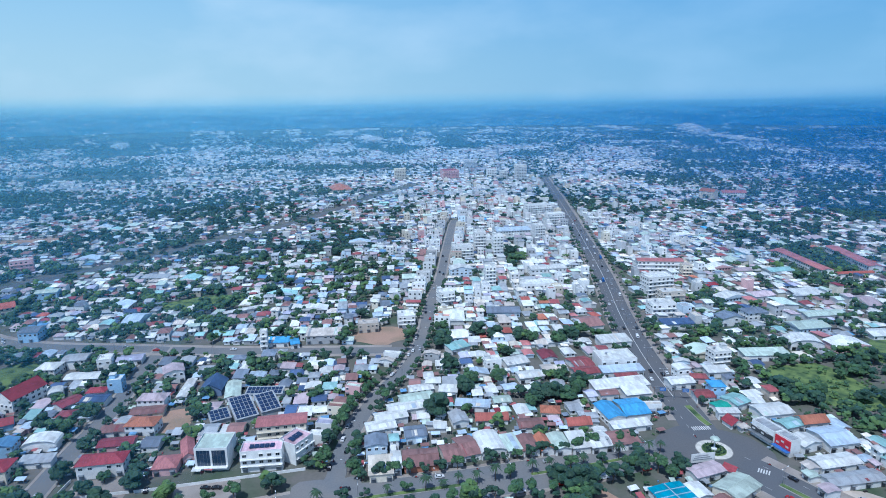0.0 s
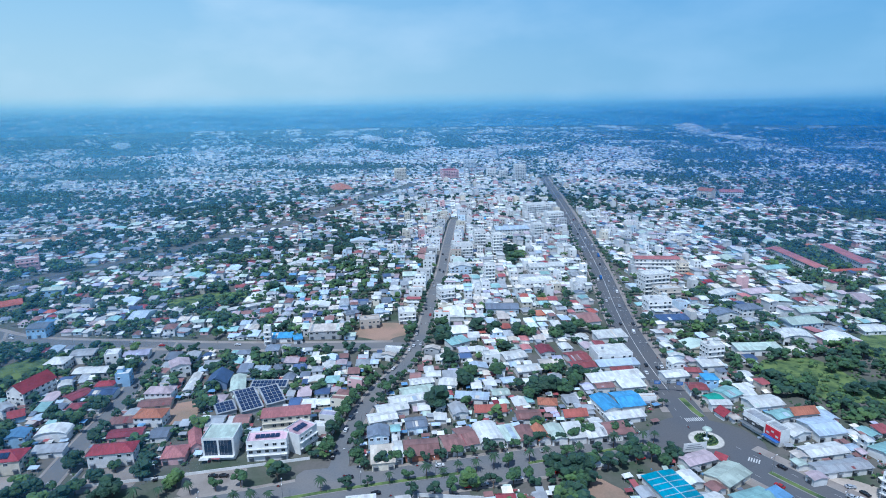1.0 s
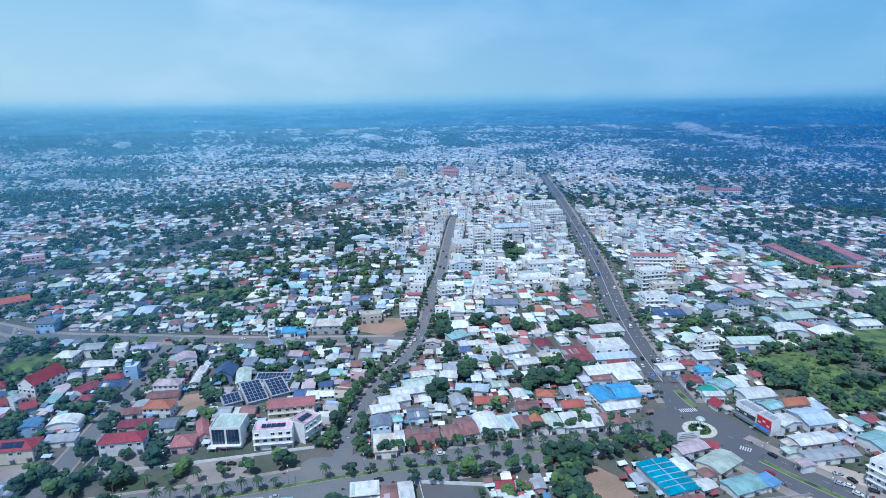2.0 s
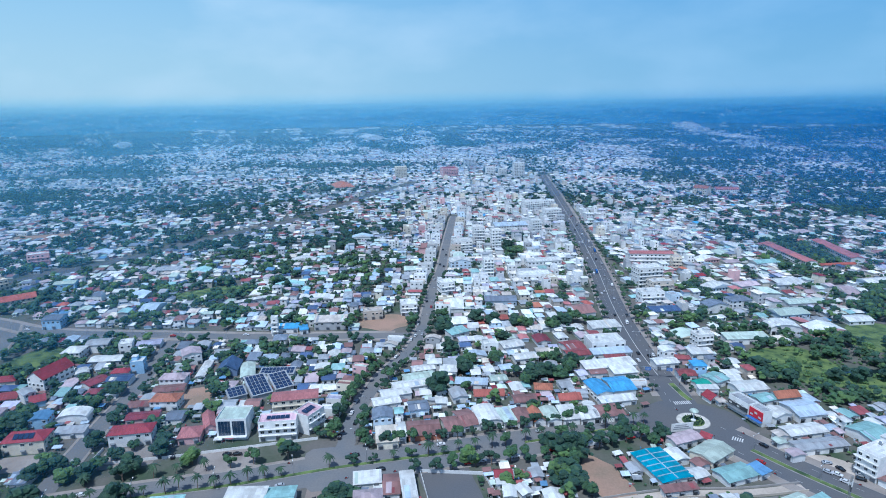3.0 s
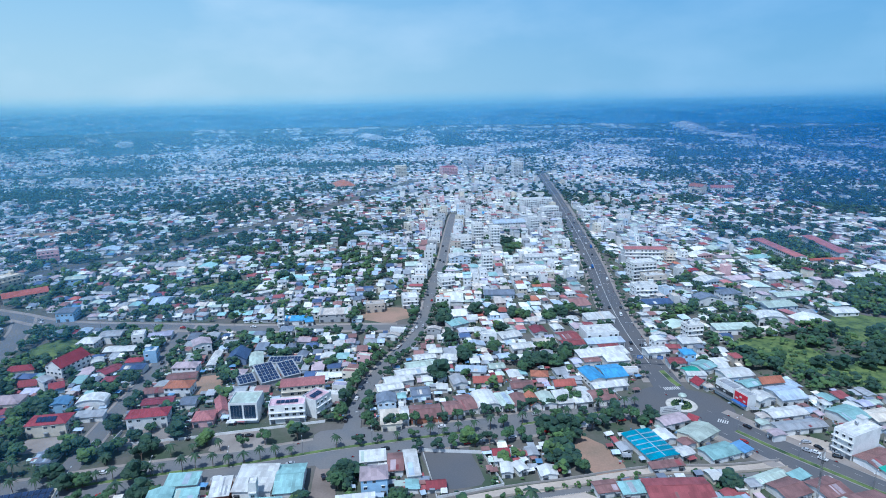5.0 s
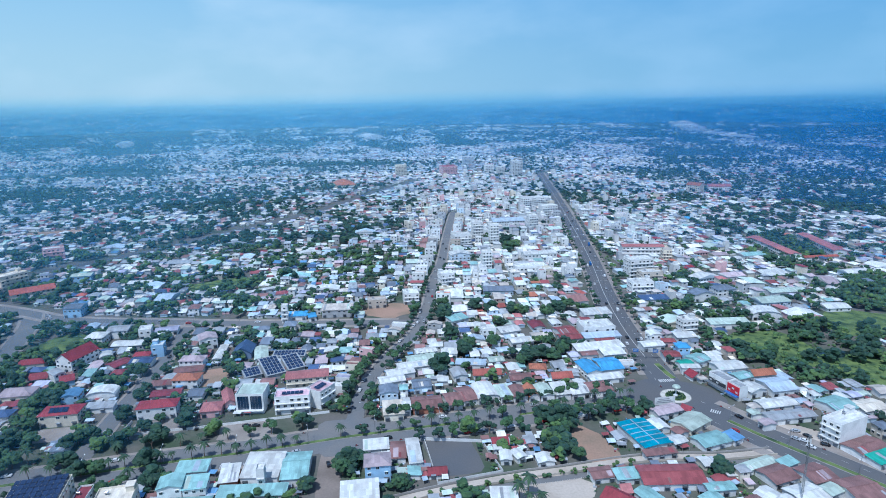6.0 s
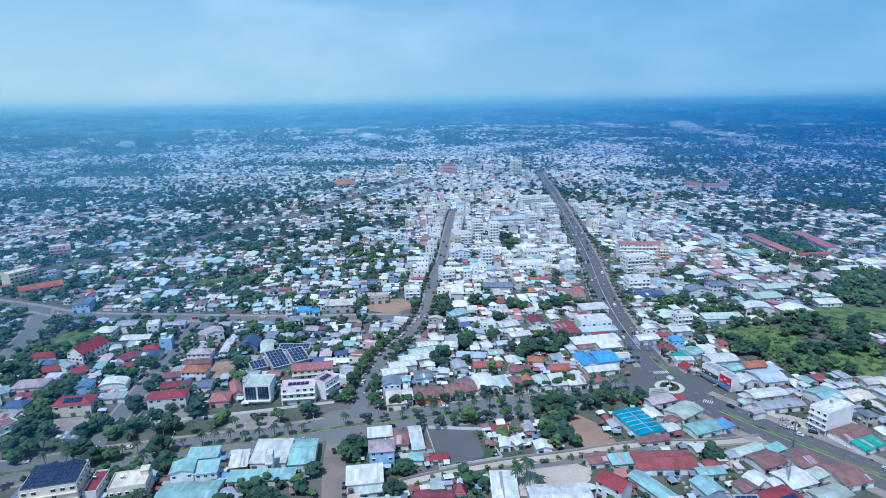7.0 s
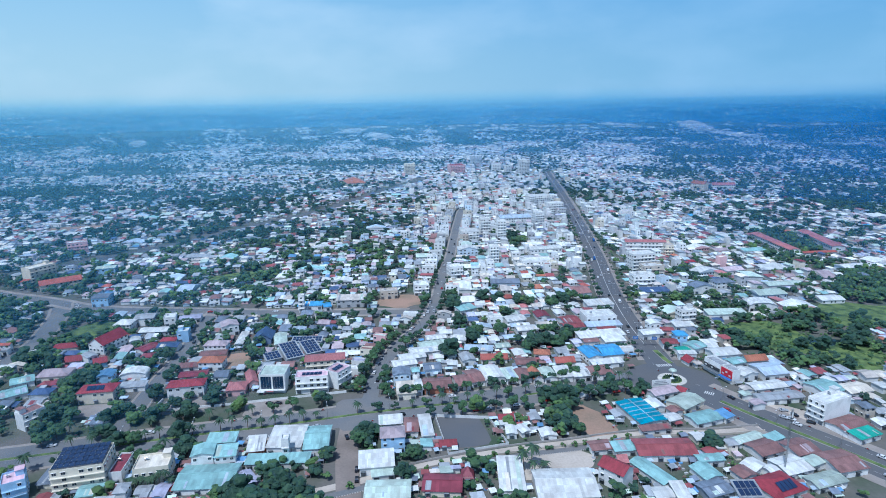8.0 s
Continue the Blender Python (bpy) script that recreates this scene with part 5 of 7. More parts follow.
place(68.0, 645.0, 11.0, 10.0, 24.0, 8, 'flat', 'white', 'white')
place(150.0, 876.3, 37.3, 16.0, 19.0, 19, 'flat', 'white', 'white')
place(163.1, 807.5, 23.9, 14.0, 18.0, 16, 'flat', 'white', 'white')
place(-187.0, 1169.1, 37.9, 60.0, 9.0, 18, 'hip', 'orange', 'cream')
place(470.0, 1020.0, 26.0, 16.0, 14.0, -52, 'gable', 'orange', 'cream')
place(520.0, 1035.0, 40.0, 14.0, 9.0, -8, 'gable', 'pinkred', 'white')
place(29.9, 1363.4, 35.1, 40.0, 20.0, 11, 'flat', 'red', 'pink')
place(-299.0, 2833.5, 78.6, 160.0, 12.0, 19, 'arch', 'white', 'white')
place(-1299.5, 2509.6, 61.3, 90.0, 16.0, 20, 'arch', 'white', 'white')
place(-430.2, 602.2, 20.7, 12.0, 15.0, 30, 'flat', 'white', 'pink')
place(-348.8, 514.2, 17.9, 12.0, 8.0, 13, 'gable', 'palegreen', 'blue')
place(-402.9, 491.5, 24.8, 14.0, 16.0, 63, 'flat', 'cream', 'cream')
place(-370.3, 471.5, 34.4, 12.0, 6.2, 37, 'gable', 'redor', 'cream')
place(-300.2, 417.7, 13.4, 14.0, 8.0, 7, 'gable', 'slate', 'blue')

# ---- roundabout ----
def ring_mesh(name, r0, r1, z0, z1, m, n=40):
    v, f = [], []
    for k in range(n):
        a = 2 * math.pi * k / n
        c, s = math.cos(a), math.sin(a)
        v += [(r0 * c, r0 * s, z0), (r0 * c, r0 * s, z1), (r1 * c, r1 * s, z1), (r1 * c, r1 * s, z0)]
    for k in range(n):
        o, p = 4 * k, 4 * ((k + 1) % n)
        f += [(o + 1, o + 2, p + 2, p + 1), (o + 2, o + 3, p + 3, p + 2), (o, o + 1, p + 1, p)]
    return mesh_of(name, v, f, (m,))


def disc_mesh(name, r, z0, z1, m, n=32, rim=0.0):
    v = [(r * math.cos(2 * math.pi * k / n), r * math.sin(2 * math.pi * k / n), z) for z in (z0, z1) for k in range(n)]
    f = [tuple(range(n, 2 * n))] + [(k, (k + 1) % n, (k + 1) % n + n, k + n) for k in range(n)]
    return mesh_of(name, v, f, (m,))


def lathe(name, prof, m, n=20):
    v = [(r * math.cos(2 * math.pi * k / n), r * math.sin(2 * math.pi * k / n), z) for r, z in prof for k in range(n)]
    f = []
    for j in range(len(prof) - 1):
        for k in range(n):
            f.append((j * n + k, j * n + (k + 1) % n, (j + 1) * n + (k + 1) % n, (j + 1) * n + k))
    return mesh_of(name, v, f, (m,))


island = new("roundabout_island")
island.matrix_basis = pose(135.2, 256.3, 0.0)
PALE = mat("pale_paving", (0.55, 0.52, 0.46), 0.9, 0, 0, 0.4, 3, 0.1)
put("paved_ring", ring_mesh("paved_ring", 5.7, 8.3, 0.0, 0.30, PALE), island, None, "pale stone ring")
put("kerb_ring", ring_mesh("kerb_ring", 8.3, 8.65, 0.0, 0.36, KERB), island)
put("flower_bed", disc_mesh("flower_bed", 5.7, 0.0, 0.42, GRASS), island)
tagged(island, "round traffic island with pale ring and planted bed", "roundabout")
hedge_rnd = np.random.default_rng(3)
for r0, n, leaf in ((4.6, 260, LEAF[1]), (3.0, 200, LEAF[0])):
    a = hedge_rnd.uniform(0, 6.283, n)
    p = np.stack([np.cos(a) * (r0 + hedge_rnd.normal(0, 0.35, n)), np.sin(a) * (r0 + hedge_rnd.normal(0, 0.35, n)), hedge_rnd.uniform(0.4, 1.3, n)], 1)
    nn = hedge_rnd.normal(size=(n, 3)) + (0, 0, 0.6)
    nn /= np.linalg.norm(nn, axis=1)[:, None]
    cv, cf = cards(p, nn, hedge_rnd.uniform(0.25, 0.5, n), hedge_rnd)
    put("hedge", np_mesh("hedge", cv, cf, (leaf,)), island)
monument = new("monument")
monument.matrix_basis = pose(135.2, 256.3, 0.42)
put("plinth", disc_mesh("plinth", 1.3, 0, 0.7, TRIM_M), monument)
put("column", lathe("column", [(0.55, 0.7), (0.35, 1.2), (0.3, 4.6), (0.7, 5.2)], TRIM_M, 14), monument)
put("dome", lathe("dome", [(0.7, 5.2), (2.3, 5.5), (2.35, 5.8), (1.9, 6.3), (1.1, 6.7), (0.05, 6.85)], ROOF_M["palegreen"], 20), monument, None, "pale green domed cap")
tagged(monument, "pale column with mushroom-shaped green cap on plinth", "monument")

# ---- sign gantry over the avenue ----
gantry = new("sign_gantry")
gantry.matrix_basis = pose(135.5, 308.0, 0, 0, 0, -9)
for px in (-11.0, 0.0, 11.0):
    boxes("post", [(px - 0.18, px + 0.18, -0.18, 0.18, 0, 7.0)], STEEL, gantry)
for pz in (6.0, 7.0):
    boxes("beam", [(-11.3, 11.3, -0.14, 0.14, pz, pz + 0.16)], STEEL, gantry)
for px in (-6.5, 6.0):
    p = boxes("sign_panel", [(px - 1.7, px + 1.7, -0.42, -0.31, 5.0, 7.1)], SIGNBLUE, gantry, "blue direction panel")
    boxes("text_bar", [(px - 1.3, px + 1.2, -0.45, -0.425, 6.3, 6.6)], PAINT, p)
    boxes("text_bar", [(px - 1.3, px + 0.6, -0.45, -0.425, 5.6, 5.9)], PAINT, p)
tagged(gantry, "blue steel sign gantry across the avenue", "gantry")

# ---- advertising wall by the roundabout ----
hoarding = new("hoarding")
hoarding.matrix_basis = pose(124.2, 244.2, 0, 0, 0, 8)
boxes("panel", [(-6, 6, -0.1, 0.1, 1.6, 6.2)], TRIM_M, hoarding)
for k in range(5):
    boxes("support", [(-5.8 + 2.9 * k - 0.08, -5.8 + 2.9 * k + 0.08, 0.1, 0.3, 0, 6.2)], STEEL, hoarding)
for k in range(3):
    boxes("text_bar", [(-5 + k * 0.5, 4.6 - k, -0.14, -0.105, 2.8 + k, 3.3 + k)], ROOF_M["grey"], hoarding)
tagged(hoarding, "white roadside hoarding with faded bars", "billboard")

# ---- telecom mast ----
mast = new("telecom_mast")
mast.matrix_basis = pose(149.7, 159.4, 0)
RW = (SHUT_M, STEEL)
for k in range(10):
    z0, z1 = k * 3.3, (k + 1) * 3.3
    v, f = [], []
    for a in range(3):
        x0, y0 = 0.42 * math.cos(a * 2.094), 0.42 * math.sin(a * 2.094)
        x1, y1 = 0.42 * math.cos((a + 1) * 2.094), 0.42 * math.sin((a + 1) * 2.094)
        for (p, q) in (((x0, y0, z0), (x0, y0, z1)), ((x0, y0, z0), (x1, y1, z1)), ((x0, y0, z1), (x1, y1, z1))):
            o = len(v)
            t = 0.045
            for c in (p, q):
                v += [(c[0] - t, c[1] - t, c[2]), (c[0] + t, c[1] - t, c[2]), (c[0] + t, c[1] + t, c[2] + 0.01), (c[0] - t, c[1] + t, c[2] + 0.01)]
            f += [(o, o + 1, o + 5, o + 4), (o + 1, o + 2, o + 6, o + 5), (o + 2, o + 3, o + 7, o + 6), (o + 3, o, o + 4, o + 7)]
    put("lattice_section", mesh_of("lattice_section", v, f, (RW[k % 2],)), mast)
for a in (0.3, 2.4, 4.5):
    boxes("antenna", [(0.7 * math.cos(a) - 0.15, 0.7 * math.cos(a) + 0.15, 0.7 * math.sin(a) - 0.1, 0.7 * math.sin(a) + 0.1, 29.0, 31.5)], TRIM_M, mast)
tagged(mast, "slim grey steel lattice telecom mast", "mast")


# ---- street lamps ----
def lamp_master(arms):
    ob = new("street_lamp")
    put("pole", lathe("pole", [(0.14, 0), (0.1, 4), (0.07, 9.0)], STEEL, 8), ob)
    for s in arms:
        arm = boxes("arm", [(min(0, s * 2.2), max(0, s * 2.2), -0.04, 0.04, 8.9, 9.0)], STEEL, ob)
        boxes("lamp_head", [(s * 2.2 - 0.45, s * 2.2 + 0.45, -0.16, 0.16, 8.82, 9.02)], TRIM_M, arm)
    return tagged(ob, "grey steel street lamp with %s" % ("two arms" if len(arms) > 1 else "one arm"), "street lamp", "street lamps")


def row_of(line, off, every, start, stop, master):
    o = offset_line(line, off)
    pos, nxt, first = 0.0, start, True
    for p, q in zip(o, o[1:]):
        n = (q - p).length
        while nxt < pos + n and nxt < stop:
            c = p + (q - p) * ((nxt - pos) / n)
            t = (q - p).normalized()
            m = pose(c.x, c.y, 0.1, 0, 0, math.degrees(math.atan2(t.y, t.x)) - 90)
            if first:
                master.matrix_basis = m
                first = False
            else:
                copy_thing(master, m)
            nxt += every
        pos += n


row_of(LINES["b"], 0.0, 32.0, 62, 620, lamp_master((-1, 1)))
row_of(LINES["c"], 0.0, 30.0, 22, 130, lamp_master((-1, 1)))
row_of(LINES["d"], 0.0, 34.0, 30, 330, lamp_master((-1, 1)))
row_of(LINES["a"], 5.2, 34.0, 20, 420, lamp_master((-1,)))
row_of(LINES["e"], 5.0, 36.0, 100, 400, lamp_master((-1,)))


# ---- vehicles ----
def car_master(paint, kind, label):
    ob = new(kind)
    L, W, H = {"car": (4.4, 1.75, 1.5), "van": (5.0, 1.9, 2.1), "truck": (7.5, 2.3, 3.0)}[kind]
    if kind == "car":
        prof = [(-0.5, 0.3), (-0.5, 0.62), (-0.44, 0.68), (-0.24, 0.72), (-0.12, 1.0), (0.2, 1.0), (0.36, 0.72), (0.48, 0.66), (0.5, 0.3)]
    elif kind == "van":
        prof = [(-0.5, 0.2), (-0.5, 0.5), (-0.4, 0.6), (-0.28, 1.0), (0.48, 1.0), (0.5, 0.2)]
    else:
        prof = [(-0.5, 0.2), (-0.5, 0.6), (-0.46, 0.9), (-0.26, 0.9), (-0.26, 1.0), (0.5, 1.0), (0.5, 0.2)]
    n = len(prof)
    v = []
    for s in (-1, 1):
        for px, pz in prof:
            tuck = 0.86 if pz > 0.75 else 1.0
            v.append((s * W / 2 * tuck, px * L, pz * H))
    f = [tuple(range(n)), tuple(range(2 * n - 1, n - 1, -1))] + [(i, i + n, (i + 1) % n + n, (i + 1) % n) for i in range(n)]
    put("body", mesh_of("body", v, f, (paint,)), ob)
    if kind == "car":
        for s in (-1, 1):
            a, b = s * (W / 2 + 0.012), s * (W / 2 * 0.86 + 0.015)
            q = [(a, -0.21 * L, 0.74 * H), (a, 0.33 * L, 0.74 * H), (b, 0.19 * L, 0.96 * H), (b, -0.11 * L, 0.96 * H)]
            put("side_window", mesh_of("side_window", q, [(0, 1, 2, 3) if s > 0 else (3, 2, 1, 0)], (GLASS,)), ob)
        for y0, y1 in ((-0.235, -0.13), (0.355, 0.21)):
            w0, w1 = W / 2 * 0.9, W / 2 * 0.8
            s = -1 if y0 < 0 else 1
            q = [(-w0, y0 * L + s * 0.015, 0.74 * H), (w0, y0 * L + s * 0.015, 0.74 * H), (w1, y1 * L + s * 0.02, 0.97 * H), (-w1, y1 * L + s * 0.02, 0.97 * H)]
            put("windscreen", mesh_of("windscreen", q, [(0, 1, 2, 3) if s < 0 else (3, 2, 1, 0)], (GLASS,)), ob)
    else:
        q = [(-W * 0.42, -0.495 * L - 0.02, 0.62 * H), (W * 0.42, -0.495 * L - 0.02, 0.62 * H), (W * 0.38, -0.45 * L, 0.86 * H), (-W * 0.38, -0.45 * L, 0.86 * H)]
        put("windscreen", mesh_of("windscreen", q, [(0, 1, 2, 3)], (GLASS,)), ob)
    r = 0.33 if kind != "truck" else 0.48
    wheel = lathe("wheel", [(0.02, -0.1), (r, -0.1), (r, 0.1), (0.02, 0.1)], TYRE, 12)
    for sx in (-1, 1):
        for sy in (-0.32, 0.3):
            put("wheel", wheel, ob, pose(sx * (W / 2 - 0.08), sy * L, r, 0, 90, 0))
    return tagged(ob, label, kind, "vehicles on the streets")


vr = random.Random(4)
MASTERS = [car_master(CAR_M[0], "car", "white saloon car on asphalt"), car_master(CAR_M[1], "car", "black saloon car on asphalt"), car_master(CAR_M[2], "car", "silver saloon car on asphalt"),
           car_master(CAR_M[3], "car", "dark red saloon car on asphalt"), car_master(CAR_M[0], "van", "white van on asphalt"), car_master(CAR_M[4], "truck", "blue box truck on the road")]
used = set()


def vehicle(i, x, y, rot):
    m = pose(x, y, 0.115, 0, 0, rot)
    if i not in used:
        used.add(i)
        MASTERS[i].matrix_basis = m
    else:
        copy_thing(MASTERS[i], m)


def lane_angle(line, x, y):
    k = min(range(len(line)), key=lambda q: (line[q].x - x) ** 2 + (line[q].y - y) ** 2)
    t = line[min(k + 1, len(line) - 1)] - line[max(k - 1, 0)]
    return math.degrees(math.atan2(t.y, t.x)) - 90


for key, offs, every, start, stop in (("b", (-6.0, -2.8, 3.2, 6.2), 62, 60, 640), ("c", (-7.5, 7.0), 36, 10, 140), ("d", (-7.0, 7.5), 55, 20, 340), ("a", (-2.2, 2.2), 62, 30, 460), ("e", (-2, 2), 100, 110, 400), ("f", (1.8,), 90, 20, 180)):
    for off in offs:
        for x, y in along(LINES[key], off, every, start + vr.uniform(0, 20), stop, 0.4):
            i = vr.choice((0, 0, 0, 1, 1, 2, 2, 4, 4, 5, 3) if key in "bc" else (0, 0, 0, 1, 1, 2, 2, 3))
            vehicle(i, x, y, lane_angle(LINES[key], x, y) + (180 if off < 0 else 0) + vr.uniform(-2, 2))
for key, off, every, start, stop in (("d", -11.0, 7.0, 32, 120), ("a", -3.9, 30.0, 24, 200), ("d", -11.0, 11.0, 215, 300)):
    for x, y in along(LINES[key], off, every, start, stop, 0.3):
        if vr.random() < 0.7:
            vehicle(vr.choice((0, 1, 2, 3, 4)), x, y, lane_angle(LINES[key], x, y) + vr.choice((0, 180)))
for x, y, rot in ((177, 209, 40), (180, 207, 40), (184, 211, 20), (188, 203, 60), (181, 216, 80), (190, 206, 60), (-44, 176, 5), (-45, 168, 4), (-44, 160, 5), (-130, 232, 10), (-104, 233, 90), (-99, 233, 92), (-54, 196, 20)):
    vehicle(vr.choice((0, 1, 1, 2)), x, y, rot)
# motorbikes
bike = new("motorbike")
bw = lathe("wheel", [(0.2, -0.05), (0.29, -0.05), (0.29, 0.05), (0.2, 0.05), (0.2, -0.05)], TYRE, 12)
for sy in (-0.62, 0.62):
    put("wheel", bw, bike, pose(0, sy, 0.29, 0, 90, 0))
boxes("frame", [(-0.12, 0.12, -0.35, 0.5, 0.35, 0.7)], CAR_M[3], bike)
boxes("saddle", [(-0.14, 0.14, -0.05, 0.6, 0.72, 0.84)], TYRE, bike)
boxes("fork", [(-0.05, 0.05, -0.62, -0.5, 0.3, 1.0)], STEEL, bike)
boxes("handlebar", [(-0.33, 0.33, -0.55, -0.5, 1.0, 1.05)], STEEL, bike)
tagged(bike, "small red motorbike standing upright on asphalt", "motorbike", "motorbikes on the streets")
bike.matrix_basis = pose(131, 268, 0.115, 0, 0, 20)
for key, offs, every, start, stop in (("b", (-8.0, 7.8), 26, 30, 300), ("d", (-10, 9.8), 26, 25, 330), ("a", (-3.2, 3.2), 40, 30, 260), ("c", (-10, 10), 26, 10, 120)):
    for off in offs:
        for x, y in along(LINES[key], off, every, start, stop, 0.6):
            copy_thing(bike, pose(x, y, 0.115, 0, 0, lane_angle(LINES[key], x, y) + vr.uniform(-8, 8)))

# ---- boundary walls ----
def wall_line(pts, h, m, label):
    line = [Vector((*p, 0)) for p in pts]
    tagged(ribbon("boundary_wall", line, 0.22, -0.1, h, m), label, "wall", kind="structure")


wall_line([(-9, 216), (20, 213), (28, 187), (-2, 179), (-9, 216)], 1.7, WALL_M["white"], "whitewashed wall round the paved yard")
wall_line([(o.x, o.y) for o in offset_line(LINES["h"][4:], 3.0)], 1.2, WALL_M["beige"], "low weathered wall beside the lane")
wall_line([(o.x, o.y) for o in offset_line(LINES["h"][4:], -3.0)], 1.0, CONC, "low concrete wall beside the lane")
wall_line([(-168, 226), (-168, 240)], 1.6, WALL_M["white"], "white garden wall")
wall_line([(-168, 226), (-137, 231)], 1.4, WALL_M["white"], "white garden wall beside the avenue")
wall_line([(-135, 231), (-62, 246)], 1.4, WALL_M["white"], "white garden wall beside the avenue")

# ---- rooftop tanks ----
tank = new("water_tank")
put("tank_body", lathe("tank_body", [(0.05, -0.85), (0.5, -0.8), (0.56, -0.6), (0.56, 0.6), (0.5, 0.8), (0.05, 0.85)], STEEL, 14), tank, pose(0, 0, 1.15, 0, 90, 0))
for sx in (-0.55, 0.55):
    boxes("stand", [(sx - 0.06, sx + 0.06, -0.4, 0.4, 0, 0.62)], STEEL, tank)
tagged(tank, "stainless steel water tank lying on a stand", "water tank", "rooftop water tanks")
for k, (x, y, z, rot, w, d) in enumerate(FLATS[:60]):
    c, s = math.cos(radians(rot)), math.sin(radians(rot))
    px, py = -w * 0.22, d * 0.12
    m = pose(x + c * px - s * py, y + s * px + c * py, z, 0, 0, rot)
    if k:
        copy_thing(tank, m)
    else:
        tank.matrix_basis = m

# ---- street trees ----
for x, y in along(LINES["d"], 0.0, 8.5, 20, 190):
    tree("palm" if trnd.random() < 0.6 else "street", x, y, trnd.uniform(0.7, 1.0), "palms on the median")
for x, y in along(LINES["d"], 0.0, 7.0, 205, 330):
    tree("palm", x, y, trnd.uniform(0.6, 1.0), "palms on the median")
for x, y in along(LINES["d"], 12.6, 7.0, 30, 170):
    tree("street", x, y, trnd.uniform(0.6, 0.95), "street trees")
for off in (-14.0, 14.5):
    for x, y in along(LINES["d"], off, 8.0, 28, 175):
        if clear(x, y):
            tree("street" if trnd.random() < 0.7 else "palm", x, y, trnd.uniform(0.75, 1.25), "street trees")
    for x, y in along(LINES["d"], off, 13.0, 205, 360):
        if clear(x, y) and abs(x + 177) > 9:
            tree("street" if trnd.random() < 0.6 else "palm", x, y, trnd.uniform(0.8, 1.15), "street trees")
for off in (-6.9, 6.9):
    for x, y in along(LINES["a"], off, 7.0, 24, 330):
        if clear(x, y):
            tree("street", x, y, trnd.uniform(0.8, 1.25) if y < 320 else trnd.uniform(0.5, 0.8), "street trees")
    for x, y in along(LINES["f"], off, 13.0, 26, 190):
        if clear(x, y):
            tree("street", x, y, trnd.uniform(0.5, 0.9), "street trees")
for off in (-11.5, 11.5):
    for x, y in along(LINES["b"], off, 13.0, 22, 560):
        if clear(x, y):
            tree("street", x, y, trnd.uniform(0.6, 0.95) if y < 450 else trnd.uniform(0.35, 0.8), "street trees")
for x, y in along(LINES["h"], 3.1, 7.0, 20, 200):
    if clear(x, y):
        tree("shrub", x, y, trnd.uniform(0.7, 1.2), "shrubs along the lane")
CENTRE_TREES = [(0, 291, 1.3), (37, 332, 1.2), (19, 330, 1.1), (16, 320, 1.0), (59, 312, 1.0), (67, 310, 1.1), (75, 309, 1.0), (82, 317, 1.1), (74, 332, 0.9),
                (87, 328, 1.0), (52, 302, 0.8), (8, 351, 1.1), (5, 390, 1.2), (6, 402, 1.1), (4, 419, 1.1), (30, 409, 1.1), (42, 402, 1.1), (67, 392, 1.1),
                (84, 388, 1.2), (94, 400, 1.2), (104, 405, 1.2), (60, 398, 1.0), (48, 372, 0.8), (84, 360, 0.8)]
AVENUE_TREES = [(112, 240, 0.8), (117, 241.5, 0.7), (106, 234, 0.8), (59, 227, 1.0), (66, 229, 1.1), (72, 235, 1.0), (54, 235, 0.9), (90, 242, 0.8), (95, 244, 0.8), (64, 220, 0.8), (62, 204, 0.9), (66, 196, 0.8),
                (58, 212, 0.8), (-46, 188, 1.1), (-42, 194, 1.1), (-45, 197, 0.9), (-38, 243, 0.8), (-36, 256, 0.8), (-19, 176, 0.9), (-22, 160, 0.8),
                (104, 172, 0.7), (128, 182, 0.9), (134, 176, 0.8), (192, 238, 0.8), (186, 285, 0.8)]
GARDEN_TREES = [(-230, 255, 1.3), (-224, 261, 1.2), (-226, 270, 1.1), (-285, 296, 1.2), (-276, 296, 1.2), (-277, 306, 1.0), (-223, 223, 1.0), (-219, 232, 1.0),
                (-210, 220, 0.8), (-197, 256, 0.8), (-192, 256, 0.8), (-185, 219, 0.9), (-181, 223, 0.8), (-188, 215, 0.8), (-173, 242, 0.9), (-161, 222, 0.9),
                (-164, 216, 0.8), (-161, 238, 0.7), (-152, 239, 0.7), (-157, 231, 0.7), (-144, 221, 0.9), (-137, 234, 0.9), (-133, 240, 0.8)]
WEST_TREES = [(-175, 266, 0.8), (-194, 284, 0.9), (-211, 288, 0.8), (-190, 299, 0.8), (-181, 199, 1.0), (-168, 191, 0.9), (-162, 193, 0.9), (-205, 199, 1.0),
              (-208, 192, 1.0), (-139, 196, 1.0), (-131, 184, 0.9), (-150, 176, 0.8), (-93, 147, 1.2), (-84, 143, 1.1), (-75, 150, 1.15), (-80, 157, 0.9),
              (-66, 145, 1.0), (-260, 283, 1.1), (-268, 275, 1.0)]
MEADOW_TREES = [(210, 300, 0.9), (218, 309, 1.0), (200, 318, 1.0), (196, 306, 0.8), (240, 300, 0.9), (252, 298, 0.9), (270, 296, 1.0), (282, 304, 1.0), (290, 318, 1.1),
                (300, 330, 1.1), (246, 330, 0.8), (262, 340, 0.9), (280, 350, 1.0), (300, 300, 0.8), (250, 268, 0.8), (310, 345, 1.1), (320, 320, 1.1)]
for x, y, s in CENTRE_TREES + AVENUE_TREES + GARDEN_TREES + WEST_TREES + MEADOW_TREES:
    if clear(x, y, 1.0):
        tree("big", x, y, s * 0.8)
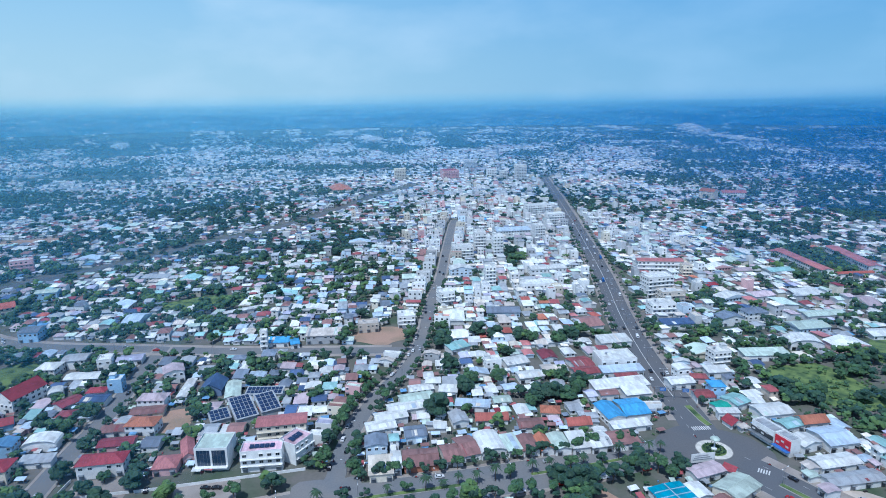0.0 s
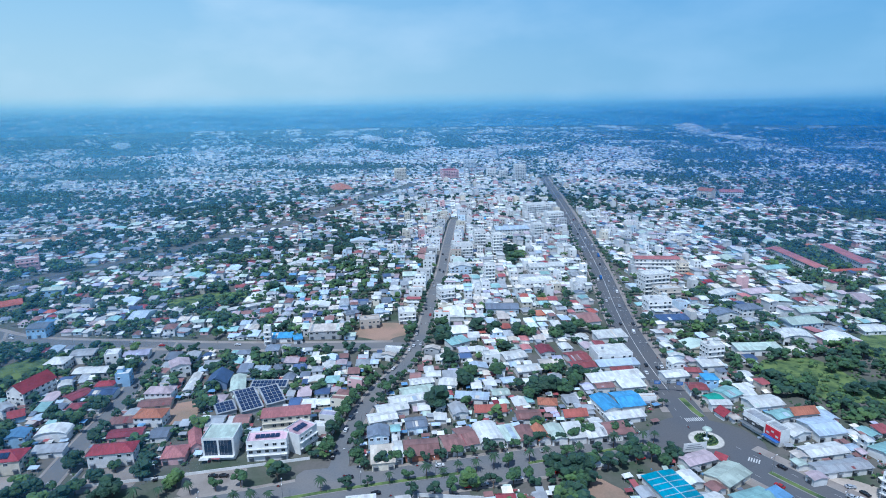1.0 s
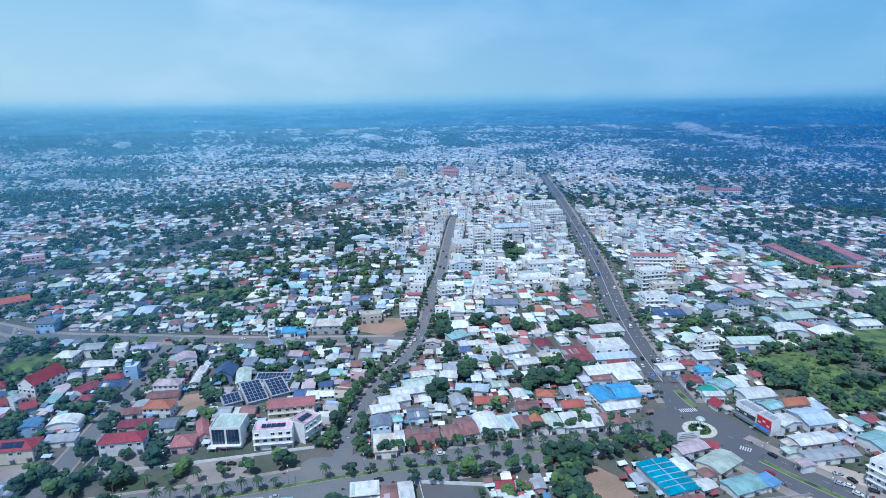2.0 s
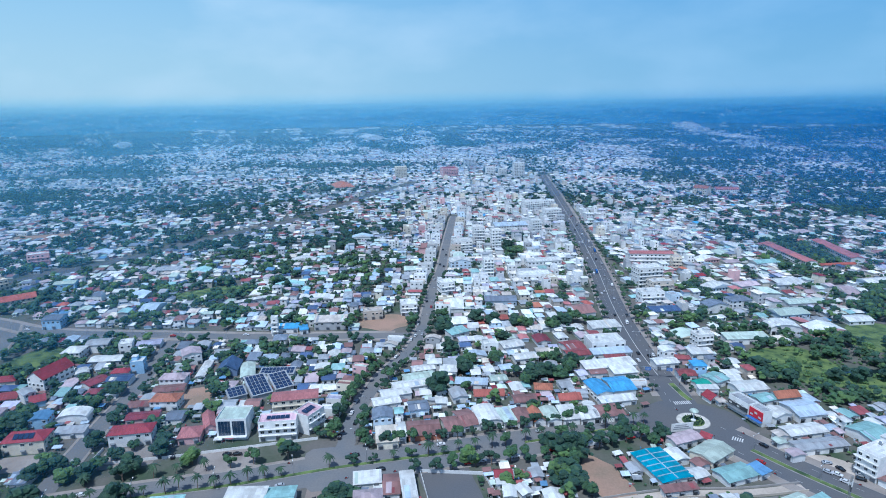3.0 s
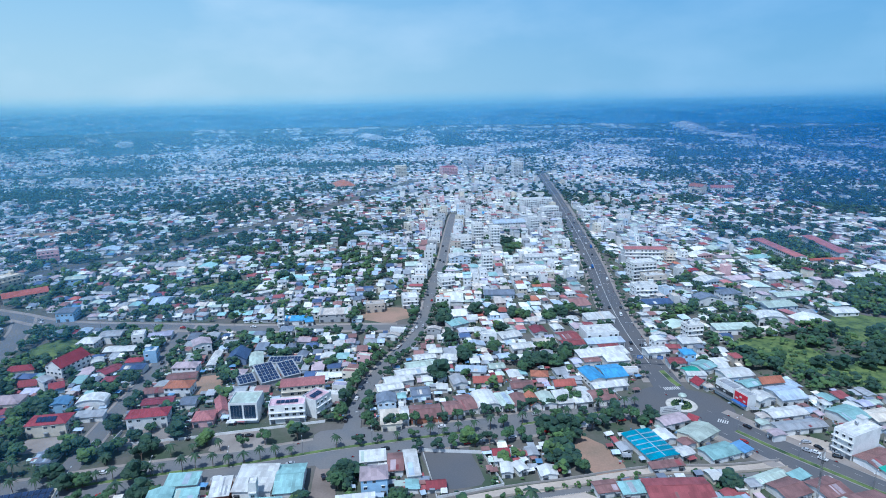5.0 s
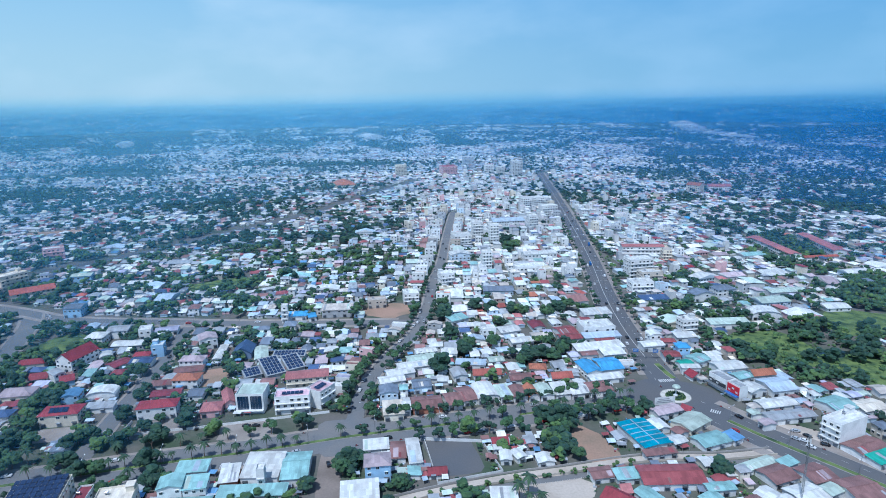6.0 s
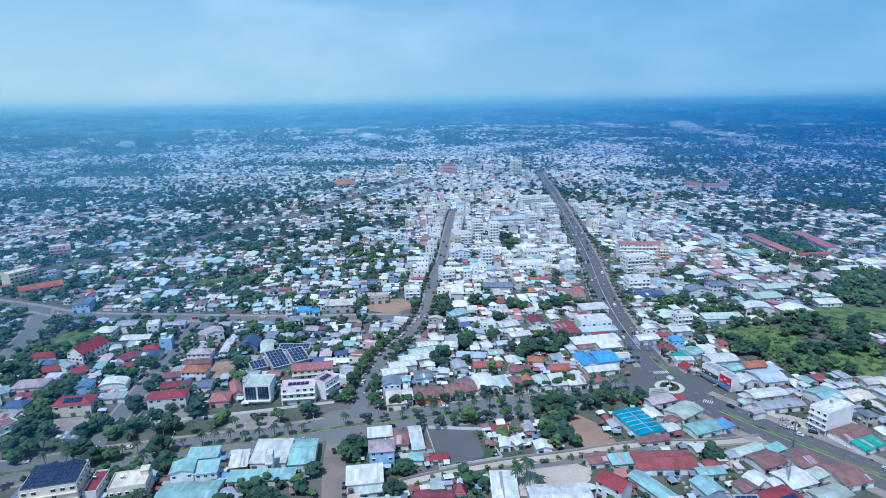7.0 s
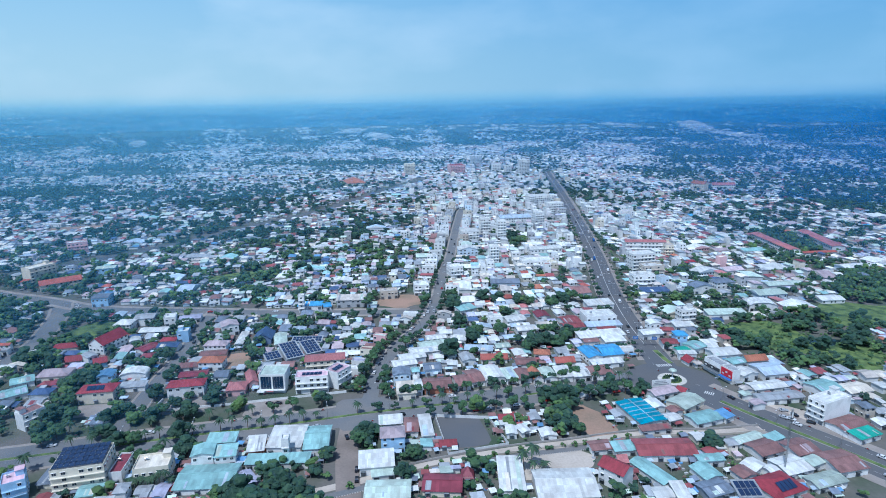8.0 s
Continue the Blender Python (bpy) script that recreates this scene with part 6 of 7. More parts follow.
for k in range(8):
    tree("palm", -145.5 + 2.6 * k, 157.0 + 0.2 * k, 0.8, "palms before the cream building")
for x, y, q in ((33, 166, 1.0), (37, 170, 1.2), (42, 166, 0.9), (36, 161, 0.8)):
    tree("palm", x, y, q)
for x, y, q in ((14, 222, 0.8), (30, 205, 0.6), (-118, 226, 0.75), (-172, 214, 0.75), (39, 159, 0.8), (42, 163, 0.7), (36, 157, 0.6)):
    if clear(x, y):
        tree("round", x, y, q)

# ---- many houses and trees that fill the town ----
GREEN = ((226, 278, 26, 22, 0.9), (335, 425, 60, 26, 0.8), (245, 312, 50, 34, 0.9), (300, 340, 30, 25, 0.6), (55, 408, 50, 22, 0.6), (66, 312, 26, 12, 0.5), (-280, 495, 60, 22, 0.5), (-275, 350, 26, 26, 0.6),
         (60, 215, 20, 24, 0.5), (-240, 226, 50, 24, 0.6), (-85, 147, 24, 14, 1.0), (402, 594, 20, 40, 2.6), (-780, 1120, 120, 80, 1.2), (87, 636, 18, 36, 1.8), (-330, 700, 120, 40, 0.4), (-125, 1172, 34, 26, 1.6), (-232, 1150, 30, 34, 1.6), (-270, 1640, 170, 60, 1.2), (192, 584, 10, 12, 1.6), (230, 470, 14, 22, 1.0))


def town(x, y):
    """How built-up the plan is, 0 to 1."""
    n1 = noise.noise((x * 0.0045, y * 0.0035, 2.0))
    n2 = noise.noise((x * 0.012, y * 0.010, 7.0))
    core = math.exp(-(((x - 110 - 0.05 * y) / 230) ** 2 + ((y - 850) / 600) ** 2))
    base = 0.84 + 0.34 * core + 0.45 * n1 + 0.62 * n2
    if y < 1100:
        base -= 0.24 if x < -40 else (0.26 if y > 480 else 0.17) if x > 230 else 0.0
    if x < -0.40 * y and y > 1150:
        base -= min(0.35, (y - 1150) / 900)
    if x > 0.30 * y + 120 and y > 700:
        base -= min(0.30, (y - 700) / 1800)
    if x < 0.1 * y and 1000 < y < 2200:
        base += 0.12
    if y > 800:
        base += min(1.0, (y - 800) / 600) * 1.0 * (noise.noise((x * 0.0065, y * 0.0042, 5.0)) - 0.08)
    if y > 1800:
        base -= min(0.45, (y - 1800) / 2600) - 0.6 * n1
    for gx, gy, rx, ry, k in GREEN:
        q = ((x - gx) / rx) ** 2 + ((y - gy) / ry) ** 2
        if q < 2.2:
            base -= k * math.exp(-q)
    return base


def field_angle(x, y):
    return 5.0 + 5.0 * noise.noise((x * 0.003, y * 0.003, 4.0)) + (4.0 if x > 120 else 0.0)


PICK = ["white"] * 36 + ["grey"] * 16 + ["bluewhite"] * 5 + ["palegreen"] * 9 + ["cream"] * 9 + ["beige"] * 5 + ["rust"] * 7 + ["rustred"] * 4 + ["red"] * 1 + ["redor"] * 2 \
    + ["pinkgrey"] * 5 + ["teal"] * 3 + ["slate"] * 3 + ["navy"] * 2 + ["azure"] * 1 + ["lilac"] * 2 + ["orange"] * 1 + ["pinkred"] * 2
WPICK = ["white"] * 14 + ["cream"] * 4 + ["paleblue"] * 3 + ["pink"] * 2 + ["grey"] * 3 + ["beige"] * 2
# western roofs: greyer and darker, partly to imitate the shade on that side
LPICK = ["white"] * 24 + ["grey"] * 22 + ["bluewhite"] * 7 + ["palegreen"] * 8 + ["cream"] * 6 + ["beige"] * 4 + ["rust"] * 8 + ["rustred"] * 3 + ["maroon"] * 2 + ["redor"] * 1 \
    + ["pinkgrey"] * 5 + ["teal"] * 4 + ["slate"] * 10 + ["navy"] * 6 + ["lilac"] * 3 + ["blue"] * 2
# nearest western roofs, picked dark to stand in for shade
SHADEPICK = ["slate"] * 12 + ["grey"] * 14 + ["rust"] * 5 + ["maroon"] * 2 + ["navy"] * 6 + ["lilac"] * 4 + ["bluewhite"] * 7 + ["white"] * 6 + ["pinkgrey"] * 5 + ["teal"] * 5 + ["rustred"] * 1
FPICK = ["white"] * 30 + ["bluewhite"] * 8 + ["cream"] * 8 + ["grey"] * 6 + ["rust"] * 3 + ["pinkgrey"] * 4 + ["redor"] * 2 + ["slate"] * 3
frand = random.Random(33)
stuff_houses, tree_spots = [], []
near_made = 0


G_LINE = np.array([(p.x, p.y) for p in smooth_line([(p.x, p.y) for p in LINES["g"]], 5.0)])


def hides_avenue(x, y, steps=(4.0, 9.0, 13.0)):
    """True on the strip south of the western avenue, which is kept low and open."""
    if x > -60 or not 440 < y < 1150:
        return False
    n = math.hypot(x, y)
    for k in steps:
        q = G_LINE - (x + x / n * k, y + y / n * k)
        if ((q * q).sum(1)).min() < 64.0:
            return True
    return False


def lot(x, y, cw, cd, ang):
    """One plot: a house, or trees."""
    global near_made
    if hides_avenue(x, y, (5.0, 10.0)):
        return
    t = town(x, y)
    if frand.random() < min(0.93, t):
        w, d = cw * frand.uniform(0.62, 1.02), cd * frand.uniform(0.6, 1.02)
        core = math.exp(-(((x - 100 - 0.05 * y) / 170) ** 2 + ((y - 850) / 420) ** 2))
        h = frand.choice((2.4, 2.6, 2.8, 2.8, 3.0, 3.2, 3.4, 6.2)) if frand.random() > core * 0.55 else frand.choice((6.5, 7, 7, 8, 10, 10.5, 12))
        roof, wall = frand.choice(FPICK if y > 1300 else SHADEPICK if x < -60 and y < 400 else LPICK if x < -30 else PICK), frand.choice(WPICK)
        kind = frand.choice(("gable", "gable", "gx", "shed", "hip")) if h < 7.5 else frand.choice(("flat", "flat", "flat", "shed", "gx"))
        if core > 0.4 and frand.random() < 0.7:
            wall = "white"
        h = min(h, 3.5 + 0.95 * min(w, d)) if h > 7 else h
        if kind == "flat":
            roof = frand.choice(("white", "grey", "cream", "beige", "rust", "pinkgrey"))
        a = ang + frand.choice((0, 0, 0, 90)) + frand.uniform(-5, 5)
        if a > 60:
            w, d = d, w
        x, y = x + frand.uniform(-1, 1), y + frand.uniform(-1, 1)
        if y < 1500 and not is_free(x, y, w, d, a):
            w, d = w * 0.7, d * 0.7
            if not is_free(x, y, w, d, a):
                if frand.random() < 0.5:
                    tree_spots.append((x, y))
                return
        if y < 420 and h > 5:
            h = 6.2 if frand.random() < 0.4 else 3.4
            kind = "hip" if h > 5 else "gable"
        ca, sa = math.cos(radians(a)), math.sin(radians(a))
        for k in range(3):        # lean-to roofs and annexes against the house
            if y > 1300 or frand.random() > 0.62:
                continue
            q = frand.choice((-1, 1))
            if k < 2:
                lw, ld = w * frand.uniform(0.3, 0.7), frand.uniform(2.2, 4.6)
                ox, oy = q * (w - lw) / 2 * 0.9, (-1, 1)[k] * ((d + ld) / 2 + 0.4)
            else:
                lw, ld = frand.uniform(2.0, 3.6), d * frand.uniform(0.35, 0.8)
                ox, oy = q * ((w + lw) / 2 + 0.4), frand.uniform(-0.2, 0.2) * d
            px, py = x + ca * ox - sa * oy, y + sa * ox + ca * oy
            if is_free(px, py, lw, ld, a):
                stuff_houses.append((px, py, lw, ld, min(h, frand.choice((2.2, 2.5, 2.8, 3.4))), a, "shed", frand.choice(LPICK if x < -30 else PICK), wall))
        if y < 372 and near_made < 130 and -330 < x < 330:
            near_made += 1
            building(x, y, round(w, 1), round(d, 1), h, a, kind, roof, wall, "small town houses")
        else:
            stuff_houses.append((x, y, w, d, h, a, kind, roof, wall))
        if y < 900:
            xs, ys = rect_points(x, y, w, d, a)
            mark(xs, ys)
            i, j = ((xs - GX0) / CELL).astype(int), ((ys - GY0) / CELL).astype(int)
            ok = (i >= 0) & (i < GN) & (j >= 0) & (j < GM)
            houses_busy[i[ok], j[ok]] = True
        for k in range(2):
            if frand.random() < 0.40 - 0.25 * min(1, t):
                tree_spots.append((x + frand.uniform(-cw, cw) * 0.6, y + frand.uniform(-cd, cd) * 0.6))
    else:
        for k in range(3):
            tree_spots.append((x + frand.uniform(-cw, cw) * 0.55, y + frand.uniform(-cd, cd) * 0.55))


# large sheds and halls among the houses
for k in range(250):
    y = 345 + 900 * frand.random() ** 1.3
    x = frand.uniform(-1, 1) * (0.78 * (y + 60))
    w, d = frand.uniform(15, 27), frand.uniform(10, 16)
    a = field_angle(x, y) + frand.choice((0, 0, 90)) + frand.uniform(-8, 8)
    if frand.random() > town(x, y) + 0.1 or (y < 900 and abs(x) > 660) or not is_free(x, y, w + 2, d + 2, a):
        continue
    stuff_houses.append((x, y, w, d, frand.choice((3.2, 3.6, 4.2, 5)), a, frand.choice(("gable", "gable", "shed", "gx")), frand.choice(("white", "white", "grey", "bluewhite", "palegreen", "teal", "rust", "white", "slate", "pinkgrey")), frand.choice(WPICK)))
    if y < 900:
        xs, ys = rect_points(x, y, w, d, a)
        mark(xs, ys)
        i, j = ((xs - GX0) / CELL).astype(int), ((ys - GY0) / CELL).astype(int)
        ok = (i >= 0) & (i < GN) & (j >= 0) & (j < GM)
        houses_busy[i[ok], j[ok]] = True

# shop rows along the main streets
for key, offs, y1 in (("a", (-13.5, 13.5), 1150), ("b", (-19.0, 19.0), 1330), ("e", (-11.5, 11.5), 1e9), ("g", (14.5,), 1200), ("f", (-10, 10), 1e9), ("c", (-22, 22), 1e9), ("j", (-14, 14), 1e9)):
    for off in offs:
        o = offset_line(smooth_line([(p.x, p.y) for p in LINES[key]], 6.0), off)
        for p, q in zip(o, o[1:]):
            if p.y > y1 or p.y < 150:
                continue
            t = q - p
            a = math.degrees(math.atan2(t.y, t.x)) - 90
            x, y = (p.x + q.x) / 2, (p.y + q.y) / 2
            w, d = 11.0 + frand.uniform(-2, 2), t.length * 0.96
            if not is_free(x, y, w, d, a):
                continue
            busyness = math.exp(-((y - 800) / 420) ** 2) if key in "ab" else 0.12
            h = frand.choice((7, 8, 10, 11, 13, 15)) if y > 400 and frand.random() < 0.15 + 0.7 * busyness else frand.choice((4, 4.5, 6.5))
            kind = "flat" if h > 7.5 else frand.choice(("shed", "gable", "gx", "flat"))
            item = (x, y, w, d, h, a, kind, frand.choice(PICK), frand.choice(WPICK))
            if y < 372 and near_made < 60 and abs(x) < 330:
                near_made += 1
                building(*item, "shop houses along the street")
            else:
                stuff_houses.append(item)
            if y < 900:
                xs, ys = rect_points(x, y, w, d, a)
                mark(xs, ys)
                i, j = ((xs - GX0) / CELL).astype(int), ((ys - GY0) / CELL).astype(int)
                ok = (i >= 0) & (i < GN) & (j >= 0) & (j < GM)
                houses_busy[i[ok], j[ok]] = True

row, y = 0, 138.0
while y < 4200:
    grow = 1.0 if y < 1100 else 1.0 + (y - 1100) / 1500
    cd, cw = 10.3 * grow, 8.3 * grow
    half = 0.80 * (y + 80) + 40
    x = -half
    while x < half:
        ang = field_angle(x, y)
        sx = x + 4 * noise.noise((x * 0.02, y * 0.02, 0))
        sy = y + 0.09 * (x if y < 1500 else 0) + 5 * noise.noise((x * 0.015, y * 0.02, 9))
        if y < 3300:
            lot(sx, sy, cw, cd, ang)
        elif frand.random() < (town(sx, sy) - 0.42) * 0.8 + 0.02:
            stuff_houses.append((sx, sy, cw * frand.uniform(0.5, 1.0), cd * frand.uniform(0.4, 0.8), frand.choice((5, 7, 9)), ang, "shed", frand.choice(("white", "white", "white", "cream")), "white"))
        x += cw * (1.0 if int(x / cw) % 7 else 1.5)
    row += 1
    y += cd * (1.45 if row % 2 else 1.02)

# the bright roadside town far out on the plain
FAR_STREET = smooth_line([(1295, 2440), (1290, 2540), (1355, 3040), (1520, 3600), (1640, 3940), (1715, 4190)], 20.0)
for k in range(170):
    p = FAR_STREET[int(len(FAR_STREET) * frand.random() ** 0.9)]
    away = frand.gauss(0, 30 if frand.random() < 0.8 else 70)
    stuff_houses.append((p.x + away, p.y + frand.uniform(-12, 12), frand.uniform(12, 40), frand.uniform(9, 22), frand.choice((5, 6, 8, 12)), frand.uniform(-20, 40), "gable", frand.choice(("white", "white", "white", "white", "cream", "pinkgrey")), "white"))


def house_stuff(name, items, label):
    """Small houses joined: four walls, a roof with eaves and rows of openings."""
    rn, wl = list(ROOF_S), list(WALL_S)
    mats = [ROOF_S[k] for k in rn] + [WALL_S[k] for k in wl] + [GLASS]
    V, F, I = [], [], []
    for (x, y, w, d, h, a, kind, roof, wall) in items:
        c, s = math.cos(radians(a)), math.sin(radians(a))
        W, D = w / 2, d / 2
        v, f, idx = [], [], []
        wi, ri = len(rn) + wl.index(wall), rn.index(roof)
        if kind == "flat":
            v += boxv(-W, W, -D, D, 0, h + 0.7)
            f += BOXF[2:]
            idx += [wi] * 4
            t = 0.3
            v += [(-W + t, -D + t, h + 0.7), (W - t, -D + t, h + 0.7), (W - t, D - t, h + 0.7), (-W + t, D - t, h + 0.7), (-W + t, -D + t, h), (W - t, -D + t, h), (W - t, D - t, h), (-W + t, D - t, h)]
            f += [(4, 5, 9, 8), (5, 6, 10, 9), (6, 7, 11, 10), (7, 4, 8, 11), (8, 9, 13, 12), (9, 10, 14, 13), (10, 11, 15, 14), (11, 8, 12, 15), (12, 13, 14, 15)]
            idx += [wi] * 8 + [ri]
            if frand.random() < 0.5:
                o = len(v)
                hx = frand.uniform(-W * 0.5, W * 0.5)
                v += boxv(hx - 1.5, hx + 1.5, D - 4.2, D - 0.6, h, h + 2.6)
                f += [tuple(i + o for i in q) for q in BOXF[1:]]
                idx += [ri] + [wi] * 4
        else:
            o = 0
            v += boxv(-W, W, -D, D, 0, h)
            f += BOXF[2:]
            idx += [wi] * 4
            e, p = 0.6, 0.24
            o = len(v)
            if kind == "gable":
                r = D * p
                v += [(-W - e, -D - e, h - 0.1), (W + e, -D - e, h - 0.1), (W + e, D + e, h - 0.1), (-W - e, D + e, h - 0.1), (-W - e, 0, h + r), (W + e, 0, h + r)]
                f += [(o, o + 1, o + 5, o + 4), (o + 4, o + 5, o + 2, o + 3), (o + 3, o, o + 4), (o + 1, o + 2, o + 5)]
                idx += [ri, ri, wi, wi]
            elif kind == "gx":
                r = W * p
                v += [(-W - e, -D - e, h - 0.1), (W + e, -D - e, h - 0.1), (W + e, D + e, h - 0.1), (-W - e, D + e, h - 0.1), (0, -D - e, h + r), (0, D + e, h + r)]
                f += [(o, o + 4, o + 5, o + 3), (o + 4, o + 1, o + 2, o + 5), (o, o + 1, o + 4), (o + 2, o + 3, o + 5)]
                idx += [ri, ri, wi, wi]
            elif kind == "hip":
                m = min(W, D) * 0.9
                v += [(-W - e, -D - e, h - 0.1), (W + e, -D - e, h - 0.1), (W + e, D + e, h - 0.1), (-W - e, D + e, h - 0.1), (-W + m, -D + m, h + m * 0.45), (W - m, -D + m, h + m * 0.45), (W - m, D - m, h + m * 0.45), (-W + m, D - m, h + m * 0.45)]
                f += [(o, o + 1, o + 5, o + 4), (o + 1, o + 2, o + 6, o + 5), (o + 2, o + 3, o + 7, o + 6), (o + 3, o, o + 4, o + 7), (o + 4, o + 5, o + 6, o + 7)]
                idx += [ri] * 5
            else:
                v += [(-W - e, -D - e, h), (W + e, -D - e, h), (W + e, D + e, h + 0.1 * d), (-W - e, D + e, h + 0.1 * d), (-W - e, -D - e, h - 0.2), (W + e, -D - e, h - 0.2), (W + e, D + e, h + 0.1 * d - 0.2), (-W - e, D + e, h + 0.1 * d - 0.2)]
                f += [(o, o + 1, o + 2, o + 3), (o + 4, o + 5, o + 1, o), (o + 5, o + 6, o + 2, o + 1), (o + 7, o + 4, o, o + 3)]
                idx += [ri] * 4
        if y < 1000:
            st = max(1, round(h / 3.4))
            n = max(1, int(w // 3.2))
            for q in range(st):
                for i in range(n):
                    if frand.random() < 0.25:
                        continue
                    u, z = -W + w * (i + 0.5) / n, q * h / st + 0.9
                    o = len(v)
                    v += [(u - 0.7, -D - 0.04, z), (u + 0.7, -D - 0.04, z), (u + 0.7, -D - 0.04, z + 1.4), (u - 0.7, -D - 0.04, z + 1.4)]
                    f.append((o, o + 1, o + 2, o + 3))
                    idx.append(len(mats) - 1)
        o = len(V)
        V += [(x + c * p - s * q, y + s * p + c * q, r) for p, q, r in v]
        F += [tuple(i + o for i in q) for q in f]
        I += idx
    ob = put(name, mesh_of(name, V, F, mats, I))
    return tagged(ob, label, "houses", kind="stuff")


ROOF_S = {k: mat("far_roof_" + k, tuple(min(0.78, q * 1.1) for q in c), 0.5, 0, 0.22, 0.12, 1.2, 0.0, island=True, band=0.5, amount=0.28, coords="World",
                 second=tuple(0.6 * q + 0.4 * r for q, r in zip(c, (0.16, 0.10, 0.08)))) for k, c in ROOF.items()}
WALL_S = {k: mat("far_wall_" + k, c, 0.85, 0, 0.2, 0.2, 1.5, 0.0, island=True, amount=0.3, coords="World") for k, c in WALL.items()}
for lo, hi, name, label in ((0, 620, "house_cluster", "dense low houses with pale metal roofs among trees"), (620, 1300, "house_cluster", "packed town centre houses with white walls and flat roofs"),
                            (1300, 9000, "house_cluster", "far scattered pale houses between woods")):
    house_stuff(name, [h for h in stuff_houses if lo <= h[1] < hi], label)


def thin(pts, n):
    frand.shuffle(pts)
    return pts[:n]


def on_road(x, y):
    if y > 1480:
        return False
    for k, r in ROADS.items():
        for p in LINES[k]:
            if (p.x - x) ** 2 + (p.y - y) ** 2 < (r[1] / 2 + (6.0 if k == "g" else 3.2)) ** 2:
                return True
    return False


def tree_stuff(name, spots, lobes, level, per, r0, r1, size, label, seed, leaves, low=0.5):
    """Leafy crowns joined: lumpy masses under loose clumps of leaves."""
    rng = np.random.default_rng(seed)
    spots = np.array(spots)
    n = len(spots)
    if not n:
        return
    temps = [leafy(lobes, level, per, size, 300 + seed * 20 + k, 0.40, 0.78) for k in range(10)]
    rad = r0 + (r1 - r0) * rng.random(n) ** 1.4
    ang = rng.uniform(0, 6.283, n)
    pick = rng.integers(0, 10, n)
    VS, TS, SS, MI, o = [], [], [], [], 0
    for i in range(n):
        v, f, soft = temps[pick[i]]
        c, s = math.cos(ang[i]) * rad[i], math.sin(ang[i]) * rad[i]
        out = np.empty_like(v)
        out[:, 0] = spots[i, 0] + c * v[:, 0] - s * v[:, 1]
        out[:, 1] = spots[i, 1] + s * v[:, 0] + c * v[:, 1]
        out[:, 2] = v[:, 2] * 0.9 * rad[i] + rad[i] * (low + 0.6)
        VS.append(out)
        TS.append(f + o)
        SS.append(soft)
        MI.append(np.full(len(f), rng.choice(3, p=(0.42, 0.38, 0.20))))
        o += len(v)
    return tagged(put(name, np_mesh(name, np.concatenate(VS), np.concatenate(TS), leaves, np.concatenate(MI), np.concatenate(SS))), label, "trees", kind="stuff")


spots = [(x, y) for x, y in tree_spots if not (195 < x < 305 and 262 < y < 352 and frand.random() < 0.5) and (y > 900 or (clear(x, y, 1.5) and not (abs(x) < 690 and busy[int((x - GX0) / CELL), int((y - GY0) / CELL)])))]
for k in range(15000):
    y = frand.uniform(140, 620)
    x = frand.uniform(-1, 1) * (0.8 * (y + 80) + 30)
    i, j = int((x - GX0) / CELL), int((y - GY0) / CELL)
    if busy[i, j] or (x > -60 and busy[max(i - 1, 0):i + 2, max(j - 1, 0):j + 2].any()) or (14 < x < 66 and 148 < y < 186):
        continue
    if 195 < x < 305 and 265 < y < 350 and frand.random() < 0.7:
        continue
    if frand.random() < (0.38 if y < 300 else 0.66 if x < -60 else 0.42) - 0.3 * town(x, y):
        spots.append((x, y))
for gx, gy, rx, ry, k in GREEN:
    for q in range(int(rx * ry * (0.009 if gx > 200 else 0.025) * k)):
        x, y = frand.gauss(gx, rx * 0.5), frand.gauss(gy, ry * 0.5)
        if clear(x, y, 1.5) and (gx > 200 or gy > 1000 or not busy[int((x - GX0) / CELL), int((y - GY0) / CELL)]) and abs(x - 262) + abs(y - 310) > 12:
            spots.append((x, y))
spots = [p for p in spots if not on_road(*p) and not hides_avenue(*p) and not (p[1] > 1850 and min(abs(p[0] - q.x) + abs(p[1] - q.y) for q in FAR_STREET) < 60)]
spots = [p for p in spots if not (p[0] < -125 and p[1] < 242 and frand.random() < 0.6)]
near_spots = [p for p in spots if p[1] < 290 and abs(p[0]) < 260]
frand.shuffle(near_spots)
take = max(0, 330 - tree_count)
for x, y in near_spots[:take]:
    tree("big" if trnd.random() < 0.35 else "street", x, y, trnd.uniform(0.5, 1.0))
rest = near_spots[take:] + [p for p in spots if not (p[1] < 290 and abs(p[0]) < 260)]
for lo, hi, count, spec, label, seed, leaves, low in (
        (0, 400, 4000, (6, 2, 60, 2.2, 5.2, 0.065), "green garden trees between the houses", 1, LEAF[:3], 0.5),
        (400, 640, 4200, (7, 1, 32, 2.4, 5.8, 0.10), "green garden trees between the houses", 5, LEAF[:3], 0.5),
        (640, 1100, 5600, (3, 1, 8, 2.6, 6.0, 0.18), "green trees between packed houses", 2, LEAF_HAZED, 0.5),
        (1100, 2300, 10500, (2, 1, 0, 3.4, 7.6, 0.3), "dark trees between far houses", 3, LEAF_HAZED, 0.4),
        (2300, 9000, 5000, (2, 1, 0, 7.0, 13.0, 0.3), "dark woods on the far plain", 4, LEAF_HAZED, 0.0)):
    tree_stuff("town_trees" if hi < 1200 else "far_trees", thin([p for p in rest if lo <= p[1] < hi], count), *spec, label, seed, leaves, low)

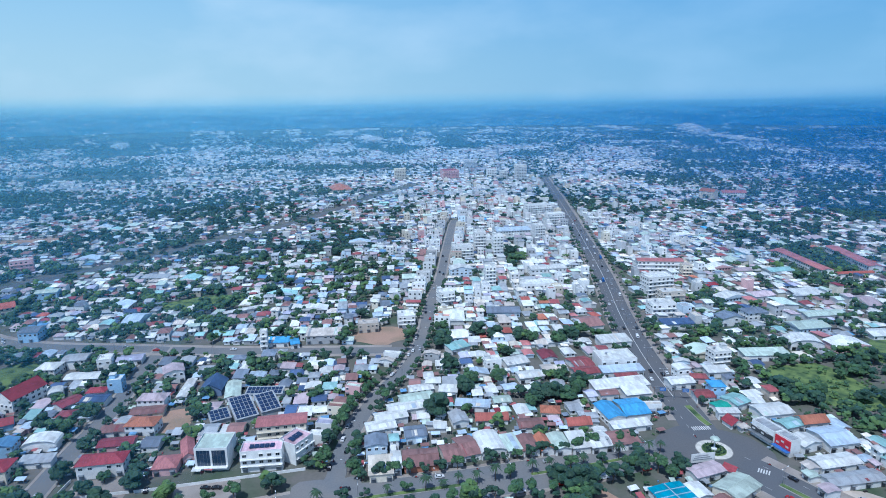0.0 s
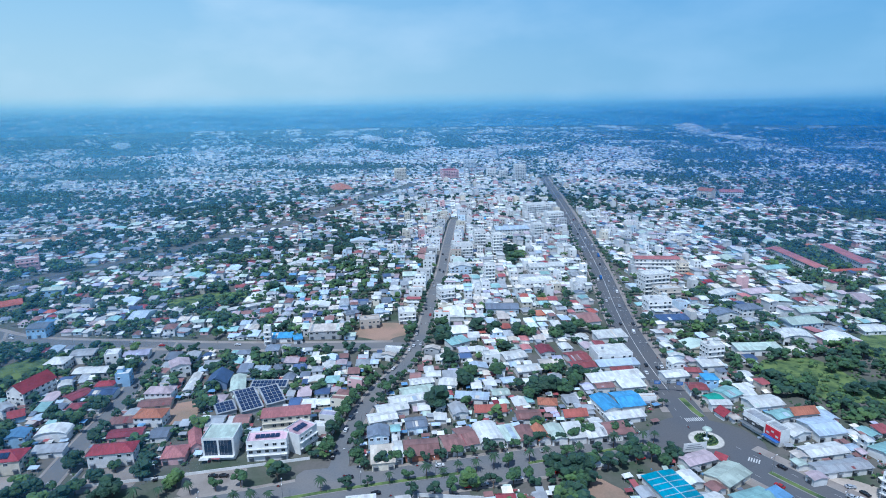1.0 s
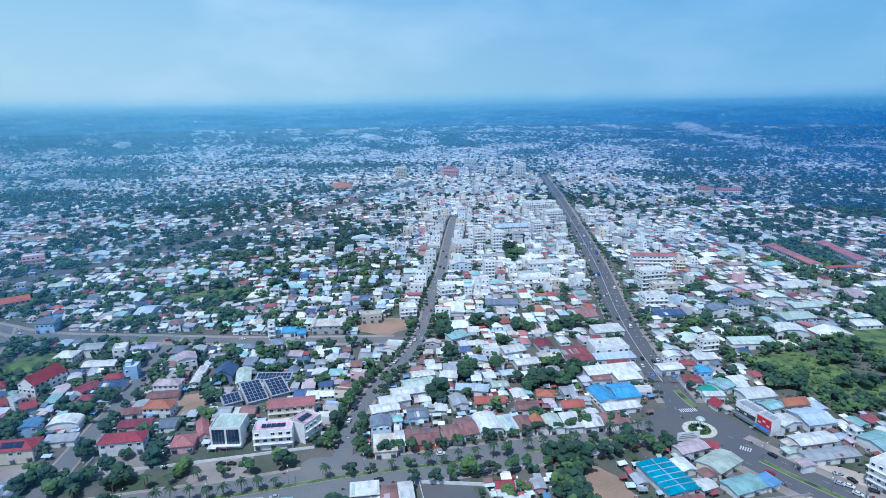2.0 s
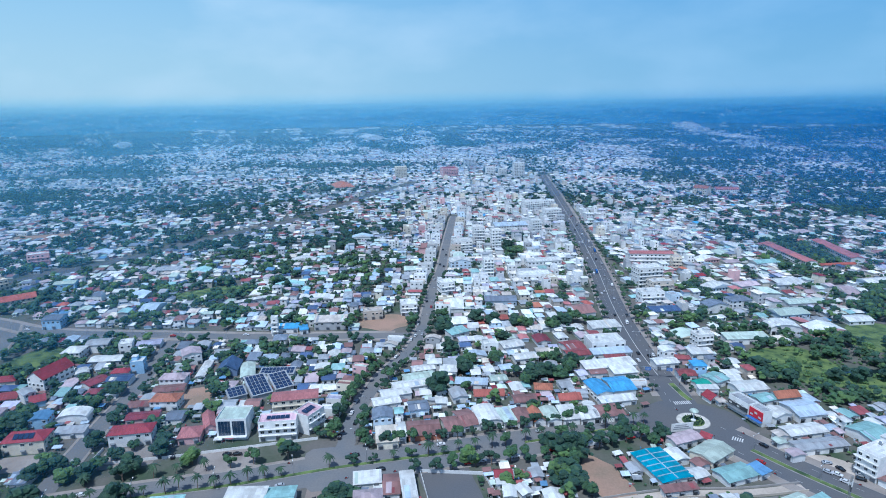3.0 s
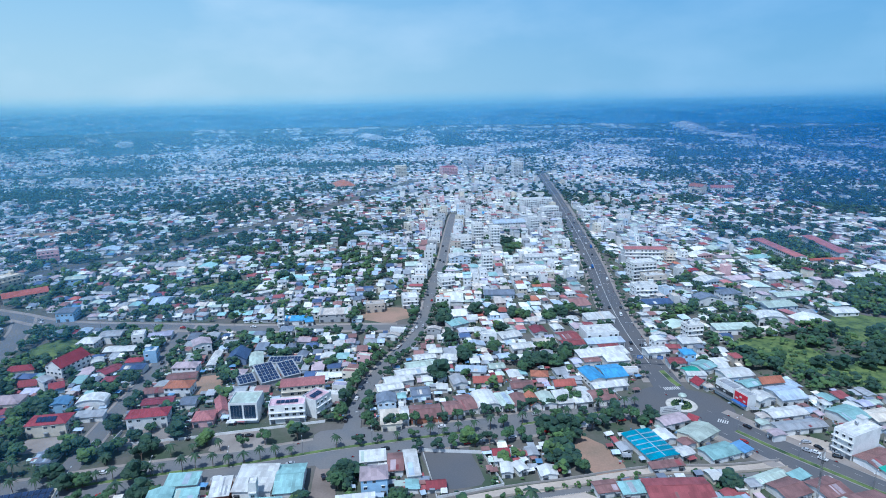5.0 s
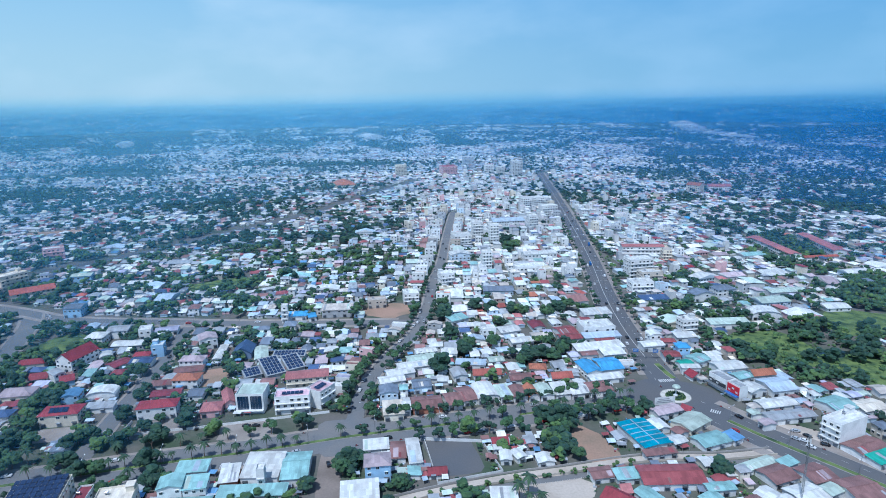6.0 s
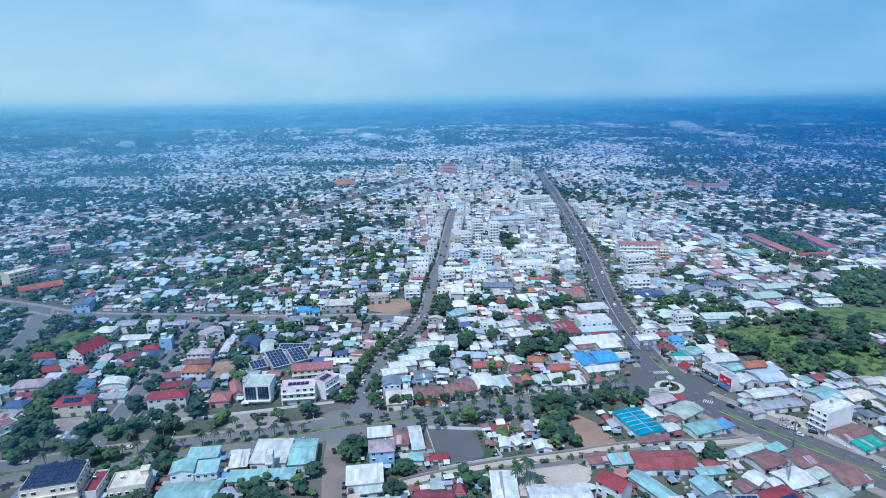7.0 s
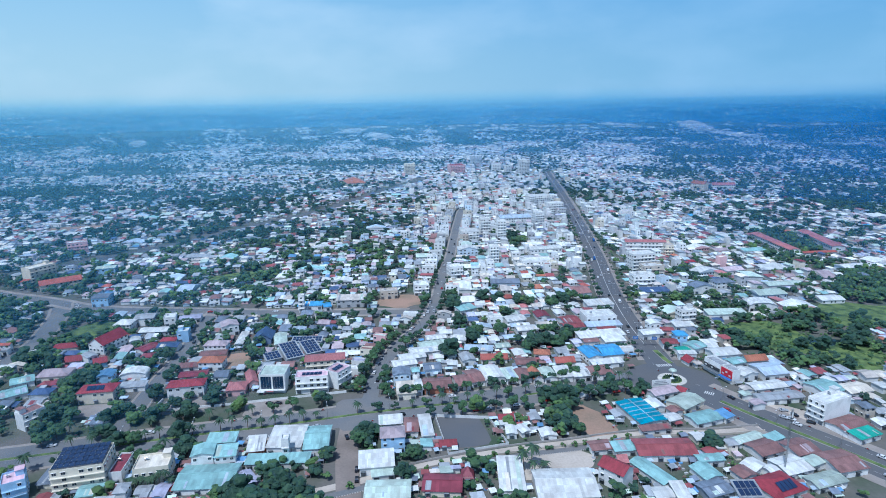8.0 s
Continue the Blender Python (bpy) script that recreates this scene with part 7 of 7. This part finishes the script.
# yard clutter and shrubs beside the near houses
yrnd = random.Random(61)
clutter, bushes = [], []
for k in range(9000):
    y = yrnd.uniform(140, 345)
    x = yrnd.uniform(-1, 1) * (0.72 * (y + 60) + 20)
    i, j = int((x - GX0) / CELL), int((y - GY0) / CELL)
    if busy[i, j] or on_road(x, y) or not houses_busy[max(i - 3, 0):i + 4, max(j - 3, 0):j + 4].any() or (abs(x - 245) < 60 and abs(y - 310) < 45):
        continue
    if len(clutter) < 1300 and yrnd.random() < 0.6:
        clutter.append((x, y))
    elif len(bushes) < 1100:
        bushes.append((x, y))
mats = [ROOF_S[k] for k in ("white", "bluewhite", "rust", "rustred", "palegreen", "slate", "blue", "grey")] + [CONC, BARK, TYRE]
V, F, I = [], [], []
for x, y in clutter:
    a = radians(field_angle(x, y) + yrnd.uniform(-12, 12))
    c, s = math.cos(a), math.sin(a)
    m = yrnd.randrange(8)
    if yrnd.random() < 0.45:      # lean-to roof on thin posts
        w, d, h, r = yrnd.uniform(1.2, 2.4), yrnd.uniform(1.0, 1.9), yrnd.uniform(1.9, 2.5), yrnd.uniform(0.1, 0.5)
        parts = [([(-w, -d, h), (w, -d, h), (w, d, h + r), (-w, d, h + r), (-w, -d, h + 0.07), (w, -d, h + 0.07), (w, d, h + r + 0.07), (-w, d, h + r + 0.07)], m)]
        parts += [(boxv(px * w * 0.9 - 0.05, px * w * 0.9 + 0.05, py * d * 0.9 - 0.05, py * d * 0.9 + 0.05, 0, h + r / 2 + py * r / 2), 8) for px in (-1, 1) for py in (-1, 1)]
    else:                         # crates, bins, piles of board
        parts, z = [], 0.0
        for q in range(yrnd.choice((1, 1, 2, 3))):
            w, d, h = yrnd.uniform(0.25, 0.9), yrnd.uniform(0.25, 0.7), yrnd.uniform(0.3, 0.8)
            ox = q * 0.7 - 0.5
            parts.append((boxv(ox - w, ox + w, -d, d, 0, h), yrnd.choice((0, 1, 2, 3, 6, 7, 8, 9, 9, 10))))
    for v, mi in parts:
        o = len(V)
        V += [(x + c * p - s * q, y + s * p + c * q, r) for p, q, r in v]
        F += [tuple(i + o for i in q) for q in BOXF]
        I += [mi] * len(BOXF)
tagged(put("yard_clutter", mesh_of("yard_clutter", V, F, mats, I)), "crates, bins and lean-to roofs in the house yards", "clutter", kind="stuff")
low_bushes = []
for k in range(420):
    x, y = yrnd.gauss(248, 34), yrnd.gauss(306, 26)
    if clear(x, y, 1.0) and not on_road(x, y) and abs(x - 262) / 16 + abs(y - 310) / 8 > 1.0:
        low_bushes.append((x, y))
tree_stuff("meadow_shrubs", low_bushes, 3, 1, 8, 0.6, 2.1, 0.22, "bright green bushes and tall weeds in the meadow", 9, (LEAF[1], LEAF[2], LEAF[2]), 0.0)
tree_stuff("yard_shrubs", bushes, 2, 1, 8, 0.7, 1.9, 0.2, "small green shrubs in the house yards", 8, LEAF[:3], 0.1)
